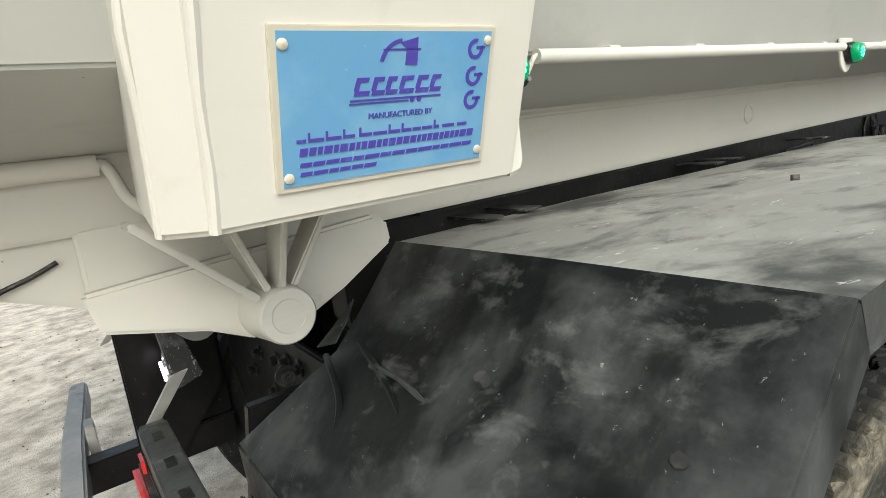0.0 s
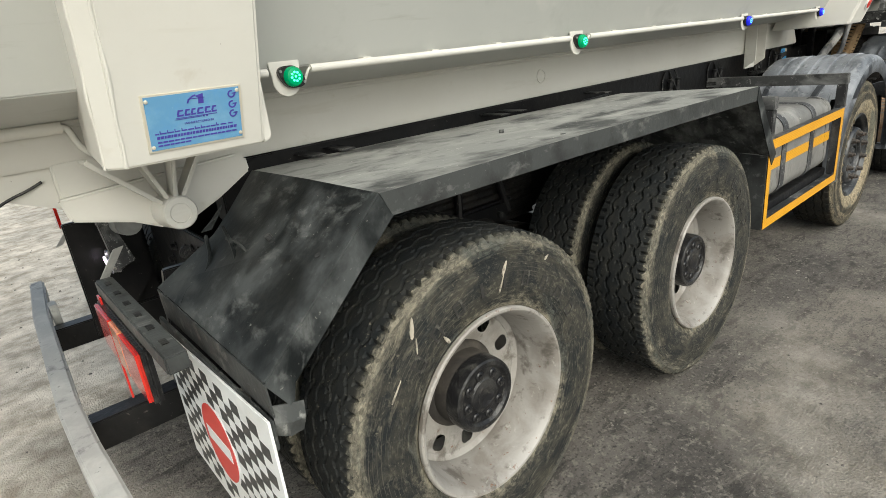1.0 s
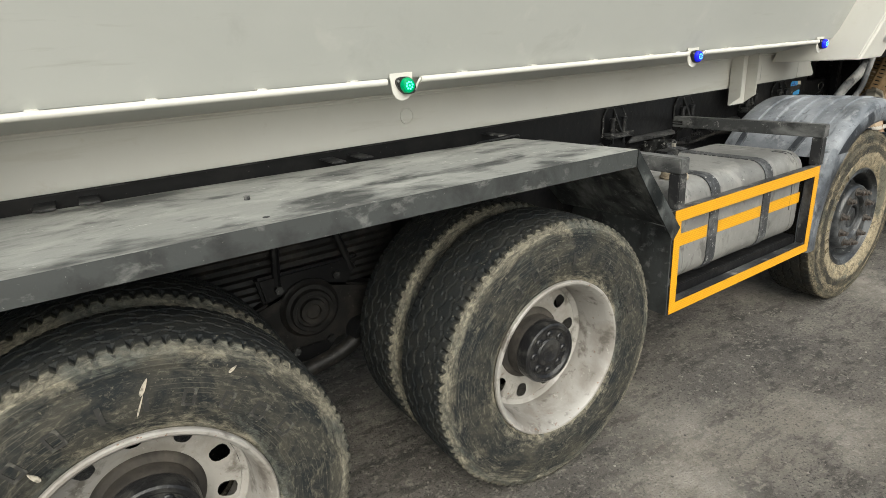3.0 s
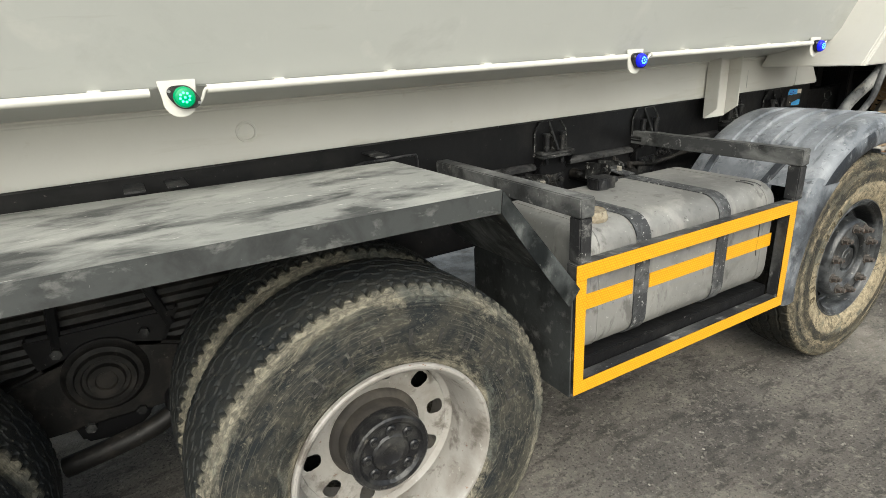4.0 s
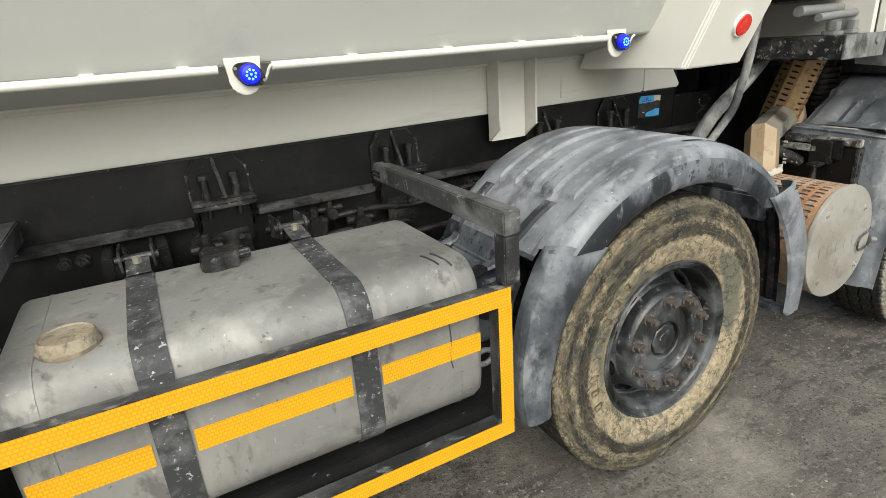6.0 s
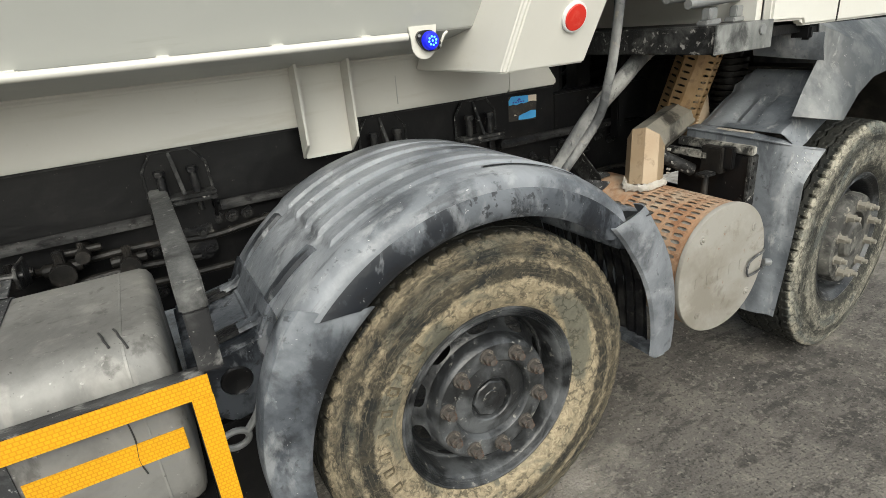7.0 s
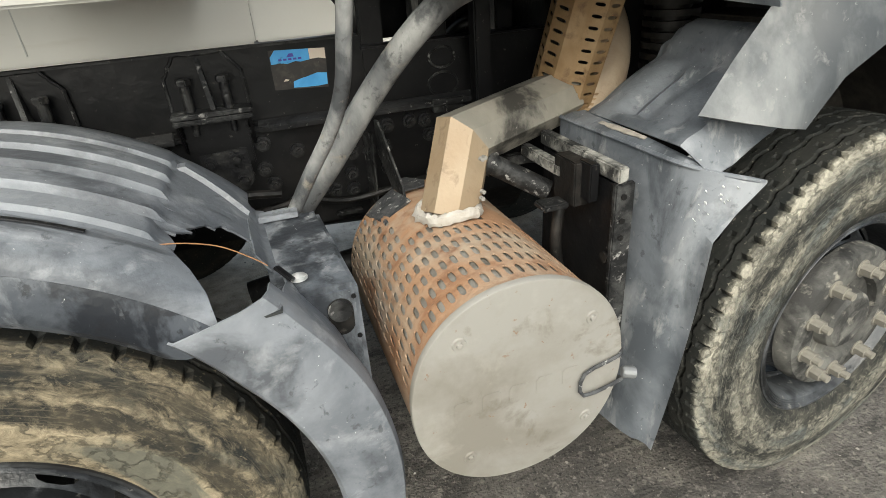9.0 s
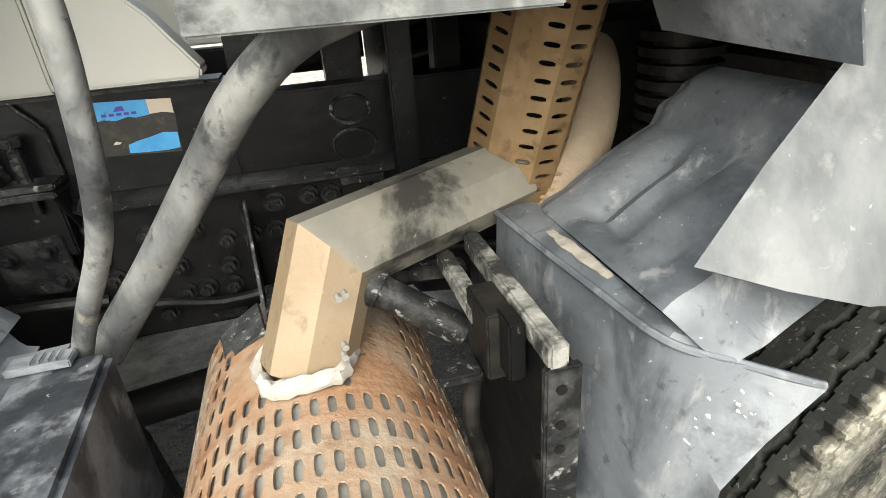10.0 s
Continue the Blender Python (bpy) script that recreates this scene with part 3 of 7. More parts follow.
def tube(bm, pts, r, seg=12, steps=6):
    """A bent round tube through the points, smoothed."""
    P = [Vector(p) for p in pts]
    line = []
    for i in range(len(P) - 1):
        a, b, c, d = P[max(i - 1, 0)], P[i], P[i + 1], P[min(i + 2, len(P) - 1)]
        for k in range(steps):
            t = k / steps
            line.append(0.5 * (2 * b + (c - a) * t + (2 * a - 5 * b + 4 * c - d) * t * t + (3 * b - a - 3 * c + d) * t ** 3))
    line.append(P[-1])
    up = (line[1] - line[0]).orthogonal().normalized()
    prev = None
    for i, p in enumerate(line):
        d = (line[min(i + 1, len(line) - 1)] - line[max(i - 1, 0)]).normalized()
        up = (up - d * up.dot(d)).normalized()
        w = d.cross(up)
        ring = [bm.verts.new(p + r * (math.cos(2 * math.pi * k / seg) * up + math.sin(2 * math.pi * k / seg) * w)) for k in range(seg)]
        if prev:
            for k in range(seg):
                bm.faces.new((prev[k], prev[(k + 1) % seg], ring[(k + 1) % seg], ring[k]))
        else:
            bm.faces.new(ring[::-1])
        prev = ring
    bm.faces.new(prev)


def lathe(bm, profile, seg=64, centre=(0, 0, 0), a0=0.0, a1=360.0):
    """Turns (y, radius) pairs round an axis along y."""
    c = Vector(centre)
    full = abs(a1 - a0 - 360) < 1e-6
    cols = seg if full else seg + 1
    grid = []
    for i in range(cols):
        a = radians(a0 + (a1 - a0) * i / seg)
        grid.append([bm.verts.new(c + Vector((r * math.cos(a), y, r * math.sin(a)))) for y, r in profile])
    for i in range(seg):
        g, h = grid[i], grid[(i + 1) % cols]
        for k in range(len(profile) - 1):
            bm.faces.new((g[k], g[k + 1], h[k + 1], h[k]))
    return grid


def sheet(bm, rows, thick):
    """A bent sheet through rows of points, given a thickness."""
    g = [[bm.verts.new(p) for p in row] for row in rows]
    fs = []
    for i in range(len(g) - 1):
        for k in range(len(g[0]) - 1):
            fs.append(bm.faces.new((g[i][k], g[i + 1][k], g[i + 1][k + 1], g[i][k + 1])))
    bmesh.ops.recalc_face_normals(bm, faces=fs)
    bmesh.ops.solidify(bm, geom=fs, thickness=thick)


def perforated(bm, spot, nu, nv, hole, solid=None):
    """A sheet of nu x nv cells laid by spot(u, v), each with a long rounded hole of half sizes hole (of the cell)."""
    hu, hv = hole
    c = 1 / 6
    ring = [(-0.5, -0.5), (-c, -0.5), (c, -0.5), (0.5, -0.5), (0.5, -c), (0.5, c), (0.5, 0.5), (c, 0.5), (-c, 0.5), (-0.5, 0.5), (-0.5, c), (-0.5, -c)]
    slot = [(-0.80 * hu, -0.80 * hv), (-0.38 * hu, -hv), (0.38 * hu, -hv), (0.80 * hu, -0.80 * hv), (hu, -0.42 * hv), (hu, 0.42 * hv), (0.80 * hu, 0.80 * hv), (0.38 * hu, hv), (-0.38 * hu, hv), (-0.80 * hu, 0.80 * hv), (-hu, 0.42 * hv), (-hu, -0.42 * hv)]
    for i in range(nu):
        for j in range(nv):
            o = [bm.verts.new(spot(i + 0.5 + a, j + 0.5 + b)) for a, b in ring]
            if solid and solid(i, j):
                bm.faces.new(o)
                continue
            s = [bm.verts.new(spot(i + 0.5 + a, j + 0.5 + b)) for a, b in slot]
            for k in range(12):
                bm.faces.new((o[k], o[(k + 1) % 12], s[(k + 1) % 12], s[k]))
    bmesh.ops.remove_doubles(bm, verts=bm.verts[:], dist=1e-5)


BASE = Vector((4.4, 1.25, 0.0))
# where the unit now being built is bolted on, against its own drawing
SEAT = Vector((0.0, 0.0, 0.0))
# the tipper body and frame rise a little towards the cab, turning on the rear hinge
RAKE = 0.0
HINGE = Vector((1.5, 0.0, 1.17))


def part(name, bm, material, parent, label="", bevel=0.0, smooth=False, at=None):
    """Links a bmesh as one mesh object under a thing or a part."""
    bmesh.ops.recalc_face_normals(bm, faces=bm.faces[:])
    if bevel:
        es = [e for e in bm.edges if len(e.link_faces) == 2 and e.calc_face_angle(0) > 0.5]
        bmesh.ops.bevel(bm, geom=es, offset=bevel, segments=2, affect="EDGES", clamp_overlap=True)
    me = bpy.data.meshes.new(name)
    bm.to_mesh(me)
    bm.free()
    me.materials.append(material)
    return mesh_part(name, me, parent, label, smooth or bevel > 0, at)


def mesh_part(name, me, parent, label="", smooth=False, at=None):
    if smooth:
        me.shade_smooth()
        me.set_sharp_from_angle(angle=radians(38))
    ob = new(name, me)
    if parent is not None:
        ob.parent = parent
        ob.location = Vector(at) if at is not None else Vector((0, 0, 0))
        if parent.type == "EMPTY":
            turned = Matrix.Rotation(-RAKE, 3, "Y")
            ob.location = turned @ (ob.location - HINGE) + HINGE + SEAT - BASE
            ob.rotation_euler = (0, -RAKE, 0)
    if label:
        ob["label"] = label
    return ob


# ---- ground ----
bm = bm_new()
N = 60
def ground_line(k):
    u = 2 * k / N - 1
    return math.copysign(abs(u) ** 3.2 * 400 + abs(u) * 8, u)
g = [[bm.verts.new((4 + ground_line(i), 1 + ground_line(j), 0.0)) for j in range(N + 1)] for i in range(N + 1)]
for i in range(N):
    for j in range(N):
        bm.faces.new((g[i][j], g[i + 1][j], g[i + 1][j + 1], g[i][j + 1]))
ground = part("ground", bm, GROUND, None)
tagged(ground, "dusty dark yard surface, pale sand beyond with sunlight in its colour", "ground", kind="structure")

# ---- the truck ----
truck = new("dump_truck")
truck.location = BASE
tagged(truck, "cream and grey dump truck with black dusty chassis", "truck")

RAKE = 0.0042
# -- tipper body: sloping side, ledge and sill, drawn as a section in y and z
SLOPE = 0.34
EDGE_Y, EDGE_Z = 0.44, 1.562


def side_y(z):
    return EDGE_Y - SLOPE * (z - EDGE_Z)


def body_panel(far=False):
    f = (lambda y: 2.5 - y) if far else (lambda y: y)
    bm = bm_new()
    prism(bm, [(0.45, f(y), z) for y, z in [(side_y(2.75), 2.75), (side_y(1.606), 1.606), (0.452, 1.557), (0.455, 1.549), (0.62, 1.512), (0.788, 1.478), (0.788, 1.50), (0.62, 1.56), (0.60, 2.75)]], (5.85, 0, 0))
    part("body_side", bm, PANEL, truck, "light grey painted steel side panel", bevel=0.004)
    for x0, x1, zb in ((0.45, 1.62, 1.362), (1.62, 6.62, 1.285)):
        bm = bm_new()
        prism(bm, [(x0, f(y), z) for y, z in [(0.790, 1.500), (0.790, 1.476), (0.806, 1.462), (0.812, 1.43), (0.815, zb + 0.02), (0.82, zb), (0.90, zb), (0.90, 1.60), (0.79, 1.60)]], (x1 - x0, 0, 0))
        part("body_sill", bm, CREAM, truck, "cream painted lower sill of the tipper body", bevel=0.005)
    bm = bm_new()
    prism(bm, [(x, f(0.817), z) for x, z in [(6.621, 1.287), (6.862, 1.287), (6.868, 1.305), (6.80, 1.40), (6.60, 1.60), (6.50, 1.74), (6.30, 1.74), (6.30, 1.58), (6.621, 1.45)]], (0, f(0.90) - f(0.817), 0))
    part("sill_nose", bm, CREAM, truck, "slanted front end of the cream sill", bevel=0.005)


body_panel()
body_panel(far=True)
bm = bm_new()
box(bm, 0.45, 6.30, 0.602, 1.898, 1.605, 1.65)
part("body_floor", bm, CREAM, truck)
for x in (0.40, 6.30):
    bm = bm_new()
    box(bm, x, x + 0.05, 0.25, 2.25, 1.66, 2.75)
    part("body_end", bm, CREAM, truck)


def body_post(x0, x1, ybot, zbot, cham=0.03, lean=0.0, back=-0.02):
    """An upright stiffener that leans out with the side; its foot is drawn in plan."""
    bm = bm_new()
    foot = [(x0 + back, 0.79), (x0, ybot + cham), (x0 + cham * 0.8, ybot), (x1 - 0.006, ybot), (x1, ybot + 0.008), (x1, 0.79)]
    up = Vector((lean * 1.3, -SLOPE * 1.3, 1.3))
    prism(bm, [(x, y, zbot) for x, y in foot], up)
    return bm


SEAT = Vector((0.014, -0.016, 0.004))
rear_post = part("rear_post", body_post(1.275, 1.605, 0.245, 1.388, 0.04, 0.0, 0.055), CREAM, truck, "cream painted rear body post", bevel=0.010)
bm = bm_new()
prism(bm, [(1.60, 0.249, 1.388), (1.617, 0.249, 1.392), (1.624, 0.249, 1.402), (1.624, 0.249, 1.535), (1.613, 0.249, 1.545), (1.60, 0.249, 1.546)], (0, 0.10, 0))
part("post_shoe", bm, CREAM, rear_post, bevel=0.004)
wob = random.Random(5)
for dx, dy, r_ in ((0.003, 0.042, 0.0040), (0.034, 0.003, 0.0045)):
    bm = bm_new()
    pts = [(1.275 + dx + wob.uniform(-0.002, 0.002), 0.245 + dy - SLOPE * 1.1 * k / 24 + wob.uniform(-0.002, 0.002), 1.390 + 1.1 * k / 24) for k in range(25)]
    tube(bm, pts, r_, 8, 2)
    part("weld_seam", bm, CREAM, rear_post, smooth=True)

SEAT = Vector((-0.010, 0.0, 0.0))
part("front_post", body_post(6.225, 6.53, 0.275, 1.42, 0.015, 0.22), CREAM, truck, "cream painted front body post", bevel=0.008)

# red round reflector on the front post
ref_tilt = pose(6.445, 0.228, 1.553, math.degrees(math.atan(SLOPE)))


def placed(bm, m):
    bmesh.ops.transform(bm, matrix=m, verts=bm.verts[:])
    return bm


bm = bm_new()
rod(bm, (0, 0.004, 0), (0, -0.008, 0), 0.043, 32)
base_ring = part("reflector", placed(bm, ref_tilt), WHITESHEET, truck, "round red reflector in a white ring", bevel=0.002)
bm = bm_new()
lathe(bm, [(-0.008, 0.037), (-0.012, 0.035), (-0.0135, 0.02), (-0.014, 0.0005)], 32)
part("reflector_lens", placed(bm, ref_tilt), RED, base_ring, smooth=True)

# maker's plate on the rear post
SEAT = Vector((0.014, -0.016, 0.004))
plate_m = pose(1.4535, 0.2170, 1.467, math.degrees(math.atan(SLOPE)))
bm = bm_new()
box(bm, -0.100, 0.100, -0.0018, 0.004, -0.0595, 0.0595)
plate = part("maker_plate", placed(bm, plate_m), PLATEEDGE, truck, "worn blue maker's plate with dark blue print", bevel=0.0008)
bm = bm_new()
box(bm, -0.0945, 0.0945, -0.0028, -0.0019, -0.0545, 0.0555)
part("plate_face", placed(bm, plate_m), PLATEBLUE, plate)


def flat_shape(polys, y0=-0.0036, y1=-0.0029):
    bm = bm_new()
    for p in polys:
        prism(bm, [(x, y0, z) for x, z in p], (0, y1 - y0, 0))
    return bm


def bar_poly(x0, x1, z0, z1, slant=0.0):
    return [(x0, z0), (x1, z0), (x1 + slant, z1), (x0 + slant, z1)]


def arc_poly(cx, cz, r0, r1, a0, a1, k=14):
    aa = [radians(a0 + (a1 - a0) * i / k) for i in range(k + 1)]
    return [(cx + r1 * math.cos(a), cz + r1 * math.sin(a)) for a in aa] + [(cx + r0 * math.cos(a), cz + r0 * math.sin(a)) for a in aa[::-1]]


emblem = [[(0.003, 0.0475), (0.019, 0.0515), (0.019, 0.031), (0.008, 0.031), (0.009, 0.043)], arc_poly(0.006, 0.029, 0.0185, 0.0215, 95, 165), bar_poly(-0.012, 0.022, 0.042, 0.0432), bar_poly(-0.040, 0.044, 0.0055, 0.0068), bar_poly(-0.041, 0.012, 0.0032, 0.0042)]
for x0, w in ((-0.037, 0.0125), (-0.022, 0.011), (-0.0095, 0.010), (0.003, 0.013), (0.0185, 0.012), (0.0325, 0.0105)):
    emblem += [bar_poly(x0, x0 + w, 0.0095, 0.0130, 0.0012), bar_poly(x0, x0 + 0.004, 0.0130, 0.0195, 0.0018), bar_poly(x0 + 0.002, x0 + w, 0.0195, 0.0228, 0.001)]
emblem += [arc_poly(0.016, 0.0042, 0.0, 0.0022, 0, 350, 10), arc_poly(0.0225, 0.0042, 0.0, 0.0022, 0, 350, 10)]
for z in (0.042, 0.020, 0.0):
    emblem.append(arc_poly(0.078, z, 0.0052, 0.0082, 75, 380))
    emblem.append(bar_poly(0.079, 0.088, z, z + 0.0022))
part("plate_emblem", placed(flat_shape(emblem), plate_m), NAVY, plate)
rng = random.Random(5)
marks = []
x = 0.075
while x > -0.085:
    w = rng.uniform(0.005, 0.013)
    marks.append(bar_poly(x - w, x, -0.0215, -0.0190))
    if rng.random() < 0.6:
        marks.append(bar_poly(x - w, x - w + 0.0016, -0.0190, -0.0145))
    x -= w + rng.choice((0.0016, 0.0016, 0.004))
for z, h, wmin, wmax in ((-0.0315, 0.0058, 0.003, 0.0065), (-0.0400, 0.0032, 0.006, 0.014), (-0.0470, 0.003, 0.006, 0.012)):
    x = -0.082
    stop = 0.08 if z > -0.046 else -0.02
    while x < stop:
        w = rng.uniform(wmin, wmax)
        marks.append(bar_poly(x, x + w, z, z + h, 0.001))
        x += w + 0.0016
part("plate_small_print", placed(flat_shape(marks), plate_m), NAVY, plate)


def lettering(text, size, m, material, parent, name, extrude=0.0004):
    cu = bpy.data.curves.new(name, "FONT")
    cu.body, cu.size, cu.extrude, cu.align_x = text, size, extrude, "CENTER"
    tmp = new(name, cu)
    me = bpy.data.meshes.new_from_object(tmp.evaluated_get(bpy.context.evaluated_depsgraph_get()))
    bpy.data.objects.remove(tmp)
    me.transform(m @ pose(0, 0, 0, 90, 0, 0))
    me.materials.append(material)
    return mesh_part(name, me, parent)


lettering("MANUFACTURED BY", 0.0065, plate_m @ pose(0.006, -0.0033, -0.0085), NAVY, plate, "plate_text")
for px, pz in ((-0.0905, 0.047), (0.0905, 0.0485), (-0.0905, -0.0475), (0.0905, -0.046)):
    bm = bm_new()
    lathe(bm, [(-0.0025, 0.0042), (-0.0042, 0.0036), (-0.005, 0.0015), (-0.005, 0.0002)], 14, (px, 0, pz))
    part("rivet", placed(bm, plate_m), PLATEEDGE, plate, smooth=True)

SEAT = Vector((0.0, 0.0, 0.0))
# conduit along the foot of the side, with clips and four marker lamps
CY, CZ = 0.428, 1.541
LAMPS = (1.814, 3.128, 4.786, 6.068)
for (xa, xb), clip_x in zip(((1.655, 1.745), (1.872, 3.052), (3.186, 4.712), (4.844, 6.0)), ((1.69,), (2.05, 2.32, 2.62, 2.92), (3.36, 3.70, 4.05, 4.42, 4.62), (5.05, 5.35, 5.62, 5.86))):
    bm = bm_new()
    rod(bm, (xa, CY, CZ), (xb, CY, CZ), 0.0112, 14)
    conduit = part("conduit", bm, CREAM, truck, "cream painted cable conduit", smooth=True)
    for x in clip_x:
        bm = bm_new()
        box(bm, x, x + 0.03, CY - 0.002, CY + 0.03, CZ + 0.008, CZ + 0.0150)
        part("clip", bm, CREAM, conduit, bevel=0.002)
bm = bm_new()
tube(bm, [(1.655, CY, CZ), (1.64, CY, CZ - 0.004), (1.628, CY + 0.01, CZ - 0.03), (1.615, CY + 0.02, CZ - 0.05)], 0.007, 8)
part("lead", bm, CREAM, truck, smooth=True)


def marker_lamp(x, lens, led, colour):
    bm = bm_new()
    outline = [(-0.046, 0.042), (0.046, 0.042), (0.040, 0.0)] + [(0.040 * math.cos(radians(a)), -0.010 + 0.040 * math.sin(radians(a))) for a in range(-10, -171, -16)] + [(-0.040, 0.0)]
    prism(bm, [(x - 0.010 + a, 0.405, 1.522 + b) for a, b in outline], (0, 0.006, 0))
    lamp = part("marker_lamp", bm, CREAM, truck, "glowing %s round marker lamp on a cream bracket" % colour, bevel=0.0015)
    bm = bm_new()
    pts = []
    for k in range(36):
        a = 2 * math.pi * k / 36
        r = 0.029 + 0.012 * abs(math.cos(a + 0.5)) ** 6
        pts.append((x + r * math.cos(a), 0.388, 1.522 + r * math.sin(a)))
    prism(bm, pts, (0, 0.0165, 0))
    part("bezel", bm, HUBBLACK, lamp, "black rubber bezel", bevel=0.002)
    bm = bm_new()
    lathe(bm, [(0.3885, 0.0265), (0.378, 0.026), (0.372, 0.022), (0.370, 0.014), (0.3695, 0.0005)], 32, (x, 0, 1.522))
    body = part("lens", bm, lens, lamp, smooth=True)
    for k in range(9):
        a = radians(45 * k + 10)
        r = 0.0 if k == 8 else 0.0115
        bm = bm_new()
        lathe(bm, [(0.372, 0.0032), (0.3685, 0.003), (0.368, 0.0003)], 8, (x + r * math.cos(a), 0, 1.522 + r * math.sin(a)))
        part("led", bm, led, body, smooth=True)
    for dx, dz in ((-0.033, 0.016), (0.033, -0.016)):
        bm = bm_new()
        rod(bm, (x + dx, 0.389, 1.522 + dz), (x + dx, 0.385, 1.522 + dz), 0.004, 8)
        part("lamp_screw", bm, STEELGREY, lamp)
    bm = bm_new()
    tube(bm, [(x + 0.028, 0.402, 1.496), (x + 0.042, 0.400, 1.512), (x + 0.052, 0.392, CZ - 0.006), (x + 0.062, 0.392, CZ)], 0.004, 8, 4)
    part("lamp_lead", bm, CREAM, lamp, smooth=True)
    return lamp


SEAT = Vector((0.0, 0.036, 0.003))
for x, c in zip(LAMPS, ("green", "green", "blue", "blue")):
    marker_lamp(x, GREENLENS if c == "green" else BLUELENS, LEDGREEN if c == "green" else LEDBLUE, c)

SEAT = Vector((0.0, 0.0, 0.0))
# plug weld on the sill and hanging channel
bm = bm_new()
lathe(bm, [(0.815, 0.036), (0.8095, 0.034), (0.8095, 0.028), (0.8125, 0.026), (0.8125, 0.0005)], 32, (3.338, 0, 1.381))
part("plug_weld", bm, CREAM, truck, smooth=True)
bm = bm_new()
box(bm, 5.752, 5.918, 0.796, 0.806, 1.178, 1.49)
stop = part("guide_bracket", bm, CREAM, truck, "cream steel guide channel under the body", bevel=0.002)
for x in (5.743, 5.9185):
    bm = bm_new()
    prism(bm, [(x, 0.806, 1.178), (x, 0.806, 1.49), (x, 0.725, 1.492), (x, 0.725, 1.235)], (0.0085, 0, 0))
    part("bracket_web", bm, CREAM, stop, bevel=0.002)
for x in (6.121,):
    bm = bm_new()
    box(bm, x, x + 0.003, 0.8125, 0.8165, 1.31, 1.44)
    part("sill_seam", bm, PANEL, truck)

# rear hinge
SEAT = Vector((0.008, 0.010, 0.014))
bm = bm_new()
prism(bm, [(1.245, 0.805, 1.360), (1.245, 0.805, 1.235), (1.79, 0.805, 1.275), (1.80, 0.805, 1.40), (1.70, 0.805, 1.43), (1.62, 0.805, 1.43), (1.62, 0.805, 1.36)], (0, 0.02, 0))
hinge = part("hinge_bracket", bm, CREAM, truck, "cream cast body hinge with ribs", bevel=0.006)
bm = bm_new()
prism(bm, [(1.235, 0.775, 1.262), (1.250, 0.775, 1.196), (1.40, 0.775, 1.155), (1.47, 0.775, 1.120), (1.56, 0.775, 1.120), (1.66, 0.775, 1.165), (1.775, 0.775, 1.232), (1.770, 0.775, 1.278), (1.74, 0.775, 1.292)], (0, 0.03, 0))
part("hinge_plate", bm, CREAM, hinge, bevel=0.006)
PIV = (1.508, 0.70, 1.168)
bm = bm_new()
lathe(bm, [(0.775, 0.058), (0.70, 0.050), (0.688, 0.0495), (0.683, 0.046), (0.683, 0.030), (0.685, 0.028), (0.685, 0.0005)], 40, (PIV[0], 0, PIV[2]))
part("hinge_pin", bm, CREAM, hinge, smooth=True)
for tx, ty, tz in ((1.305, 0.70, 1.362), (1.415, 0.70, 1.385), (1.515, 0.66, 1.385), (1.625, 0.70, 1.385)):
    p, q = Vector((PIV[0], 0.745, PIV[2])), Vector((tx, ty, tz))
    d = (q - p).normalized()
    p = p + d * 0.05
    u = Vector((0, 1, 0))
    w = d.cross(u).normalized() * 0.006
    bm = bm_new()
    prism(bm, [p + w + u * 0.03, p + w - u * 0.035, q + w - u * 0.05, q + w + u * 0.03], -2 * w)
    part("hinge_rib", bm, CREAM, hinge, bevel=0.003)

SEAT = Vector((0.0, 0.0, 0.0))
# short conduit and lead behind the rear post
bm = bm_new()
rod(bm, (0.45, 0.785, 1.464), (1.305, 0.785, 1.464), 0.0165, 14)
part("conduit", bm, CREAM, truck, smooth=True)
bm = bm_new()
tube(bm, [(1.305, 0.785, 1.464), (1.318, 0.782, 1.456), (1.335, 0.76, 1.405), (1.37, 0.70, 1.374), (1.42, 0.66, 1.372)], 0.009, 10)
part("lead", bm, CREAM, truck, smooth=True)

# -- chassis rails, cross members and mounts
for far in (False, True):
    f = (lambda y: 2.5 - y) if far else (lambda y: y)
    bm = bm_new()
    prism(bm, [(1.70, f(y), z) for y, z in [(0.862, 1.278), (0.862, 1.083), (0.838, 1.073), (0.838, 1.058), (0.885, 1.058), (0.95, 1.078), (0.95, 1.278)]], (5.19, 0, 0))
    part("upper_rail", bm, BLACK, truck, "black painted subframe rail", bevel=0.005)
    bm = bm_new()
    prism(bm, [(1.70, f(y), z) for y, z in [(0.870, 1.056), (0.870, 0.745), (0.950, 0.735), (0.950, 1.056)]], (7.32, 0, 0))
    part("lower_rail", bm, BLACK, truck, "black painted main chassis rail", bevel=0.006)
    bm = bm_new()
    top = 1.08 if far else 1.24
    prism(bm, [(6.89, f(y), z) for y, z in [(0.866, top), (0.866, 1.060), (0.95, 1.060), (0.95, top)]], (2.1, 0, 0))
    part("upper_rail", bm, BLACK, truck, bevel=0.005)
for x in (1.9, 2.75, 4.2, 5.4, 6.75, 7.9):
    bm = bm_new()
    box(bm, x, x + 0.09, 0.951, 1.549, 0.80, 1.02)
    part("cross_member", bm, BLACK, truck, bevel=0.006)


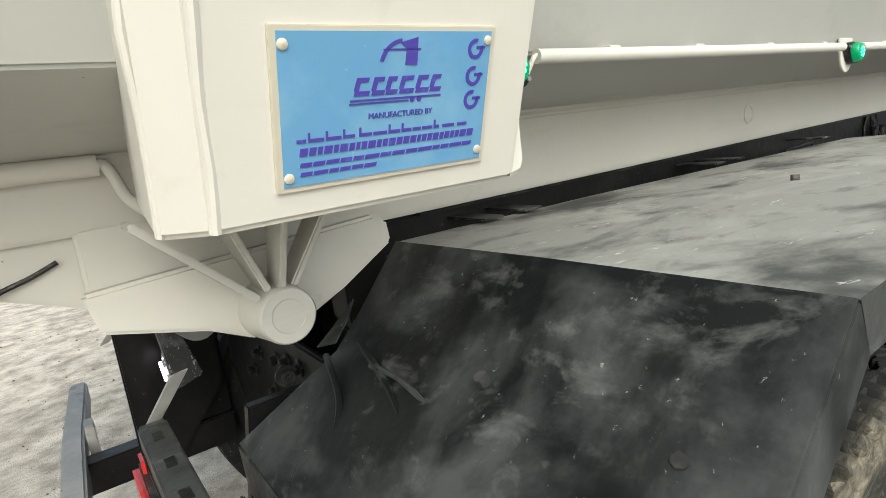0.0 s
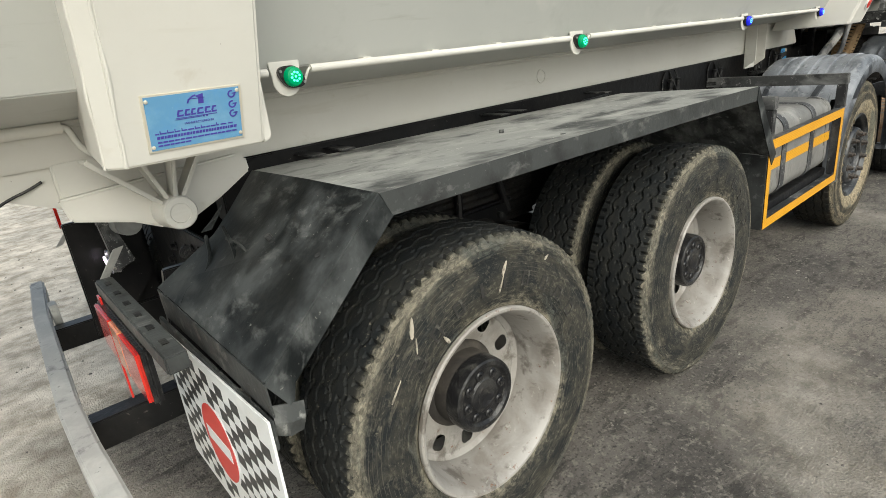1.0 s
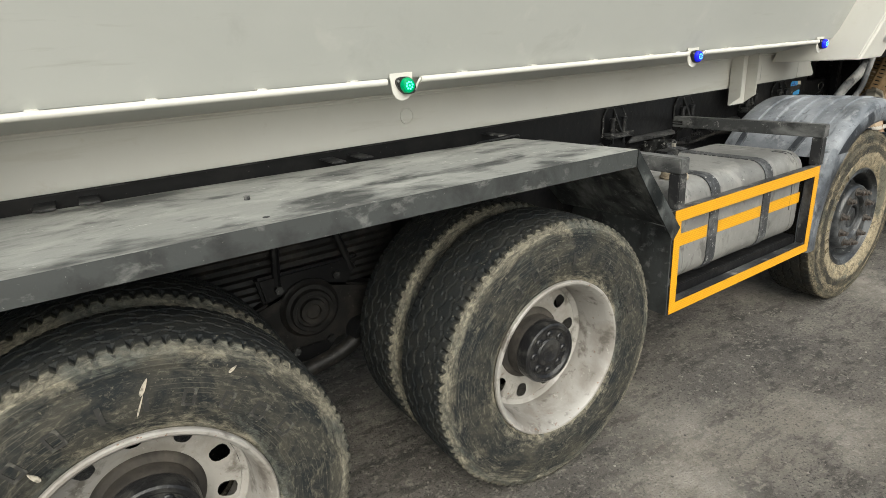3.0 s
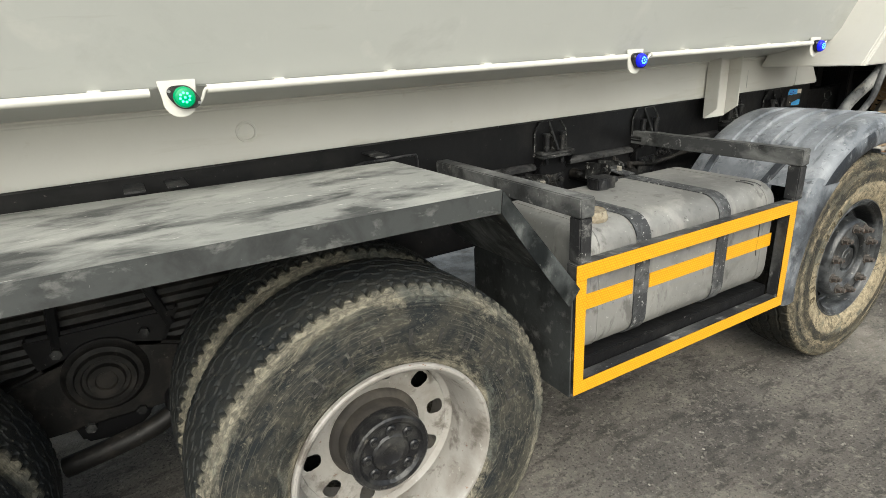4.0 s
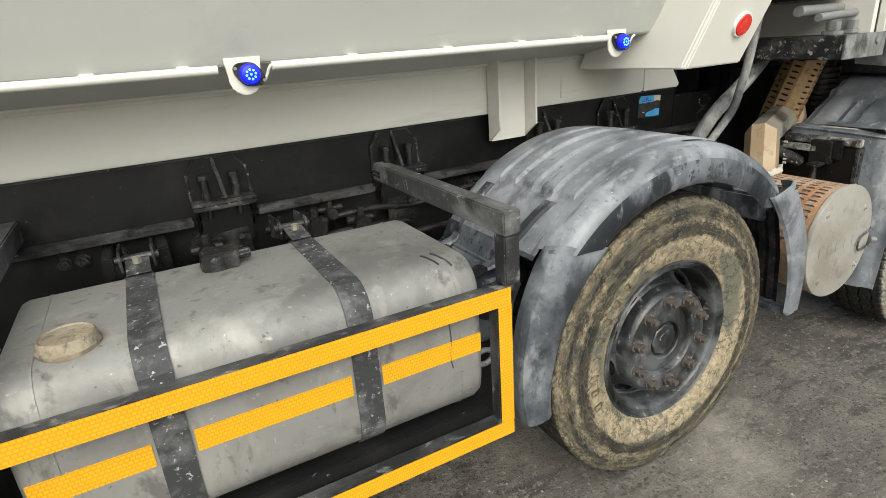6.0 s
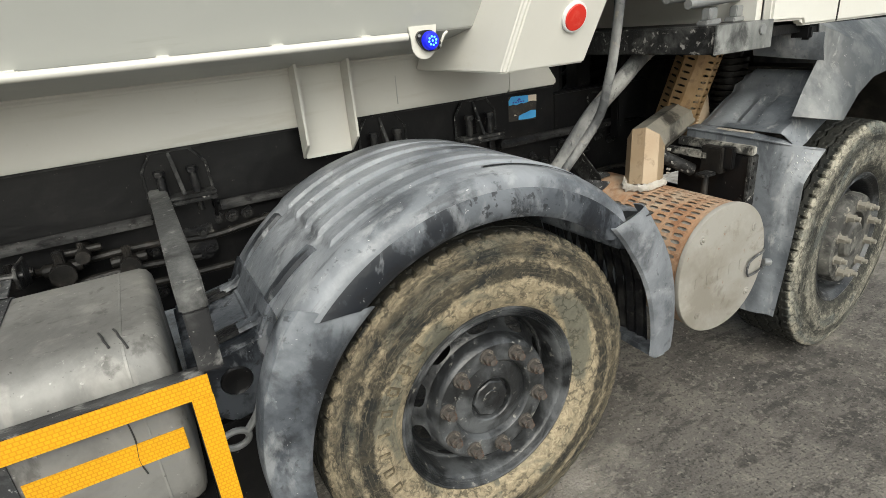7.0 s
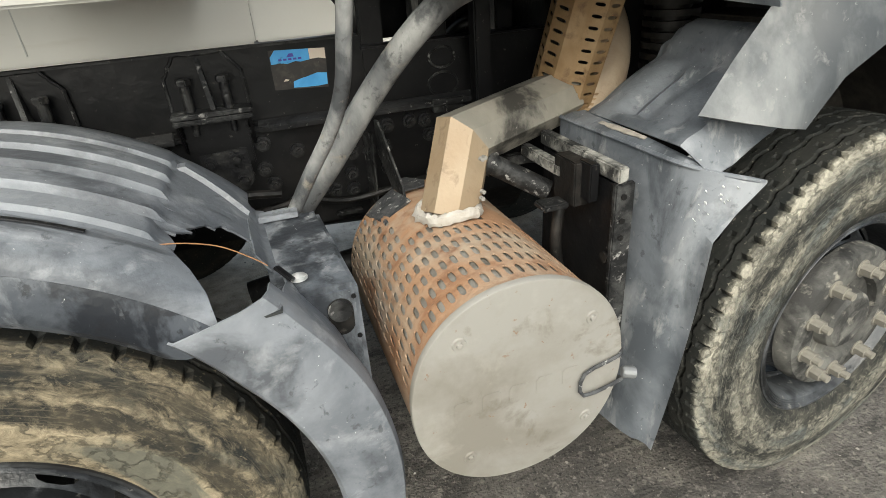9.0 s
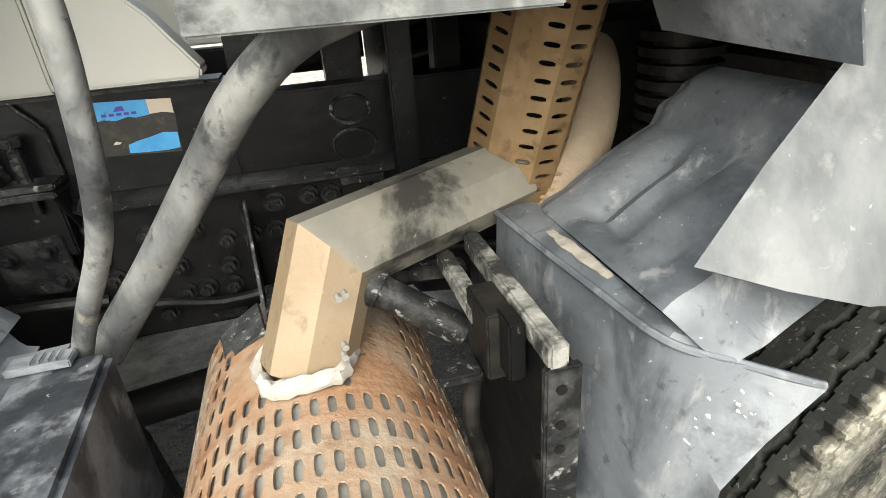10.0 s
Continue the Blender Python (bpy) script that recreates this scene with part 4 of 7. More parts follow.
def rail_mount(x):
    """A bolted bracket that ties the subframe to the chassis: welded shield, two upright bolts, web and shelf."""
    z0 = 1.118
    edge = [(-0.096, 0.0), (-0.096, 0.082), (-0.062, 0.136), (0.052, 0.136), (0.092, 0.086), (0.096, 0.0)]
    bm = bm_new()
    prism(bm, [(x + px, 0.853, z0 + pz) for px, pz in edge], (0, 0.0085, 0))
    mt = part("frame_mount", bm, BLACK, truck, "black bolted frame mount", bevel=0.002)
    wob = random.Random(int(x * 100))
    for (ax, az), (bx, bz) in zip(edge, edge[1:]):
        bm = bm_new()
        pts = [(x + ax + (bx - ax) * k / 6, 0.8535 + wob.uniform(-0.001, 0.001), z0 + az + (bz - az) * k / 6 + wob.uniform(-0.0015, 0.0015)) for k in range(7)]
        tube(bm, pts, 0.0048, 7, 1)
        part("weld_bead", bm, CHIPPED, mt, smooth=True)
    bm = bm_new()
    prism(bm, [(x - 0.016, 0.8525, z0 + 0.134), (x + 0.0, 0.800, z0 + 0.002), (x + 0.0, 0.8525, z0 + 0.002)], (0.012, 0, 0))
    part("mount_web", bm, CHIPPED, mt, bevel=0.002)
    bm = bm_new()
    box(bm, x - 0.100, x + 0.100, 0.790, 0.862, z0 - 0.012, z0)
    part("mount_shelf", bm, CHIPPED, mt, bevel=0.003)
    bm = bm_new()
    box(bm, x - 0.098, x + 0.098, 0.788, 0.868, z0 - 0.027, z0 - 0.014)
    part("mount_shelf", bm, CHIPPED, mt, bevel=0.003)
    bm = bm_new()
    box(bm, x - 0.080, x + 0.080, 0.835, 0.869, z0 - 0.16, z0 - 0.0275)
    part("mount_plate", bm, BLACK, mt, bevel=0.004)
    for dx in (-0.093, 0.085):
        bm = bm_new()
        prism(bm, [(x + dx, 0.793, z0 - 0.0275), (x + dx, 0.868, z0 - 0.0275), (x + dx, 0.868, z0 - 0.12)], (0.008, 0, 0))
        part("gusset", bm, BLACK, mt, bevel=0.002)
    for dx in (-0.050, 0.045):
        bm = bm_new()
        rod(bm, (x + dx, 0.824, z0), (x + dx, 0.824, z0 + 0.066), 0.0135, 12)
        rod(bm, (x + dx, 0.824, z0 + 0.066), (x + dx, 0.824, z0 + 0.082), 0.0195, 6)
        rod(bm, (x + dx, 0.824, z0 - 0.0275), (x + dx, 0.824, z0 - 0.062), 0.009, 10)
        part("mount_bolt", bm, HUBBLACK, mt, bevel=0.002)
    bm = bm_new()
    prism(bm, [(x - 0.052, 0.8285, z0 - 0.225), (x - 0.062, 0.8285, z0 - 0.215), (x - 0.062, 0.8285, z0 - 0.118), (x + 0.062, 0.8285, z0 - 0.112), (x + 0.066, 0.8285, z0 - 0.205), (x + 0.04, 0.8285, z0 - 0.235)], (0, 0.006, 0))
    part("foot_plate", bm, HUBBLACK, mt, bevel=0.002)
    for dx, dz in ((-0.038, -0.145), (0.03, -0.138), (0.038, -0.20)):
        bm = bm_new()
        rod(bm, (x + dx, 0.828, z0 + dz), (x + dx, 0.823, z0 + dz), 0.018, 14)
        rod(bm, (x + dx, 0.823, z0 + dz), (x + dx, 0.808, z0 + dz), 0.012, 6)
        part("mount_nut", bm, HUBBLACK, mt, bevel=0.002)


SEAT = Vector((-0.040, 0.0, 0.020))
for x in (4.745, 5.385, 6.105, 6.515):
    rail_mount(x)
SEAT = Vector((0.0, 0.0, 0.0))

for xa, xb in ((3.97, 4.60), (4.81, 5.24), (5.45, 5.96), (6.17, 6.365), (6.58, 7.25)):
    bm = bm_new()
    prism(bm, [(xa, y, z) for y, z in [(0.8615, 1.0875), (0.832, 1.0765), (0.828, 1.072), (0.830, 1.0575), (0.836, 1.0575), (0.8615, 1.0835)]], (xb - xa, 0, 0))
    part("rail_flange", bm, LEDGEGLINT, truck, "dusty black rail flange, sky glint in its colour", bevel=0.002)
bm = bm_new()
box(bm, 1.9, 6.86, 0.8485, 0.8615, 1.2735, 1.2805)
part("rail_packing", bm, LEDGEGLINT, truck, "thin packing strip on top of the rail")
# rail bolts
rng = random.Random(11)
bolt_me = None
for x in (4.58, 4.95, 5.02, 5.60, 5.66, 5.72, 5.78, 5.90, 6.25, 6.32, 6.66, 6.76, 6.94, 7.06, 1.55, 1.62, 1.70, 1.78):
    for z in (rng.choice((1.015, 0.985)), rng.choice((0.885, 0.845, 0.80))):
        if bolt_me is None:
            bm = bm_new()
            rod(bm, (0, 0, 0), (0, -0.006, 0), 0.022, 14)
            rod(bm, (0, -0.006, 0), (0, -0.022, 0), 0.015, 6)
            rod(bm, (0, -0.022, 0), (0, -0.034, 0), 0.008, 8)
            bmesh.ops.recalc_face_normals(bm, faces=bm.faces[:])
            bolt_me = bpy.data.meshes.new("rail_bolt")
            bm.to_mesh(bolt_me)
            bm.free()
            bolt_me.materials.append(HUBBLACK)
        mesh_part("rail_bolt", bolt_me, truck, at=(x + rng.uniform(-0.012, 0.012), 0.870, z))

for x, z in ((3.916, 1.015), (3.965, 1.013), (4.016, 1.013), (4.221, 1.015), (4.271, 1.014), (4.377, 1.011), (4.376, 0.950), (5.222, 0.965), (5.271, 0.850), (5.208, 0.820), (5.429, 1.026), (5.480, 1.023), (5.531, 1.023),
             (6.468, 1.007), (6.523, 1.020), (6.581, 1.019), (6.572, 0.946), (6.456, 0.934), (6.826, 0.951), (6.816, 0.889), (6.878, 0.951), (6.815, 0.840), (6.760, 0.842), (6.716, 0.842), (6.715, 0.906), (6.934, 1.016), (6.928, 0.954), (7.01, 1.02), (7.07, 0.97), (7.15, 1.015), (7.23, 0.99), (6.59, 0.90), (6.64, 0.83)):
    mesh_part("rail_bolt", bolt_me, truck, at=(x, 0.868, z))
bm = bm_new()
sheet(bm, [[(6.868, 0.865, 1.014), (6.88, 0.84, 1.014), (6.884, 0.815, 1.012)], [(6.866, 0.865, 0.90), (6.878, 0.84, 0.89), (6.88, 0.815, 0.885)], [(6.862, 0.865, 0.77), (6.874, 0.84, 0.76), (6.877, 0.815, 0.758)]], 0.005)
part("rail_angle", bm, CHIPPED, truck, "chipped black angle plate")
bm = bm_new()
box(bm, 6.75, 6.83, 0.845, 0.868, 0.766, 0.778)
part("rail_tab", bm, CHIPPED, truck, bevel=0.002)
bm = bm_new()
box(bm, 7.075, 7.182, 0.825, 0.8655, 1.062, 1.078)
shelf2 = part("rail_shelf", bm, CHIPPED, truck, "small crusty shelf on the rail", bevel=0.003)
bm = bm_new()
box(bm, 7.082, 7.176, 0.84, 0.8655, 1.036, 1.056)
part("shelf_lip", bm, CHIPPED, shelf2, bevel=0.003)
for cz, r_ in ((1.115, 0.042), (1.19, 0.036)):
    bm = bm_new()
    pts = [(7.125 + 1.1 * r_ * math.cos(radians(a)), 0.864 + 0.0015 * math.sin(radians(5 * a)), cz + 0.8 * r_ * math.sin(radians(a))) for a in range(0, 361, 20)]
    tube(bm, pts, 0.004, 6, 1)
    part("weld_ring", bm, CHIPPED, shelf2, smooth=True)
for z0, y0, r_ in ((0.83, 0.83, 0.011),):
    bm = bm_new()
    tube(bm, [(6.50, y0, z0), (6.66, y0 - 0.012, z0 + 0.02), (6.80, y0, z0 - 0.01), (6.98, y0 - 0.015, z0 + 0.015), (7.2, y0, z0 + 0.03), (7.45, y0 + 0.01, z0)], r_, 8)
    part("cable", bm, GREASE, truck, smooth=True)
# pipes and valves along the rail, behind the tank
for k, (z, y, x0, x1) in enumerate(((0.93, 0.80, 4.15, 5.35), (0.90, 0.77, 4.2, 6.6), (0.99, 0.83, 4.9, 5.9))):
    bm = bm_new()
    tube(bm, [(x0, y, z), (x0 + 0.3, y - 0.02, z + 0.015), (0.5 * (x0 + x1), y, z - 0.01), (x1 - 0.25, y - 0.015, z + 0.02), (x1, y, z)], 0.012, 8)
    part("air_pipe", bm, GREASE, truck, smooth=True)
for x, z, r in ((4.62, 0.98, 0.032), (4.86, 1.0, 0.026), (4.98, 0.99, 0.035), (5.15, 0.97, 0.03), (5.04, 1.03, 0.02)):
    bm = bm_new()
    rod(bm, (x, 0.869, z), (x, 0.74, z), r, 14)
    rod(bm, (x - 0.05, 0.79, z + 0.01), (x + 0.05, 0.79, z + 0.01), r * 0.6, 10)
    rod(bm, (x, 0.77, z), (x, 0.77, z + r * 2.0), r * 0.45, 8)
    part("air_valve", bm, GREASE, truck, bevel=0.003)
bm = bm_new()
box(bm, 4.33, 4.36, 0.70, 0.869, 0.98, 1.05)
box(bm, 4.48, 4.51, 0.70, 0.869, 0.98, 1.05)
box(bm, 4.361, 4.479, 0.70, 0.72, 0.98, 1.03)
part("strap_bracket", bm, BLACK, truck, bevel=0.004)
bm = bm_new()
prism(bm, [(3.725, 0.855, 1.19), (3.725, 0.855, 1.084), (3.998, 0.855, 1.084), (3.998, 0.855, 1.198), (3.98, 0.855, 1.212), (3.745, 0.855, 1.208)], (0, 0.008, 0))
plate_r = part("rail_plate", bm, BLACK, truck, bevel=0.006)
bm = bm_new()
tube(bm, [(3.728, 0.855, 1.10), (3.728, 0.855, 1.185), (3.748, 0.855, 1.207), (3.86, 0.855, 1.209), (3.975, 0.855, 1.211), (3.996, 0.855, 1.195), (3.998, 0.855, 1.10)], 0.005, 8)
part("weld_bead", bm, LEDGEGLINT, plate_r, smooth=True)

# gearbox and shaft, unseen, added to darken the underside; hose under the frame
bm = bm_new()
lathe(bm, [(-0.55, 0.0005), (-0.55, 0.10), (-0.42, 0.14), (-0.40, 0.22), (-0.1, 0.24), (0.25, 0.24), (0.28, 0.28), (0.45, 0.30), (0.45, 0.0005)], 28)
part("gearbox", placed(bm, pose(7.0, 1.25, 0.82, 0, 0, -90)), GREASE, truck, "black greasy gearbox, added unseen to darken the underside", smooth=True)
bm = bm_new()
rod(bm, (3.7, 1.25, 0.62), (6.45, 1.25, 0.82), 0.06, 18)
part("prop_shaft", bm, GREASE, truck, smooth=True)
bm = bm_new()
tube(bm, [(6.45, 0.85, 0.56), (6.56, 0.85, 0.575), (6.69, 0.85, 0.59), (6.85, 0.85, 0.61), (7.0, 0.86, 0.64)], 0.045, 16)
part("rubber_duct", bm, GREASE, truck, smooth=True)
# unseen tank and blocks on the far side, added to keep light out beneath
bm = bm_new()
lathe(bm, [(0.0, 0.0005), (0.0, 0.12), (0.02, 0.135), (0.78, 0.135), (0.80, 0.12), (0.80, 0.0005)], 28)
part("unseen_air_tank", placed(bm, pose(4.35, 2.2, 0.80, 0, 0, -90)), BLACK, truck, "black tank, added unseen to darken the underside", smooth=True)
for x0, x1, z0, z1 in ((4.15, 5.2, 0.605, 1.05), (6.55, 7.25, 0.45, 1.02)):
    bm = bm_new()
    box(bm, x0, x1, 1.96, 2.45, z0, z1)
    part("far_light_block", bm, GREASE, truck, "dark block added on the far side to shut out light", bevel=0.06)
# torn blue sticker on the rail
SEAT = Vector((-0.028, 0.0, 0.028))
bm = bm_new()
prism(bm, [(6.672, 0.8612, 1.13), (6.815, 0.8612, 1.122), (6.822, 0.8612, 1.224), (6.672, 0.8612, 1.232)], (0, 0.0006, 0))
glue = part("sticker", bm, GLUE, truck, "torn blue sticker with its glue showing")
for pts, mt_ in (([(6.674, 1.196), (6.674, 1.214), (6.688, 1.231), (6.776, 1.227), (6.776, 1.199), (6.752, 1.196), (6.738, 1.199), (6.716, 1.194), (6.70, 1.197)], STICKER),
                 ([(6.7765, 1.20), (6.7765, 1.227), (6.820, 1.2245), (6.819, 1.197), (6.80, 1.201)], STICKERTAN),
                 ([(6.722, 1.131), (6.724, 1.147), (6.745, 1.153), (6.762, 1.156), (6.79, 1.163), (6.816, 1.160), (6.814, 1.13), (6.79, 1.128), (6.75, 1.129)], STICKER),
                 ([(6.698, 1.150), (6.704, 1.156), (6.714, 1.153), (6.71, 1.150)], STICKERTAN)):
    bm = bm_new()
    prism(bm, [(a, 0.8604, b) for a, b in pts], (0, 0.0006, 0))
    part("sticker_scrap", bm, mt_, glue)
for k in range(5):
    bm = bm_new()
    box(bm, 6.694 + 0.013 * k, 6.703 + 0.013 * k, 0.8598, 0.8602, 1.203, 1.208)
    part("print_bar", bm, NAVY, glue)
bm = bm_new()
prism(bm, [(6.716, 0.8598, 1.211), (6.724, 0.8598, 1.22), (6.734, 0.8598, 1.22), (6.736, 0.8598, 1.211)], (0, 0.0004, 0))
part("print_bar", bm, NAVY, glue)

RAKE = 0.0
SEAT = Vector((0.0, 0.0, 0.0))
# -- rear bogie mudguard, folded from plate
FY = -0.03
bm = bm_new()
sheet(bm, [[(1.735, FY, 1.274), (2.4, FY, 1.276), (3.1, FY, 1.272), (3.778, FY, 1.266)], [(1.765, 0.35, 1.262), (2.4, 0.35, 1.262), (3.1, 0.35, 1.26), (3.79, 0.35, 1.256)], [(1.79, 0.775, 1.245), (2.4, 0.755, 1.246), (3.1, 0.71, 1.246), (3.80, 0.66, 1.246)]], 0.005)
mud = part("bogie_mudguard", bm, DUSTTOP, truck, "dusty black folded steel mudguard over the rear wheels")
bm = bm_new()
sheet(bm, [[(1.7335, FY - 0.002, 1.2735), (2.4, FY - 0.002, 1.2755), (3.1, FY - 0.002, 1.2715), (3.7795, FY - 0.002, 1.2655)], [(1.762, FY - 0.001, 1.216), (2.4, FY - 0.004, 1.216), (3.1, FY - 0.002, 1.212), (3.775, FY - 0.001, 1.204)]], 0.004)
part("side_lip", bm, LIP, mud)
bm = bm_new()
sheet(bm, [[(1.734, FY, 1.272), (1.76, 0.35, 1.261), (1.787, 0.772, 1.244)], [(1.62, FY, 1.165), (1.64, 0.33, 1.155), (1.665, 0.735, 1.135)], [(1.565, FY, 1.113), (1.57, 0.32, 1.105), (1.60, 0.715, 1.085)], [(1.402, FY, 0.962), (1.41, 0.35, 0.958), (1.419, 0.785, 0.952)]], 0.005)
part("rear_slope", bm, FENDER, mud, "sooty black sloping rear panel")
bm = bm_new()
sheet(bm, [[(1.732, FY - 0.002, 1.271), (1.62, FY - 0.002, 1.165), (1.402, FY - 0.002, 0.963), (1.400, FY - 0.002, 0.955)], [(1.763, FY - 0.001, 1.217), (1.66, FY - 0.001, 1.12), (1.462, FY - 0.001, 0.935), (1.448, FY - 0.001, 0.878)]], 0.004)
part("slope_lip", bm, FENDER, mud)
bm = bm_new()
sheet(bm, [[(1.4015, FY, 0.960), (1.4085, 0.35, 0.955), (1.4175, 0.785, 0.950)], [(1.405, FY, 0.880), (1.411, 0.35, 0.876), (1.418, 0.77, 0.866)]], 0.004)
part("rear_flange", bm, LIP, mud)
bm = bm_new()
sheet(bm, [[(1.4045, FY + 0.012, 0.902), (1.438, FY + 0.004, 0.895), (1.470, FY, 0.888)], [(1.405, FY + 0.010, 0.862), (1.436, FY - 0.004, 0.855), (1.466, FY - 0.004, 0.852)], [(1.404, FY + 0.024, 0.826), (1.430, FY + 0.006, 0.818), (1.458, FY + 0.002, 0.822)]], 0.004)
part("bent_tab", bm, FENDERWORN, mud, "bent worn corner tab")
bm = bm_new()
sheet(bm, [[(3.779, FY, 1.2645), (3.79, 0.35, 1.255), (3.801, 0.655, 1.245)], [(3.92, FY, 1.09), (3.925, 0.35, 1.08), (3.93, 0.655, 1.07)], [(4.057, FY, 0.915), (4.06, 0.35, 0.91), (4.065, 0.62, 0.90)]], 0.005)
part("front_slope", bm, FENDERWORN, mud, "sooty black sloping front panel")
bm = bm_new()
sheet(bm, [[(3.7805, FY - 0.002, 1.264), (3.92, FY - 0.002, 1.09), (4.058, FY - 0.002, 0.917)], [(3.775, FY - 0.001, 1.205), (3.88, FY - 0.001, 1.055), (4.018, FY - 0.001, 0.868)]], 0.004)
part("slope_lip", bm, FENDER, mud)
for x, y in ((1.611, 0.051), (1.609, 0.309), (2.511, 0.328), (2.484, 0.046)):
    bm = bm_new()
    z = 1.27 if x > 1.74 else 1.152
    rod(bm, (x, y, z - 0.008), (x - (0 if x > 1.74 else 0.006), y, z + 0.004), 0.009, 8)
    part("stud", bm, DARKBAR, mud)
for x in (1.98, 2.10, 2.94, 3.06, 3.76):
    bm = bm_new()
    box(bm, x, x + 0.06, 0.72, 0.88, 1.2525, 1.258)
    part("mudguard_bracket", bm, DARKBAR, mud, bevel=0.003)

# dents and a torn corner on the rear slope
for pts, r_, mat_ in (([(1.581, 0.555, 1.109), (1.583, 0.48, 1.110), (1.574, 0.386, 1.101)], 0.0045, LIP), ([(1.568, 0.697, 1.093), (1.531, 0.58, 1.060), (1.488, 0.537, 1.021), (1.455, 0.577, 0.991), (1.417, 0.55, 0.957)], 0.006, FENDER), ([(1.60, 0.62, 1.126), (1.56, 0.45, 1.088), (1.50, 0.30, 1.032)], 0.006, FENDER)):
    bm = bm_new()
    tube(bm, pts, r_, 8)
    part("dent", bm, mat_, mud, smooth=True)
bm = bm_new()
sheet(bm, [[(1.568, 0.735, 1.10), (1.60, 0.728, 1.128), (1.64, 0.72, 1.165)], [(1.585, 0.69, 1.113), (1.612, 0.69, 1.145), (1.637, 0.70, 1.178)]], 0.003)
part("torn_corner", bm, FENDER, mud)
# inside the bogie: ribbed splash panel, arms, axles
bm = bm_new()
rows = []
for k in range(30):
    z = 1.20 - 0.016 * k
    dy = 0.008 if k % 2 else 0.0
    rows.append([(2.30, 0.80 - dy, z), (2.75, 0.80 - dy, z), (3.2, 0.80 - dy, z)])
sheet(bm, rows, 0.003)
part("splash_panel", bm, GREASE, truck, "black ribbed splash panel")
for xa, xb in ((2.70, 2.66), (2.86, 2.98)):
    bm = bm_new()
    tube(bm, [(xa, 0.785, 1.2), (0.5 * (xa + xb), 0.77, 1.0), (xb, 0.76, 0.80)], 0.017, 8)
    part("splash_stay", bm, BLACK, truck, smooth=True)
bm = bm_new()
lathe(bm, [(0.698, 0.0005), (0.698, 0.028), (0.690, 0.032), (0.690, 0.050), (0.704, 0.055), (0.704, 0.066), (0.696, 0.070), (0.696, 0.084), (0.712, 0.090), (0.714, 0.106), (0.728, 0.112), (0.736, 0.124), (0.87, 0.128)], 36, (2.77, 0, 0.69))
pivot = part("bogie_pivot", bm, GREASE, truck, "greasy black bogie pivot with a ringed cap", smooth=True)
bm = bm_new()
prism(bm, [(2.58, 0.75, 0.86), (3.02, 0.75, 0.86), (2.93, 0.75, 0.70), (2.87, 0.75, 0.50), (2.80, 0.75, 0.44), (2.66, 0.75, 0.46), (2.62, 0.75, 0.62)], (0, 0.07, 0))
part("pivot_bracket", bm, BLACK, pivot, bevel=0.012)
bm = bm_new()
lathe(bm, [(0.66, 0.0005), (0.66, 0.022), (0.668, 0.026), (0.668, 0.046), (0.685, 0.056), (0.80, 0.056)], 24, (2.965, 0, 0.535))
part("rod_bush", bm, BLACK, pivot, smooth=True)
bm = bm_new()
tube(bm, [(2.60, 0.70, 0.43), (2.74, 0.69, 0.455), (2.86, 0.69, 0.48), (2.965, 0.70, 0.525)], 0.034, 12)
part("torque_rod", bm, GREASE, pivot, smooth=True)
for x, z in ((2.66, 0.80), (2.90, 0.80), (2.69, 0.52), (2.84, 0.53)):
    bm = bm_new()
    rod(bm, (x, 0.7502, z), (x, 0.728, z), 0.017, 6)
    part("pivot_bolt", bm, CHIPPED, pivot)
bm = bm_new()
prism(bm, [(2.18, 0.74, 0.60), (2.5, 0.74, 0.72), (2.77, 0.74, 0.80), (3.05, 0.74, 0.72), (3.36, 0.74, 0.60), (3.36, 0.74, 0.52), (2.18, 0.74, 0.52)], (0, 0.09, 0))
part("leaf_spring", bm, GREASE, truck, bevel=0.01)

# -- tank, straps, caps
bm = bm_new()
r = 0.085
sec = []
for cy, cz, a0 in ((0.05 + r, 1.050 - r, 90), (0.05 + r, 0.605 + r, 180), (0.59 - r, 0.605 + r, 270), (0.59 - r, 1.050 - r, 0)):
    for k in range(7):
        a = radians(a0 + 90 * k / 6)
        sec.append((cy + r * math.cos(a), cz + r * math.sin(a)))
rings = []
for x, inset in ((4.150, 0.035), (4.153, 0.018), (4.162, 0.006), (4.178, 0.0), (5.180, 0.0), (5.196, 0.006), (5.205, 0.018), (5.208, 0.035)):
    rings.append([bm.verts.new((x, y + (0.335 - y) * inset / 0.285, z + (0.83 - z) * inset / 0.23)) for y, z in sec])
for a, b in zip(rings, rings[1:]):
    for k in range(len(sec)):
        bm.faces.new((a[k], a[(k + 1) % len(sec)], b[(k + 1) % len(sec)], b[k]))
bm.faces.new(rings[0])
bm.faces.new(rings[-1][::-1])
tank = part("fuel_tank", bm, ALU, truck, "dusty aluminium fuel tank with steel straps", smooth=True)
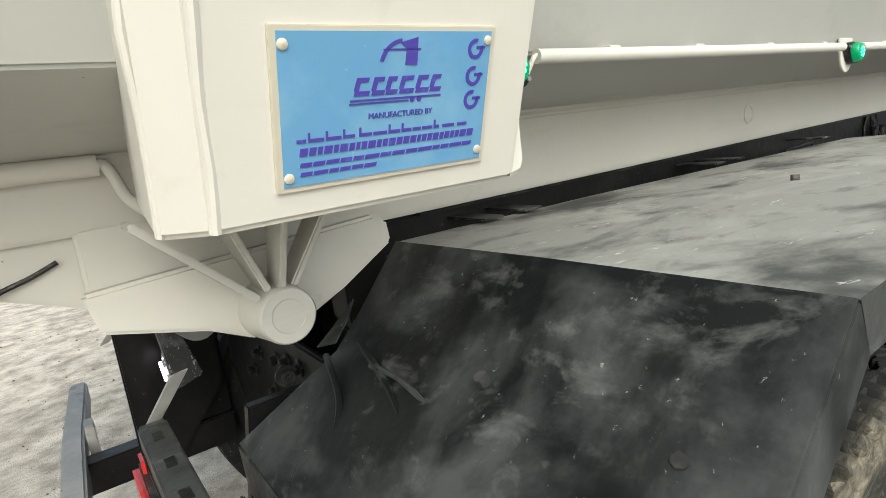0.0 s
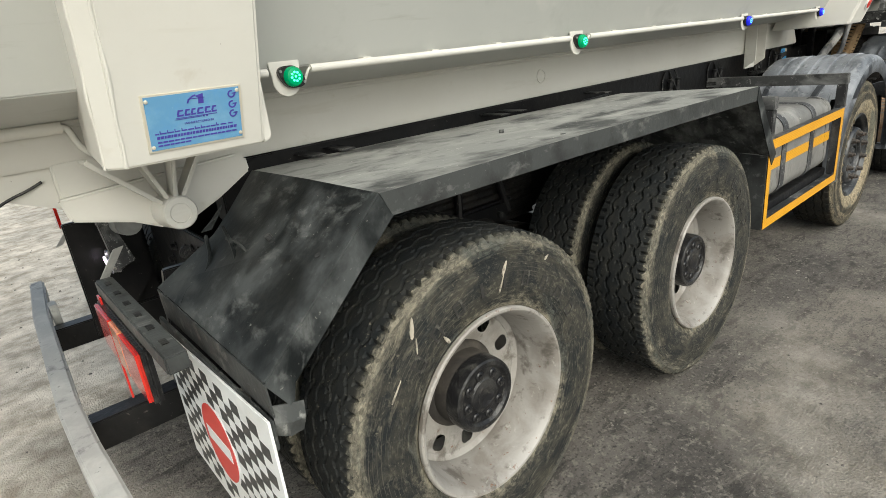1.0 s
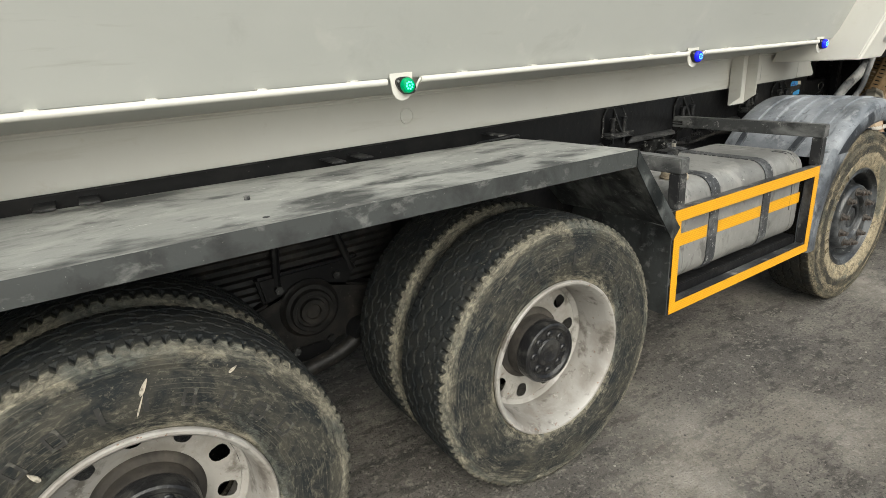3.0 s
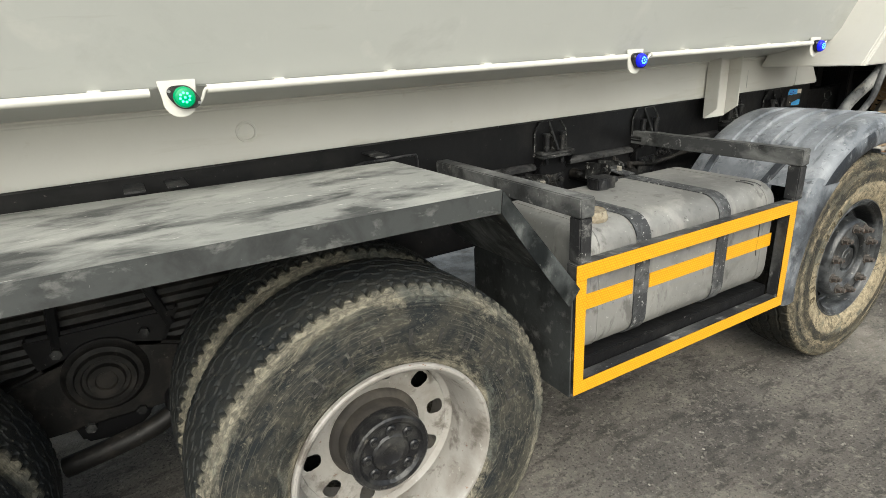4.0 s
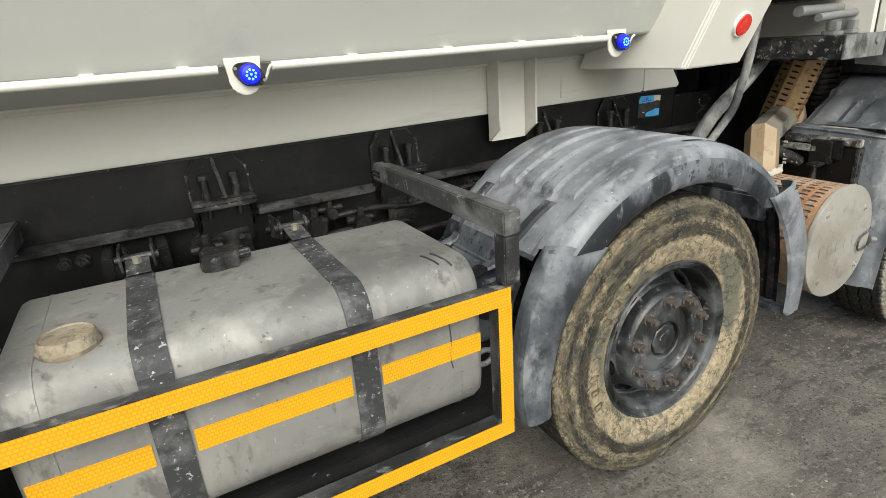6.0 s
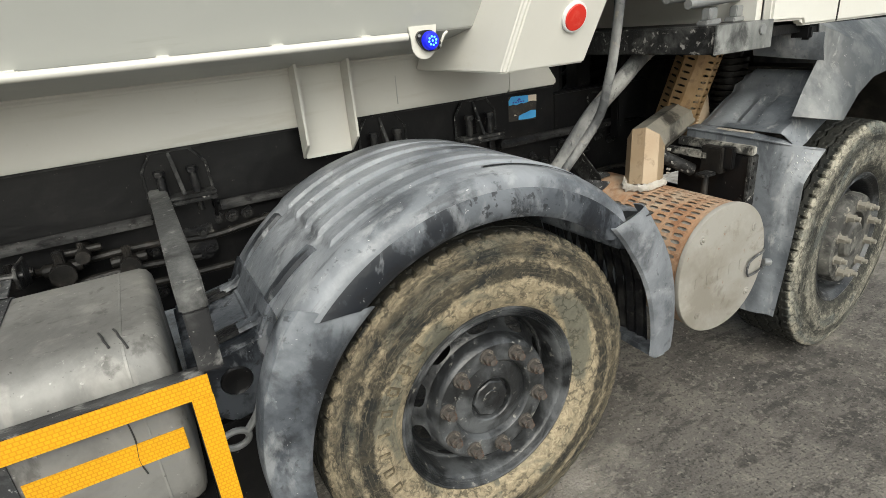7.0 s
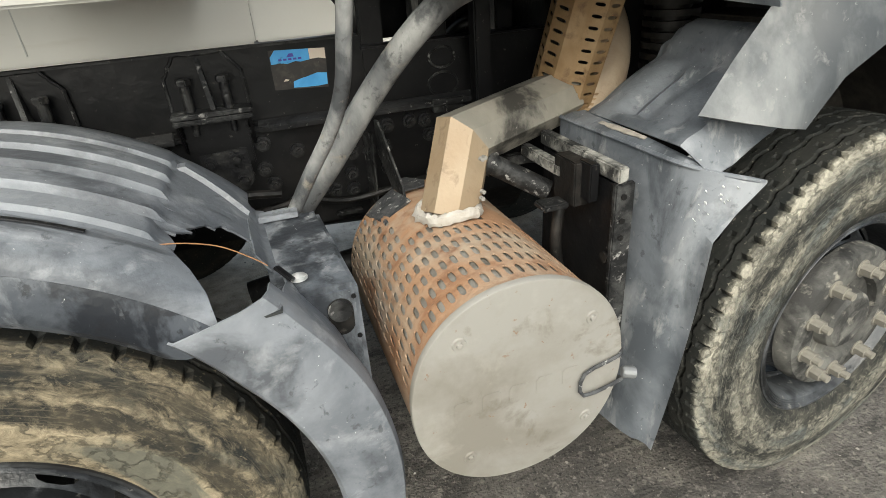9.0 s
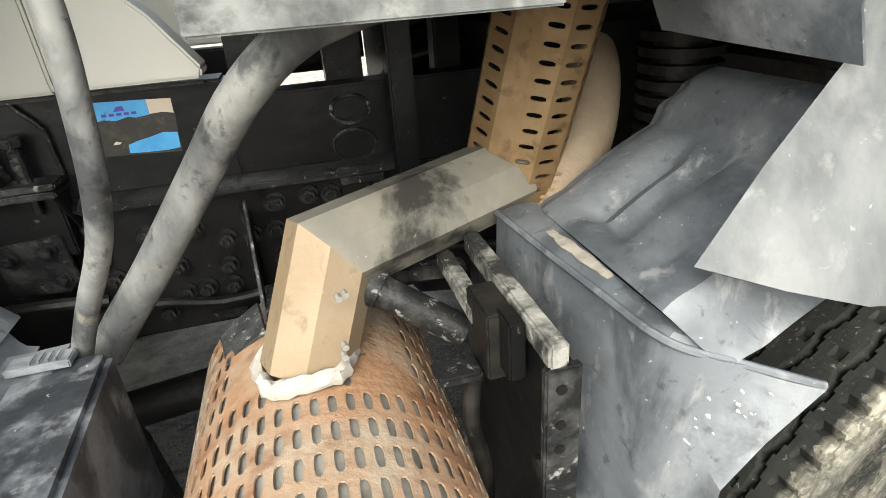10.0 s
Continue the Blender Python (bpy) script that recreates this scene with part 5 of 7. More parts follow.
for x0, x1 in ((4.392, 4.460), (4.832, 4.898)):
    bm = bm_new()
    rr = [[], []]
    for y, z in sec:
        dy, dz = y - 0.335, z - 0.83
        rr[0].append((x0, 0.335 + dy * 1.016, 0.83 + dz * 1.020))
        rr[1].append((x1, 0.335 + dy * 1.016, 0.83 + dz * 1.020))
    a = [bm.verts.new(p) for p in rr[0]]
    b = [bm.verts.new(p) for p in rr[1]]
    fs = [bm.faces.new((a[k], a[(k + 1) % len(sec)], b[(k + 1) % len(sec)], b[k])) for k in range(len(sec))]
    bmesh.ops.recalc_face_normals(bm, faces=fs)
    bmesh.ops.solidify(bm, geom=fs, thickness=0.004)
    part("tank_strap", bm, STRAP, tank, "worn black steel strap")
for x0, x1 in ((4.222, 4.227), (5.130, 5.135)):
    bm = bm_new()
    a = [bm.verts.new((x0, 0.335 + (y - 0.335) * 1.006, 0.83 + (z - 0.83) * 1.007)) for y, z in sec]
    b = [bm.verts.new((x1, 0.335 + (y - 0.335) * 1.006, 0.83 + (z - 0.83) * 1.007)) for y, z in sec]
    fs = [bm.faces.new((a[k], a[(k + 1) % len(sec)], b[(k + 1) % len(sec)], b[k])) for k in range(len(sec))]
    bmesh.ops.recalc_face_normals(bm, faces=fs)
    bmesh.ops.solidify(bm, geom=fs, thickness=0.003)
    part("tank_seam", bm, ALU, tank, "welded seam")
for x0, x1 in ((4.392, 4.460), (4.832, 4.898)):
    bm = bm_new()
    sheet(bm, [[(x0 + 0.004, 0.51, 1.064), (x0 + 0.004, 0.57, 1.068), (x0 + 0.004, 0.625, 1.076)], [(x1 - 0.004, 0.51, 1.064), (x1 - 0.004, 0.57, 1.068), (x1 - 0.004, 0.625, 1.076)]], 0.005)
    part("strap_tongue", bm, STRAP, tank)
    for xa in (x0 - 0.012, x1 + 0.004):
        bm = bm_new()
        prism(bm, [(xa, 0.74, 1.01), (xa, 0.60, 1.04)] + [(xa, 0.612 - 0.028 * math.cos(radians(q)), 1.074 + 0.028 * math.sin(radians(q))) for q in range(0, 120, 20)] + [(xa, 0.74, 1.09)], (0.008, 0, 0))
        part("strap_lug", bm, CHIPPED, tank, bevel=0.002)
    bm = bm_new()
    rod(bm, (x0 - 0.022, 0.616, 1.074), (x1 + 0.022, 0.616, 1.074), 0.011, 12)
    part("strap_pin", bm, HUBBLACK, tank, smooth=True)
    bm = bm_new()
    rod(bm, (0.5 * (x0 + x1), 0.575, 1.070), (0.5 * (x0 + x1), 0.575, 1.088), 0.012, 6)
    part("strap_nut", bm, NUTDUST, tank)
bm = bm_new()
lathe(bm, [(0, 0.058), (0.012, 0.060), (0.018, 0.056), (0.030, 0.054), (0.034, 0.050), (0.031, 0.046), (0.033, 0.0005)], 36)
part("fuel_cap", placed(bm, pose(4.287, 0.165, 1.046, 90)), MUDCAP, tank, "muddy round filler cap", smooth=True)
bm = bm_new()
lathe(bm, [(0, 0.042), (0.028, 0.042), (0.040, 0.038), (0.041, 0.0005)], 32)
cap2 = part("filler_neck", placed(bm, pose(4.615, 0.45, 1.048, 90)), HUBBLACK, tank, "black breather cap", smooth=True)
bm = bm_new()
prism(bm, [(4.575, 0.415, 1.051), (4.668, 0.41, 1.051), (4.675, 0.48, 1.051), (4.59, 0.495, 1.051), (4.572, 0.46, 1.051)], (0.003, 0, 0.046))
rod(bm, (4.668, 0.445, 1.075), (4.705, 0.442, 1.077), 0.015, 12)
part("cap_lug", bm, HUBBLACK, cap2, bevel=0.005)
for x0, x1, za, zb in ((4.165, 4.385, 0.80, 0.855), (4.468, 4.825, 0.80, 0.855), (4.905, 5.195, 0.80, 0.855)):
    bm = bm_new()
    box(bm, x0, x1, 0.0475, 0.0492, za - 0.015, zb - 0.015)
    part("reflective_tape", bm, TAPE, tank, "yellow reflective tape")
for dx in (0, 0.028):
    bm = bm_new()
    pts = [(5.092 + dx, 0.165, 1.0515), (5.098 + dx, 0.145, 1.0515)] + [(5.098 + dx + 0.004 * q, 0.135 - 0.012 * q, 0.965 + math.sqrt(0.0865 ** 2 - (0.012 * q) ** 2)) for q in range(1, 5 if dx else 4)]
    tube(bm, pts, 0.0026, 6)
    part("ink_mark", bm, INK, tank)
bm = bm_new()
tube(bm, [(5.10, 0.0495, 0.92), (5.105, 0.049, 0.85), (5.10, 0.049, 0.80), (5.106, 0.049, 0.76)], 0.0018, 6)
part("drip_mark", bm, INK, tank)

# -- side guard round the tank
GX0, GX1, GZ0, GZ1 = 4.080, 5.266, 0.512, 0.972
bm = bm_new()
box(bm, GX0, GX1, 0.004, 0.050, GZ1 - 0.048, GZ1 - 0.001)
guard = part("side_guard", bm, DARKBAR, truck, "black square-tube side guard with yellow tape", bevel=0.004)
for nm, b_ in (("lower_rail", (GX0, GX1, 0.004, 0.050, GZ0 + 0.001, GZ0 + 0.048)), ("upright", (GX0, GX0 + 0.042, 0.0045, 0.0495, GZ0 + 0.0485, GZ1 - 0.0485)), ("upright", (GX1 - 0.042, GX1, 0.0045, 0.0495, GZ0 + 0.0485, GZ1 - 0.0485)),
               ("post", (GX0 + 0.012, GX0 + 0.062, 0.006, 0.056, GZ1, 1.118)), ("post", (GX1 - 0.012, GX1 + 0.036, 0.006, 0.056, GZ1, 1.112)),
               ("cross_bar", (GX0 + 0.008, GX0 + 0.066, 0.002, 0.862, 1.1185, 1.181)), ("cross_bar", (GX1 - 0.016, GX1 + 0.038, 0.002, 0.862, 1.1125, 1.178))):
    bm = bm_new()
    box(bm, *b_)
    part(nm, bm, WORNBAR if nm == "cross_bar" else DARKBAR, guard, bevel=0.004)
for b_ in ((GX0 - 0.001, GX1 + 0.001, GZ1 - 0.050, GZ1), (GX0 - 0.001, GX1 + 0.001, GZ0 - 0.001, GZ0 + 0.046), (GX0 - 0.001, GX0 + 0.041, GZ0 + 0.047, GZ1 - 0.051), (GX1 - 0.040, GX1 + 0.002, GZ0 + 0.047, GZ1 - 0.051)):
    bm = bm_new()
    box(bm, b_[0], b_[1], 0.0015, 0.0033, b_[2], b_[3])
    part("reflective_tape", bm, TAPE, guard, "yellow reflective tape")
bm = bm_new()
prism(bm, [(4.062, 0.004, 0.512), (4.062, 0.004, 0.90), (4.062, 0.52, 0.93), (4.062, 0.55, 0.88), (4.062, 0.55, 0.55), (4.062, 0.50, 0.512)], (0.006, 0, 0))
part("guard_plate", bm, LIP, guard, "black steel end plate")
bm = bm_new()
box(bm, 4.13, 5.22, 0.052, 0.60, 0.552, 0.60)
part("tank_cradle", bm, BLACK, guard, bevel=0.004)


# -- wheels
def tyre_mesh(name, material, zig=0.007, groove=0.017, lug=4, deep=0.012):
    seg = 360
    side = [(0.030, 0.296), (0.013, 0.318), (0.004, 0.352), (0.000, 0.388), (0.0005, 0.42), (0.004, 0.448), (0.0075, 0.468), (0.0062, 0.472), (0.0115, 0.492), (0.0105, 0.497), (0.018, 0.512), (0.023, 0.521)]
    cols = 66
    bm = bm_new()
    first = None
    prev = None
    for i in range(seg):
        a = 2 * math.pi * i / seg
        pts = []
        for y, r in side:
            rr = r
            if r > 0.505 and i % lug == 0:
                rr -= deep * 0.6
            pts.append((y, rr))
        ph = (i % 8) / 8
        tri = (4 * abs(ph - 0.5) - 1) * zig
        for j in range(cols + 1):
            y = 0.028 + 0.244 * j / cols
            r = 0.531 - 0.006 * ((y - 0.15) / 0.122) ** 2
            for k, yg in enumerate((0.072, 0.124, 0.176, 0.228)):
                if abs(y - yg - tri * (1 if k % 2 else -1)) < 0.0036:
                    r -= groove
                    break
            else:
                if (y < 0.052 or y > 0.248) and i % lug == 0:
                    r -= deep
                elif i % 8 == 2 and (0.084 < y < 0.10 or 0.135 < y < 0.15 or 0.20 < y < 0.216):
                    r -= deep * 0.6
            pts.append((y, r))
        for y, r in side[::-1]:
            pts.append((0.30 - y, r))
        ring = [bm.verts.new((r * math.cos(a), y, r * math.sin(a))) for y, r in pts]
        if prev:
            for k in range(len(ring) - 1):
                bm.faces.new((prev[k], prev[k + 1], ring[k + 1], ring[k]))
        else:
            first = ring
        prev = ring
    for k in range(len(first) - 1):
        bm.faces.new((prev[k], prev[k + 1], first[k + 1], first[k]))
    bmesh.ops.recalc_face_normals(bm, faces=bm.faces[:])
    me = bpy.data.meshes.new(name)
    bm.to_mesh(me)
    bm.free()
    me.materials.append(material)
    me.shade_smooth()
    me.set_sharp_from_angle(angle=radians(32))
    return me


def bm_mesh(name, bm, material, smooth=True):
    bmesh.ops.recalc_face_normals(bm, faces=bm.faces[:])
    me = bpy.data.meshes.new(name)
    bm.to_mesh(me)
    bm.free()
    me.materials.append(material)
    if smooth:
        me.shade_smooth()
        me.set_sharp_from_angle(angle=radians(35))
    return me


def raised_letter(r0, r1, width, kind):
    """One worn raised mark on the sidewall, standing at twelve o'clock: a hollow block, or a plain bar."""
    bm = bm_new()
    w = width * (1.0, 0.8, 0.3, 0.9)[kind]
    h = r1 - r0
    k = 0.16 * h
    bars = [(0, w, 0, h)] if kind == 2 else [(0, k, 0, h), (w - k, w, 0, h), (k, w - k, 0, k), (k, w - k, h - k, h)]
    for x0, x1, z0, z1 in bars:
        prism(bm, [(-w / 2 + x0, 0.0006, r0 + z0), (-w / 2 + x1, 0.0006, r0 + z0), (-w / 2 + x1, 0.0006, r0 + z1), (-w / 2 + x0, 0.0006, r0 + z1)], (0, -0.0026, 0))
    return bm


def disc_holes(bm, r0, r1, y0, y1, n, hole):
    def spot(u, v):
        a = 2 * math.pi * u / n
        rr, y = r0 + (r1 - r0) * v, y0 + (y1 - y0) * v
        return Vector((rr * math.cos(a), y, rr * math.sin(a)))
    perforated(bm, spot, n, 1, hole)


TYRE_ME = tyre_mesh("tyre", TYRE, zig=0.009, groove=0.026)
TYREMUD_ME = tyre_mesh("tyre", TYREMUD, zig=0.004, groove=0.010, lug=6, deep=0.010)
TYREDUST_ME = tyre_mesh("tyre", TYREDUST, zig=0.006, groove=0.012, lug=5, deep=0.014)

bm = bm_new()
lathe(bm, [(0.30, 0.270), (0.175, 0.262), (0.150, 0.256), (0.110, 0.262), (0.060, 0.268), (0.030, 0.276), (0.012, 0.284), (0.004, 0.292), (0.003, 0.299), (0.008, 0.303), (0.020, 0.303)], 96)
lathe(bm, [(0.160, 0.258), (0.168, 0.248), (0.172, 0.2405)], 96)
lathe(bm, [(0.176, 0.166), (0.180, 0.150), (0.180, 0.10)], 96)
disc_holes(bm, 0.166, 0.2405, 0.176, 0.172, 10, (0.19, 0.36))
DUALRIM_ME = bm_mesh("wheel", bm, RIM)
bm = bm_new()
lathe(bm, [(0.195, 0.150), (0.176, 0.146), (0.168, 0.138), (0.164, 0.124), (0.105, 0.121), (0.098, 0.1175)], 64)
DUALDRUM_ME = bm_mesh("hub_drum", bm, DRUM)
bm = bm_new()
lathe(bm, [(0.112, 0.1225), (0.074, 0.122), (0.064, 0.119), (0.060, 0.113), (0.061, 0.101), (0.067, 0.097), (0.071, 0.091), (0.069, 0.060), (0.063, 0.054), (0.060, 0.034), (0.064, 0.026), (0.066, 0.0005)], 64)
DUALCAP_ME = bm_mesh("hub_cap", bm, HUBBLACK)
bm = bm_new()
lathe(bm, [(0.010, 0.0175), (-0.001, 0.0165), (-0.005, 0.013), (-0.006, 0.009), (-0.010, 0.0085), (-0.011, 0.0005)], 12)
KNOB_ME = bm_mesh("hub_bolt", bm, HUBBLACK)
MARK_ME = [bm_mesh("raised_letter", raised_letter(0.368, 0.412, 0.038, k), LETTERDUST, False) for k in range(4)]
MARK2_ME = [bm_mesh("raised_letter", raised_letter(0.352, 0.385, 0.026, k), LETTERMUD, False) for k in range(4)]

bm = bm_new()
lathe(bm, [(0.24, 0.268), (0.12, 0.258), (0.095, 0.262), (0.052, 0.264), (0.036, 0.268), (0.030, 0.2735), (0.033, 0.276), (0.027, 0.279), (0.030, 0.282), (0.0235, 0.285), (0.027, 0.288), (0.0205, 0.291), (0.025, 0.294), (0.019, 0.298), (0.020, 0.303), (0.030, 0.307)], 96)
lathe(bm, [(0.118, 0.259), (0.122, 0.252), (0.118, 0.246)], 96)
lathe(bm, [(0.070, 0.205), (0.045, 0.202), (0.028, 0.196), (0.022, 0.188), (0.022, 0.135), (0.030, 0.128), (0.066, 0.124), (0.066, 0.08)], 96)
disc_holes(bm, 0.205, 0.246, 0.070, 0.118, 10, (0.26, 0.38))
STEERRIM_ME = bm_mesh("wheel", bm, STEERRIM)
FRONTRIM_ME = STEERRIM_ME.copy()
FRONTRIM_ME.materials[0] = STEERRIM
bm = bm_new()
lathe(bm, [(0.062, 0.130), (0.048, 0.129), (0.043, 0.124), (0.042, 0.119), (0.034, 0.088), (0.032, 0.074), (0.035, 0.070), (0.055, 0.067), (0.056, 0.0005)], 64)
lathe(bm, [(0.057, 0.060), (0.040, 0.060), (0.036, 0.056), (0.036, 0.029), (0.034, 0.027), (0.035, 0.024), (0.036, 0.0005)], 8)
STEERCAP_ME = bm_mesh("hub_cap", bm, STEERRIM)
bm = bm_new()
lathe(bm, [(0.060, 0.212), (0.030, 0.210), (0.012, 0.203), (0.008, 0.190), (0.006, 0.140), (0.012, 0.128), (0.034, 0.122), (0.036, 0.090), (0.004, 0.084), (-0.004, 0.074), (-0.006, 0.0005)], 56)
FRONTCAP_ME = bm_mesh("hub_cap", bm, FRONTRIM)


def nut_mesh(material, tall):
    bm = bm_new()
    rod(bm, (0, 0, 0), (0, -0.006, 0), 0.024, 16)
    rod(bm, (0, -0.006, 0), (0, -0.026 * tall, 0), 0.0185, 6)
    rod(bm, (0, -0.026 * tall, 0), (0, -0.040 * tall, 0), 0.011, 10)
    return bm_mesh("wheel_nut", bm, material, False)


NUT_ME, NUTDUST_ME = nut_mesh(NUT, 1.0), nut_mesh(NUTDUST, 1.25)


def bogie_wheel(x, far=False, turn=0.0):
    w = mesh_part("wheel", DUALRIM_ME, truck, "dusty twin wheel with a dished pale grey rim", at=(x, 2.5 if far else 0.0, 0.531))
    w.rotation_euler = (0, 0, math.pi) if far else (0, radians(turn), 0)
    mesh_part("tyre", TYRE_ME, w, "worn black tyre with a dusty shoulder")
    mesh_part("tyre", TYRE_ME, w, at=(0, 0.345, 0))
    mesh_part("hub_drum", DUALDRUM_ME, w)
    mesh_part("hub_cap", DUALCAP_ME, w, "black oily hub")
    for k in range(9 if not far else 0):
        mesh_part("raised_letter", MARK_ME[(k * 3 + k // 2) % 4], w).rotation_euler = (0, radians(-46 + 13.5 * k), 0)
    for k in range(8):
        a = radians(45 * k + 10)
        mesh_part("hub_bolt", KNOB_ME, w, at=(0.074 * math.cos(a), 0.068, 0.074 * math.sin(a)))
    return w


def steer_wheel(x, y, z, tyre_me, nut_me, cap_me, label, far=False, turn=0.0, steer=0.0):
    w = mesh_part("wheel", STEERRIM_ME if tyre_me == TYREMUD_ME else FRONTRIM_ME, truck, label, at=(x, 2.5 - y if far else y, z))
    w.rotation_euler = (0, 0, math.pi + radians(steer)) if far else (0, radians(turn), radians(steer))
    mesh_part("tyre", tyre_me, w, "tyre caked with dried mud")
    mesh_part("hub_cap", cap_me, w)
    if tyre_me == TYREMUD_ME:
        for k in range(8 if not far else 0):
            mesh_part("raised_letter", MARK2_ME[(k * 3 + k // 3) % 4], w).rotation_euler = (0, radians(-110 + 10 * k), 0)
    for k in range(10):
        a = radians(36 * k + 24)
        mesh_part("wheel_nut", nut_me, w, at=(0.163 * math.cos(a), 0.022 if nut_me == NUT_ME else 0.010, 0.163 * math.sin(a)))
    return w


for far in (False, True):
    bogie_wheel(2.08, far, 0)
    bogie_wheel(3.447, far, 14)
    steer_wheel(5.995, 0.056, 0.53, TYREMUD_ME, NUT_ME, STEERCAP_ME, "black steer wheel with rusty nuts and a muddy tyre", far)
    steer_wheel(7.971, 0.083, 0.528, TYREDUST_ME, NUTDUST_ME, FRONTCAP_ME, "dusty front wheel with a protruding hub", far, 5, 6)
for x, r_, z in ((2.08, 0.09, 0.53), (3.447, 0.09, 0.53), (5.985, 0.06, 0.53), (7.985, 0.06, 0.528)):
    bm = bm_new()
    rod(bm, (x, 0.25, z), (x, 2.25, z), r_, 20)
    part("axle", bm, GREASE, truck, smooth=True)

# pale scuffs on the rear tyre
for (x, z, w_, h_, t_) in ((2.137, 0.955, 0.0045, 0.022, -30), (2.122, 0.915, 0.0016, 0.030, -24), (1.796, 0.905, 0.0060, 0.030, -8), (1.80, 0.855, 0.0016, 0.022, -4), (1.90, 0.83, 0.005, 0.016, 35), (1.72, 0.76, 0.0016, 0.032, -35), (2.33, 0.925, 0.0035, 0.012, -60)):
    bm = bm_new()
    pts = [(w_ * math.sin(2 * math.pi * k / 10) * (1 - 0.5 * math.cos(2 * math.pi * k / 10)), h_ * math.cos(2 * math.pi * k / 10)) for k in range(10)]
    c, s_ = math.cos(radians(t_)), math.sin(radians(t_))
    rr = math.hypot(x - 2.08, z - 0.531)
    y = -0.002 if rr < 0.455 else 0.004
    prism(bm, [(x + a * c - b * s_, y, z + a * s_ + b * c) for a, b in pts], (0, 0.004, 0))
    part("scuff_mark", bm, SCUFF, truck)

# -- plastic mudguard over the second steer wheel
SEAT = Vector((0.004, 0.028, 0.004))
W2 = (5.985, 0, 0.53)


def arc_sheet(profile, a0, a1, seg, thick, centre=W2):
    bm = bm_new()
    lathe(bm, profile, seg, centre, a0, a1)
    bmesh.ops.recalc_face_normals(bm, faces=bm.faces[:])
    bmesh.ops.solidify(bm, geom=bm.faces[:], thickness=thick)
    return bm


def arc_patch(cols, seg, thick, ragged=0.0, seed=1, shape=lambda r, a: r):
    """A curved skin round the wheel: cols are (radius, y, first angle, last angle); the last edge may be ragged, and shape bends the radius by the angle."""
    rg = random.Random(seed)
    jag = [rg.uniform(-ragged, ragged) for _ in cols]
    rows = []
    for k in range(seg + 1):
        u = k / seg
        row = []
        for (r_, y, a0, a1), j in zip(cols, jag):
            a = a0 + (a1 + j - a0) * u
            row.append((W2[0] + shape(r_, a) * math.cos(radians(a)), y, W2[2] + shape(r_, a) * math.sin(radians(a))))
        rows.append(row)
    bm = bm_new()
    sheet(bm, rows, thick)
    return bm


def densify(cols, n):
    out = []
    for a, b in zip(cols, cols[1:]):
        out += [tuple(p + (q - p) * k / n for p, q in zip(a, b)) for k in range(n)]
    return out + [cols[-1]]


lip = [(0.578, 0.004, 129, 47.5), (0.592, -0.004, 130, 45.5), (0.63, -0.006, 133.5, 42), (0.650, -0.002, 135.5, 42.2), (0.657, 0.000, 136.2, 42.5)]
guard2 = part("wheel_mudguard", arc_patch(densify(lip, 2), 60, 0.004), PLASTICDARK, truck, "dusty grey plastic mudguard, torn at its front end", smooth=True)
# shoulder and crown take the paler plastic that holds the top light
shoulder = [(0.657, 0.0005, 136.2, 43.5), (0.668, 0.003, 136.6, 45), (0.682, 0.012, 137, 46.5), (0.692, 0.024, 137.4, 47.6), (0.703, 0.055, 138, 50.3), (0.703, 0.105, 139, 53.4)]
part("mudguard_shoulder", arc_patch(densify(shoulder, 2), 60, 0.004), PLASTICTOP, guard2, "dusty shoulder, top light in its pale tone", smooth=True)


def band_end(r, a):
    """The raised bands of the crown run out in short rounded ends before either end of the skin."""
    near = min(1.0, max(0.0, (a - 54.4) / 1.6)) * min(1.0, max(0.0, (124.4 - a) / 1.6))
    return 0.699 + (r - 0.699) * 0.75 * near if r > 0.699 else r


crown = [(0.700, 0.105, 141, 53.2), (0.717, 0.109, 141, 53.0), (0.717, 0.165, 141, 53.2), (0.698, 0.170, 141, 53.0), (0.698, 0.200, 141, 51.5), (0.717, 0.205, 141, 50.6), (0.717, 0.262, 141, 48.0), (0.699, 0.267, 141, 47.0), (0.699, 0.296, 141, 45.2)]
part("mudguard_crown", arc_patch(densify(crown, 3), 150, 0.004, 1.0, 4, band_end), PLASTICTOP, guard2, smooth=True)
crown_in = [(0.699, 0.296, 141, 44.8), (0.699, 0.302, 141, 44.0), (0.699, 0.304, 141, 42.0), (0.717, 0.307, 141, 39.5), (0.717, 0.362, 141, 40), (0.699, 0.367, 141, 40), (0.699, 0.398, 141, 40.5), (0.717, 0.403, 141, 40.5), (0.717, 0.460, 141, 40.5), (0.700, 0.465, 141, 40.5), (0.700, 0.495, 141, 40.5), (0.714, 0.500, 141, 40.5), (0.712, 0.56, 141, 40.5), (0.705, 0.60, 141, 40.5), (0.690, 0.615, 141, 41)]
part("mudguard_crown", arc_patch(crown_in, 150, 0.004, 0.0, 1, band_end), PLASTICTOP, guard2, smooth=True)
# crease from the crown down to the bracket's top
bm = bm_new()
rows = []
for x, z in ((6.505, 0.990), (6.514, 0.977), (6.520, 0.962), (6.528, 0.951), (6.545, 0.9455)):
    rows.append([(x + 0.05 * (0.56 - y), y, z) for y in (0.23, 0.28, 0.34, 0.42, 0.50, 0.56)])
sheet(bm, rows, 0.004)
part("crease", bm, PLASTICTOP, guard2, smooth=True)
# raised strip down the crown to the latch on the bracket
bm = bm_new()
rows = []
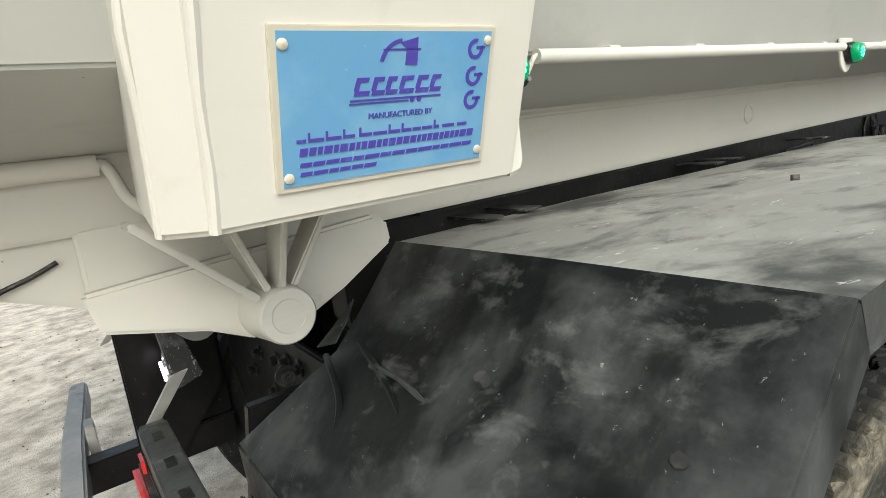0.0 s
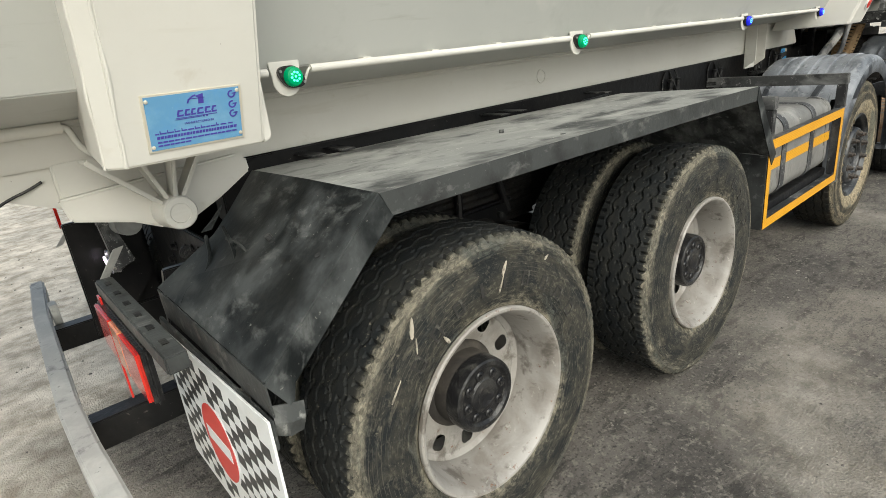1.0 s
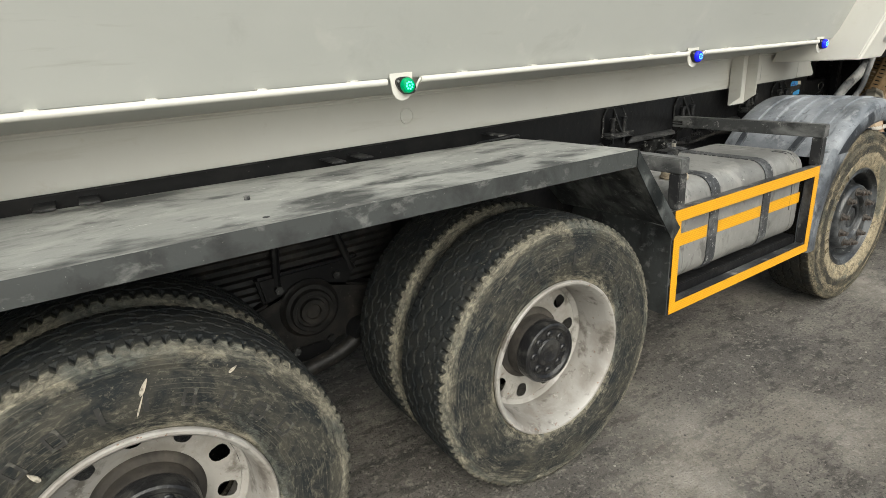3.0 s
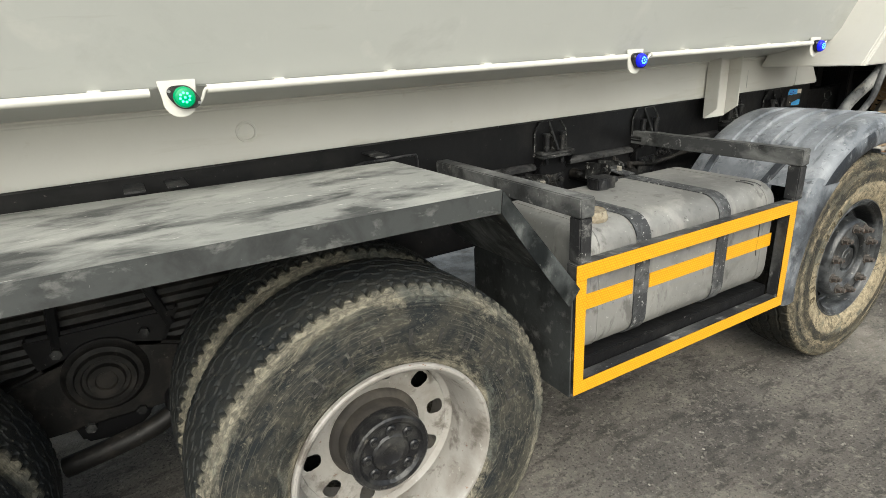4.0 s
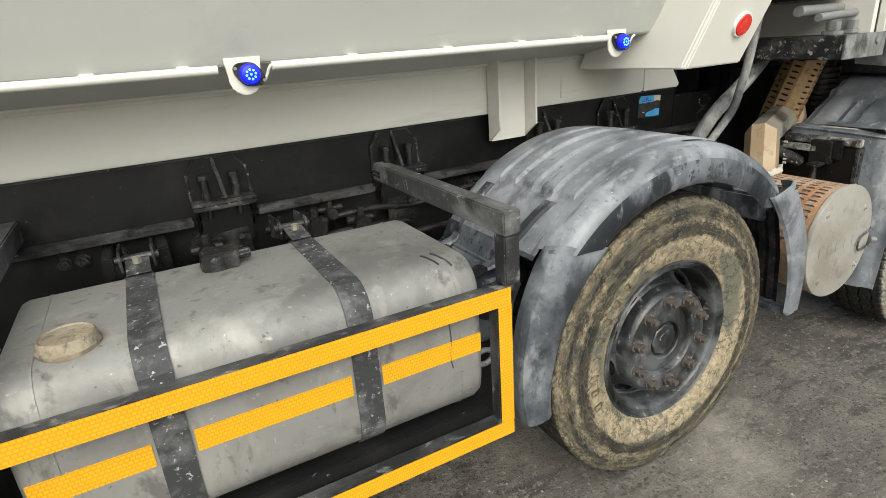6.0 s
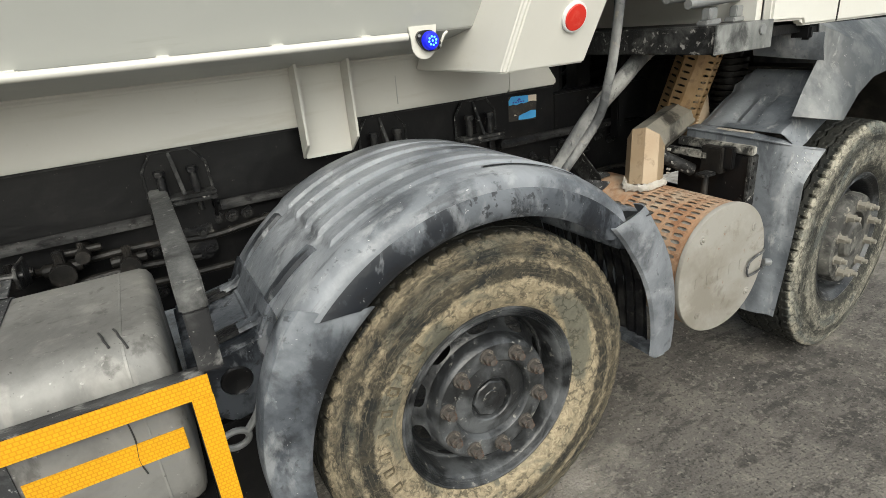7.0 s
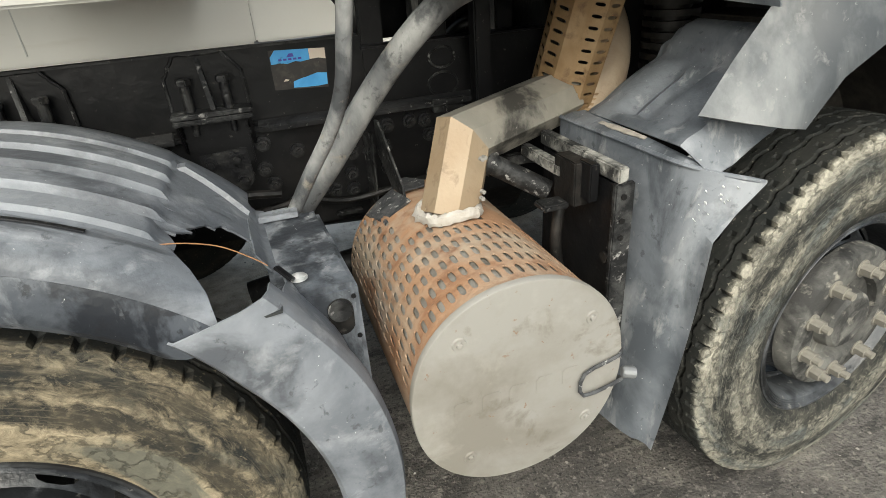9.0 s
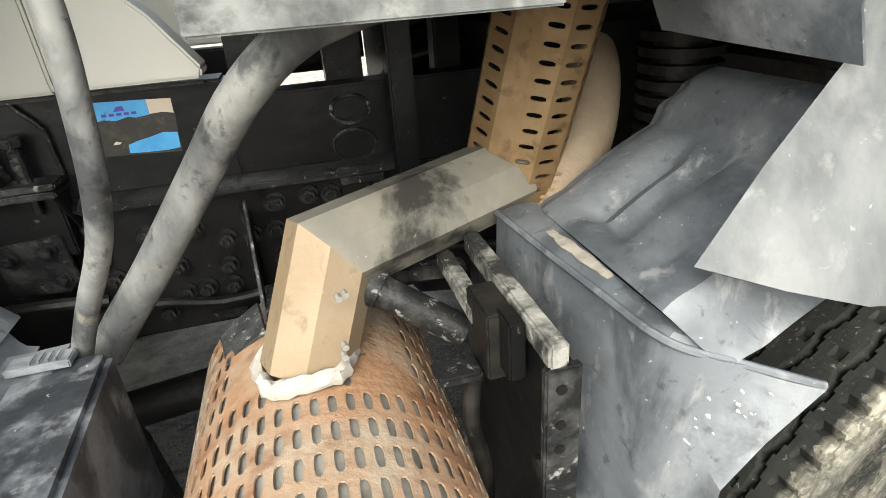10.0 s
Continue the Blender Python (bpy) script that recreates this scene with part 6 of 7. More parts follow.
for a, y, r_ in ((54.5, 0.520, 0.700), (53.4, 0.517, 0.712), (50, 0.500, 0.712), (46, 0.482, 0.711), (42.5, 0.465, 0.710), (41.0, 0.462, 0.708)):
    x, z = W2[0] + r_ * math.cos(radians(a)), W2[2] + r_ * math.sin(radians(a))
    rows.append([(x - 0.006, y - 0.020, z - 0.010), (x, y - 0.016, z), (x, y + 0.016, z), (x - 0.006, y + 0.020, z - 0.010)])
for x, y, z in ((6.528, 0.485, 0.968), (6.545, 0.505, 0.957), (6.575, 0.515, 0.954), (6.600, 0.520, 0.953)):
    rows.append([(x, y - 0.022, z - 0.010), (x, y - 0.018, z), (x, y + 0.018, z), (x, y + 0.022, z - 0.010)])
sheet(bm, rows, 0.003)
part("latch_strip", bm, PLASTICTOP, guard2, smooth=True)
tail = [(0.570, 0.010, 186, 127), (0.586, 0.000, 186, 128), (0.63, -0.001, 186, 132), (0.66, 0.001, 186, 134), (0.70, 0.006, 186, 135.2), (0.722, 0.014, 186, 136), (0.730, 0.032, 186, 137), (0.730, 0.070, 186, 138)]
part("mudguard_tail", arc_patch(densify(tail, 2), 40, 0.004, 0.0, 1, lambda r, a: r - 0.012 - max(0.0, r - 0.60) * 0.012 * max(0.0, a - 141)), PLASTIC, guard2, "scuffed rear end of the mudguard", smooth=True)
# raised straps down the rear of the crown to the latches
for y0, y1 in ((0.515, 0.525), (0.175, 0.255)):
    bm = bm_new()
    rows = []
    for k, (a, r_) in enumerate(((126.0, 0.700), (126.6, 0.7115), (130, 0.7115), (134, 0.711), (138, 0.709), (140.5, 0.705))):
        x, z = W2[0] + r_ * math.cos(radians(a)), W2[2] + r_ * math.sin(radians(a))
        y = y0 + (y1 - y0) * k / 8
        rows.append([(x + 0.006, y - 0.020, z - 0.010), (x, y - 0.016, z), (x, y + 0.016, z), (x + 0.006, y + 0.020, z - 0.010)])
    for k, (x, z) in enumerate(((5.425, 0.945), (5.405, 0.925), (5.36, 0.912))):
        y = y0 + (y1 - y0) * (6 + k) / 8
        rows.append([(x, y - 0.022, z - 0.010), (x, y - 0.018, z), (x, y + 0.018, z), (x, y + 0.022, z - 0.010)])
    sheet(bm, rows, 0.003)
    part("latch_strip", bm, PLASTIC, guard2, smooth=True)
bm = bm_new()
lathe(bm, [(0.066, 0.7050), (0.068, 0.7068), (0.076, 0.7068), (0.078, 0.7050)], 16, W2, 62, 88)
part("seam_gap", bm, BLACK, guard2)
# front bracket box and its hanging flap
bm = bm_new()
prism(bm, [(6.565, 0.19, 0.902), (6.712, 0.19, 0.902), (6.712, 0.19, 0.60), (6.67, 0.19, 0.60), (6.64, 0.19, 0.78), (6.57, 0.19, 0.80)], (-0.02, 0.39, 0))
fb = part("front_bracket", bm, PLASTIC, guard2, "grey plastic bracket with rubber latch", bevel=0.010, at=(-0.024, -0.076, 0.046))
bm = bm_new()
prism(bm, [(6.672 + 0.024 * math.cos(radians(a)), 0.1895, (0.855 if a < 180 else 0.825) + 0.024 * math.sin(radians(a))) for a in range(0, 360, 20)], (0, -0.003, 0))
hole = part("bracket_hole", bm, GREASE, fb)
bm = bm_new()
lathe(bm, [(0.187, 0.023), (0.180, 0.021), (0.181, 0.012), (0.184, 0.0005)], 20, (6.672, 0, 0.855))
part("hole_plug", bm, CHIPPED, hole, smooth=True)
for z in (0.878, 0.79):
    bm = bm_new()
    rod(bm, (6.70, 0.1895, z), (6.70, 0.187, z), 0.005, 10)
    part("bracket_hole", bm, BLACK, fb)
bm = bm_new()
lathe(bm, [(-0.011, 0.0005), (-0.010, 0.006), (-0.006, 0.010), (-0.004, 0.017), (0.0, 0.018)], 20)
placed(bm, pose(6.612, 0.256, 0.9025, -90))
part("bracket_bolt", bm, SILVER, fb, bevel=0.002)
bm = bm_new()
box(bm, 6.548, 6.645, 0.545, 0.58, 0.9045, 0.918)
for k in range(4):
    box(bm, 6.588 + 0.012 * k, 6.594 + 0.012 * k, 0.548, 0.577, 0.918, 0.922)
part("latch_strap", bm, PLASTICTOP, fb, bevel=0.003)
part("front_flap", arc_patch([(0.598, -0.012, -4.5, 49.0), (0.606, -0.022, -4.5, 48.5), (0.655, -0.024, -4.5, 46.0), (0.70, -0.018, -4.5, 43.8), (0.732, -0.006, -4.5, 42.5), (0.740, 0.015, -4.5, 42.0), (0.738, 0.05, -4.5, 41.5)], 24, 0.004, 0.0, 1, lambda r, a: r - max(0.0, r - 0.64) * 0.20 * max(0.0, (22 - a) / 26) + 0.012 * max(0.0, (a - 36) / 12)), PLASTICTOP, guard2, "bent grey plastic flap end", smooth=True)
part("flap_top", arc_patch([(0.737, 0.051, 26, 39), (0.735, 0.09, 27, 38.4), (0.728, 0.14, 29, 37.0), (0.718, 0.20, 32, 36.6)], 8, 0.004), PLASTICTOP, guard2, smooth=True)
bm = bm_new()
prism(bm, [(6.548, 0.155, 0.9905), (6.572, 0.150, 0.961), (6.580, 0.170, 0.951), (6.556, 0.176, 0.981)], (0.003, 0, 0.004))
part("flap_slot", bm, BLACK, guard2)
bm = bm_new()
prism(bm, [(6.43, -0.020, 0.992), (6.553, -0.012, 0.9985), (6.556, 0.03, 0.998), (6.44, 0.012, 0.990)], (0, 0, 0.004))
part("flap_rim", bm, LIP, guard2)
bm = bm_new()
rows = []
for k in range(26):
    y = 0.06 + 0.021 * k
    dx = 0.010 if k % 2 else 0.0
    rows.append([(6.58 + dx, y, 0.88), (6.63 + dx, y, 0.70), (6.655 + dx, y, 0.47)])
sheet(bm, rows, 0.004)
part("spray_flap", bm, HUBBLACK, guard2, "black ribbed spray flap")
bm = bm_new()
box(bm, 6.615, 6.665, -0.01, 0.58, 0.455, 0.485)
part("flap_edge", bm, PLASTIC, guard2, bevel=0.004)
bm = bm_new()
tube(bm, [(6.390, 0.098, 1.102), (6.43, 0.125, 1.083), (6.475, 0.155, 1.052), (6.52, 0.172, 1.010), (6.540, 0.178, 0.988)], 0.0011, 6)
part("loose_wire", bm, COPPER, guard2, "loose copper wire")
# rear bracket, latch and tow eye
bm = bm_new()
prism(bm, [(5.225, 0.19, 0.865), (5.40, 0.19, 0.90), (5.44, 0.19, 0.98), (5.455, 0.19, 0.97), (5.42, 0.19, 0.70), (5.30, 0.19, 0.68), (5.225, 0.19, 0.74)], (0, 0.42, 0))
rb = part("rear_bracket", bm, PLASTICDARK, guard2, "grey plastic bracket with a rubber latch", bevel=0.008)
for y in (0.24, 0.50):
    bm = bm_new()
    prism(bm, [(5.25, y, 0.872), (5.39, y, 0.899), (5.37, y, 0.914), (5.26, y, 0.892)], (0, 0.045, 0))
    part("latch_strap", bm, HUBBLACK, rb, bevel=0.004)
bm = bm_new()
lathe(bm, [(0.188, 0.040), (0.182, 0.036), (0.186, 0.028), (0.187, 0.0005)], 20, (5.325, 0, 0.80))
part("bracket_hole", bm, BLACK, rb, smooth=True)
bm = bm_new()
ring_pts = [(5.285 + 0.034 * math.cos(radians(a)), 0.16, 0.655 + 0.024 * math.sin(radians(a))) for a in range(0, 361, 30)]
tube(bm, ring_pts, 0.009, 8, 2)
tube(bm, [(5.315, 0.16, 0.665), (5.35, 0.17, 0.70), (5.37, 0.18, 0.74)], 0.010, 8)
part("tow_eye", bm, STEELGREY, rb, smooth=True)
bm = bm_new()
box(bm, 5.22, 5.40, 0.20, 0.23, 0.34, 0.68)
part("guard_stay", bm, BLACK, guard2, bevel=0.004)

# -- muffler with its perforated heat shield
SEAT = Vector((-0.030, -0.013, 0.046))
MX, MZ, MR = 7.004, 0.655, 0.228


def taller(bm):
    """The drum is a rounded upright shape, not a plain circle."""
    for v in bm.verts:
        dx, dz = v.co.x - MX, v.co.z - MZ
        r_ = math.hypot(dx, dz)
        if r_ > 1e-4:
            q = (abs(dx / r_) ** 2.12 + abs(dz / r_) ** 2.12) ** (-1 / 2.12)
            v.co.x, v.co.z = MX + dx * q, MZ - 0.010 + dz * q * 1.04
    return bm


def muffler_spot(u, v):
    a = 2 * math.pi * u / 58
    return Vector((MX + MR * math.cos(a), 0.066 + (0.025 if v > 0 else 0.0) + 0.58 * v / 11, MZ + MR * math.sin(a)))


bm = bm_new()
perforated(bm, muffler_spot, 58, 11, (0.25, 0.36), lambda i, j: not (2 <= i <= 27) or (10 <= i <= 19 and j >= 6) or (8 <= i <= 11 and j >= 5))
fs = bm.faces[:]
bmesh.ops.recalc_face_normals(bm, faces=fs)
bmesh.ops.solidify(bm, geom=fs, thickness=0.003)
muffler = part("muffler", taller(bm), RUST, truck, "rusty muffler in a slotted heat shield")
bm = bm_new()
lathe(bm, [(0.66, 0.0005), (0.66, 0.2205), (0.075, 0.2205), (0.075, 0.0005)], 64, (MX, 0, MZ))
part("muffler_drum", taller(bm), DRUMGREY, muffler, smooth=True)
bm = bm_new()
lathe(bm, [(0.072, 0.2325), (0.057, 0.2330), (0.0545, 0.2315), (0.0535, 0.226), (0.054, 0.0005)], 72, (MX, 0, MZ))
endplate = part("end_plate", taller(bm), CAPSTEEL, muffler, "dusty grey steel end plate", smooth=True)
for dx, dz in ((-0.128, 0.135), (0.150, 0.116), (-0.118, -0.142), (0.150, -0.130)):
    bm = bm_new()
    lathe(bm, [(0.054, 0.015), (0.050, 0.013), (0.051, 0.007), (0.046, 0.006), (0.045, 0.0005)], 14, (MX + dx, 0, MZ + dz))
    part("end_bolt", taller(bm), CAPSTEEL, endplate, smooth=True)
# worn embossing, kept as five plain raised blocks
for k in range(5):
    bm = bm_new()
    x, z = MX - 0.150 + 0.060 * k, MZ - 0.040 + 0.002 * k
    prism(bm, [(x + 0.006, 0.0545, z), (x + 0.036, 0.0545, z), (x + 0.042, 0.0545, z + 0.006), (x + 0.042, 0.0545, z + 0.038), (x + 0.036, 0.0545, z + 0.044), (x + 0.006, 0.0545, z + 0.044), (x, 0.0545, z + 0.038), (x, 0.0545, z + 0.006)], (0, -0.0024, 0))
    part("embossed_block", taller(bm), CAPSTEEL, endplate, bevel=0.001)
bm = bm_new()
tube(bm, [(MX + 0.236, 0.062, MZ - 0.075), (MX + 0.228, 0.043, MZ - 0.065), (MX + 0.138, 0.043, MZ - 0.078), (MX + 0.137, 0.043, MZ - 0.020), (MX + 0.215, 0.043, MZ + 0.002), (MX + 0.236, 0.06, MZ + 0.004)], 0.0042, 8, 3)
part("wire_clip", bm, STRAP, muffler, smooth=True)
bm = bm_new()
rod(bm, (MX + 0.235, 0.05, MZ - 0.05), (MX + 0.262, 0.04, MZ - 0.055), 0.014, 10)
part("clip_bolt", bm, STEELGREY, muffler, bevel=0.002)
bm = bm_new()
prism(bm, [(6.916, 0.80, 1.035), (6.918, 0.765, 1.04), (6.930, 0.60, 0.90), (6.930, 0.585, 0.855), (6.926, 0.66, 0.845), (6.916, 0.80, 0.94)], (0.006, 0, 0))
part("muffler_stay", bm, CHIPPED, muffler, bevel=0.0015)
bm = bm_new()
sheet(bm, [[(6.838, 0.66, 0.812), (6.850, 0.61, 0.820), (6.862, 0.545, 0.828)], [(6.875, 0.66, 0.845), (6.89, 0.61, 0.852), (6.90, 0.545, 0.857)], [(6.918, 0.66, 0.872), (6.926, 0.61, 0.876), (6.936, 0.545, 0.880)]], 0.006)
part("muffler_pad", bm, STRAP, muffler)
bm = bm_new()
prism(bm, [(6.935, 0.60, 0.885), (6.99, 0.60, 0.890), (7.0, 0.63, 0.892), (6.96, 0.68, 0.89), (6.935, 0.68, 0.886)], (0, 0, 0.006))
part("pad_ear", bm, STRAP, muffler)

# elbow: an eight-sided duct, upright, then leaning back to the stack
DB = Vector((7.40, 0.605, 1.075))


def miter(profile_p, profile_q, joint, r, seg=8):
    """Rings of two straight ducts that meet in one slanting joint."""
    p, j, q = Vector(profile_p), Vector(joint), Vector(profile_q)
    d1, d2 = (j - p).normalized(), (q - j).normalized()
    nrm = (d1 + d2).normalized()
    side = d1.cross(d2).normalized()
    up1 = side.cross(d1)
    out = ([], [], [])
    for k in range(seg):
        a = radians(22.5 + 360 * k / seg)
        o = r * (math.cos(a) * side + math.sin(a) * up1)
        start = p + o
        t = (j - start).dot(nrm) / d1.dot(nrm)
        mid = start + d1 * t
        t2 = (q - mid).dot(d2)
        out[0].append(start)
        out[1].append(mid)
        out[2].append(mid + d2 * t2)
    return out


e0, e1, e2 = miter((6.998, 0.430, 0.872), DB, (7.062, 0.484, 1.036), 0.072)
for nm, ra, rb_, mat_, lab in (("elbow_riser", e0, e1, TANSTEEL, "tan heat-tinted sheet steel elbow"), ("elbow_arm", e1, e2, DUCTSTEEL, "smoke-stained sheet steel duct")):
    bm = bm_new()
    a = [bm.verts.new(p) for p in ra]
    b = [bm.verts.new(p) for p in rb_]
    for k in range(8):
        bm.faces.new((a[k], a[(k + 1) % 8], b[(k + 1) % 8], b[k]))
    bmesh.ops.recalc_face_normals(bm, faces=bm.faces[:])
    bmesh.ops.solidify(bm, geom=bm.faces[:], thickness=0.003)
    part(nm, bm, mat_, muffler, lab)
for x, y, z in ((7.055, 0.36, 0.93), (7.058, 0.362, 0.945), (7.06, 0.368, 1.02), (7.07, 0.375, 1.02)):
    bm = bm_new()
    rod(bm, (x, y + 0.008, z), (x + 0.002, y - 0.004, z), 0.005, 8)
    part("rivet", bm, CAPSTEEL, muffler)
bm = bm_new()
rg = random.Random(2)
prev = first = None
for k in range(40):
    a = 2 * math.pi * k / 40
    base_x, base_y = 6.996, 0.428
    ring = []
    for q in range(8):
        b = 2 * math.pi * q / 8
        rr = 0.012 + rg.uniform(-0.004, 0.003)
        R_ = 0.071 + rr * math.cos(b) + 0.004 * math.sin(5 * a)
        zx = MZ + math.sqrt(max(0.232 ** 2 - (base_x + R_ * math.cos(a) - MX) ** 2, 0.0)) + 0.004
        ring.append(bm.verts.new((base_x + R_ * math.cos(a), base_y + R_ * math.sin(a), zx + 0.008 + 1.2 * rr * math.sin(b))))
    if prev:
        for q in range(8):
            bm.faces.new((prev[q], prev[(q + 1) % 8], ring[(q + 1) % 8], ring[q]))
    else:
        first = ring
    prev = ring
for q in range(8):
    bm.faces.new((prev[q], prev[(q + 1) % 8], first[(q + 1) % 8], first[q]))
part("seal_lagging", bm, SEAL, muffler, "ragged white lagging round the joint", smooth=True)

# stack: brown slotted shroud, rising and leaning
SA, SB = Vector((7.395, 0.61, 1.055)), Vector((7.50, 0.44, 1.75))
sd = (SB - SA).normalized()
s_out = Vector((-0.45, -0.89, 0)).normalized()
s_out = (s_out - sd * s_out.dot(sd)).normalized()
s_side = sd.cross(s_out).normalized()
bm = bm_new()


def stack_point(u, v):
    """Round the shroud (u, 0 to 6) and up it (v)."""
    lane = [(-0.088, -0.045), (-0.078, 0.02), (-0.040, 0.055), (0.0, 0.060), (0.040, 0.055), (0.078, 0.02), (0.088, -0.045)]
    k = min(int(u), 5)
    f = u - k
    a, b = lane[k], lane[k + 1]
    return SA + sd * (v * 0.0275 - 0.02) + s_side * (a[0] + (b[0] - a[0]) * f) + s_out * (a[1] + (b[1] - a[1]) * f)


perforated(bm, stack_point, 6, 26, (0.31, 0.15), lambda i, j: j < 1 or i == 2)
bmesh.ops.recalc_face_normals(bm, faces=bm.faces[:])
bmesh.ops.solidify(bm, geom=bm.faces[:], thickness=0.003)
stack = part("exhaust_shroud", bm, STACKRUST, truck, "brown rusty exhaust stack in a slotted shroud")
bm = bm_new()
rod(bm, SA + sd * 0.02 - s_out * 0.01, SB - s_out * 0.01, 0.045, 20)
part("stack_pipe", bm, BLACK, stack, smooth=True)
bm = bm_new()
tube(bm, [(7.47, 0.57, 0.98), (7.497, 0.591, 1.03), (7.545, 0.632, 1.075), (7.60, 0.69, 1.14), (7.635, 0.76, 1.22), (7.65, 0.86, 1.28), (7.66, 1.0, 1.30)], 0.056, 20)
part("lagged_pipe", bm, LAGGING, truck, "tan lagged exhaust pipe", smooth=True)
for k in range(6):
    bm = bm_new()
    p = Vector((7.452 + 0.006 * k, 0.585 + 0.006 * k, 0.99 + 0.012 * k))
    rod(bm, p, p + Vector((0.002, 0.002, 0.006)), 0.060, 20)
    part("bellows_ring", bm, STACKRUST, stack)

# -- tray beam behind the cab and what sits on it
bm = bm_new()
box(bm, 6.985, 7.28, 0.165, 1.2, 1.373, 1.462)
tray = part("tray_beam", bm, CHIPPED, truck, "chipped black steel support beam with a scuffed grey end", bevel=0.005)
bm = bm_new()
box(bm, 6.984, 7.282, 0.158, 0.1645, 1.372, 1.463)
part("beam_end", bm, FENDERWORN, tray, "scuffed grey end plate", bevel=0.002)
bm = bm_new()
rod(bm, (7.22, 0.1575, 1.435), (7.22, 0.152, 1.435), 0.018, 20)
part("tray_boss", bm, STEELGREY, tray, bevel=0.002)
for x, y in ((7.05, 0.24), (7.14, 0.30), (7.22, 0.26)):
    bm = bm_new()
    box(bm, x - 0.035, x + 0.035, y - 0.02, y + 0.02, 1.4625, 1.478)
    box(bm, x - 0.018, x + 0.018, y - 0.015, y + 0.015, 1.4785, 1.515)
    part("tray_clamp", bm, STEELGREY, tray, bevel=0.003)
bm = bm_new()
rod(bm, (6.98, 0.27, 1.532), (7.28, 0.27, 1.545), 0.016, 12)
rod(bm, (6.96, 0.34, 1.56), (7.30, 0.33, 1.565), 0.022, 12)
part("tray_pipe", bm, STEELGREY, tray, smooth=True)
bm = bm_new()
box(bm, 6.90, 7.24, 0.30, 1.3, 1.60, 2.1)
part("air_box", bm, BLACK, tray, bevel=0.02)
# two made-up black boxes that close the bright sky gaps behind the tray
bm = bm_new()
box(bm, 6.94, 7.30, 1.70, 2.25, 1.14, 1.8)
part("sky_gap_box", bm, BLACK, tray, bevel=0.03)
bm = bm_new()
box(bm, 7.315, 8.2, 1.25, 1.85, 0.70, 1.345)
part("dark_gap_box", bm, GREASE, truck, "greasy black box added under the cab to close bright gaps", bevel=0.03)
for y, z, r_ in ((1.18, 1.22, 0.03), (1.16, 1.12, 0.022), (1.20, 1.30, 0.018)):
    bm = bm_new()
    tube(bm, [(7.30, y + 0.05, z - 0.06), (7.36, y, z), (7.55, y - 0.02, z + 0.02), (7.9, y + 0.03, z - 0.02)], r_, 10)
    part("engine_hose", bm, BLACK, truck, smooth=True)
for x, y, w_ in ((6.93, 0.93, 0.07), (7.12, 0.95, 0.08), (7.36, 0.95, 0.06), (7.23, 0.80, 0.05)):
    bm = bm_new()
    box(bm, x, x + w_, y, y + w_, 0.98, 1.65)
    part("tray_leg", bm, BLACK, tray, bevel=0.005)

# hoses hanging between body and chassis
bm = bm_new()
tube(bm, [(6.64, 0.66, 0.83), (6.70, 0.655, 0.905), (6.771, 0.643, 0.992), (6.889, 0.617, 1.15), (6.981, 0.561, 1.27), (7.08, 0.56, 1.345), (7.22, 0.62, 1.38)], 0.032, 16)
part("air_hose", bm, RUBBERHOSE, truck, "thick dusty grey rubber hose", smooth=True)
bm = bm_new()
tube(bm, [(6.62, 0.60, 0.84), (6.66, 0.565, 0.92), (6.70, 0.535, 0.997), (6.757, 0.495, 1.10), (6.79, 0.459, 1.193), (6.806, 0.445, 1.291), (6.817, 0.431, 1.396), (6.82, 0.41, 1.6), (6.82, 0.4, 1.8)], 0.017, 14)
part("air_hose", bm, RUBBERHOSE, truck, "thin dusty grey hose", smooth=True)

# -- front mudguard, flap and battery bracket
FX, FZ = 7.873, 0.53


def smooth(u):
    u = min(max(u, 0.0), 1.0)
    return u * u * (3 - 2 * u)


def crown_point(a, y):
    """The front mudguard's skin: a raised top pad, a long hollow below it, a side wall falling to the tyre."""
    r_ = 0.690 + 0.055 * (1 - smooth((a - 107.5) / 5.5)) + 0.010 * smooth((a - 127) / 4)
    r_ -= 0.086 * smooth((0.150 - y) / 0.045)
    r_ -= 0.016 * smooth((y - 0.468) / 0.03)
    hollow = smooth((a - 111.5) / 7) * smooth((130.5 - a) / 2.5)
    lane = smooth((y - 0.275) / 0.02) * smooth((0.425 - y) / 0.05)
    ridge = smooth((y - 0.335) / 0.015) * smooth((0.372 - y) / 0.015)
    r_ -= hollow * (0.026 * lane - 0.012 * ridge)
    inner = 0.03 * smooth((110.5 - a) / 1.5)
    y -= inner * smooth((y - 0.40) / 0.1)
    return (FX + r_ * math.cos(radians(a)), y, FZ + r_ * math.sin(radians(a)))


bm = bm_new()
spread = [0.105, 0.112, 0.120, 0.130, 0.140, 0.150] + [0.165 + 0.0125 * k for k in range(27)] + [0.500, 0.508]
sheet(bm, [[crown_point(105.5 + 26.5 * k / 48, y) for y in spread] for k in range(49)], 0.004)
fguard = part("front_mudguard", bm, FRONTPLASTIC, truck, "dusty light grey front mudguard with a hanging flap", smooth=True)
# ledge at the foot of the crown, its lip, and the flap that hangs from it out to a pointed corner
ledge = [(7.340, 0.510, 1.044), (7.360, 0.370, 1.036), (7.382, 0.250, 1.027), (7.408, 0.143, 1.016), (7.478, 0.104, 0.994)]
foot = [(7.408, 0.510, 1.052), (7.405, 0.370, 1.049), (7.406, 0.250, 1.045), (7.428, 0.146, 1.026), (7.486, 0.112, 0.998)]
bm = bm_new()
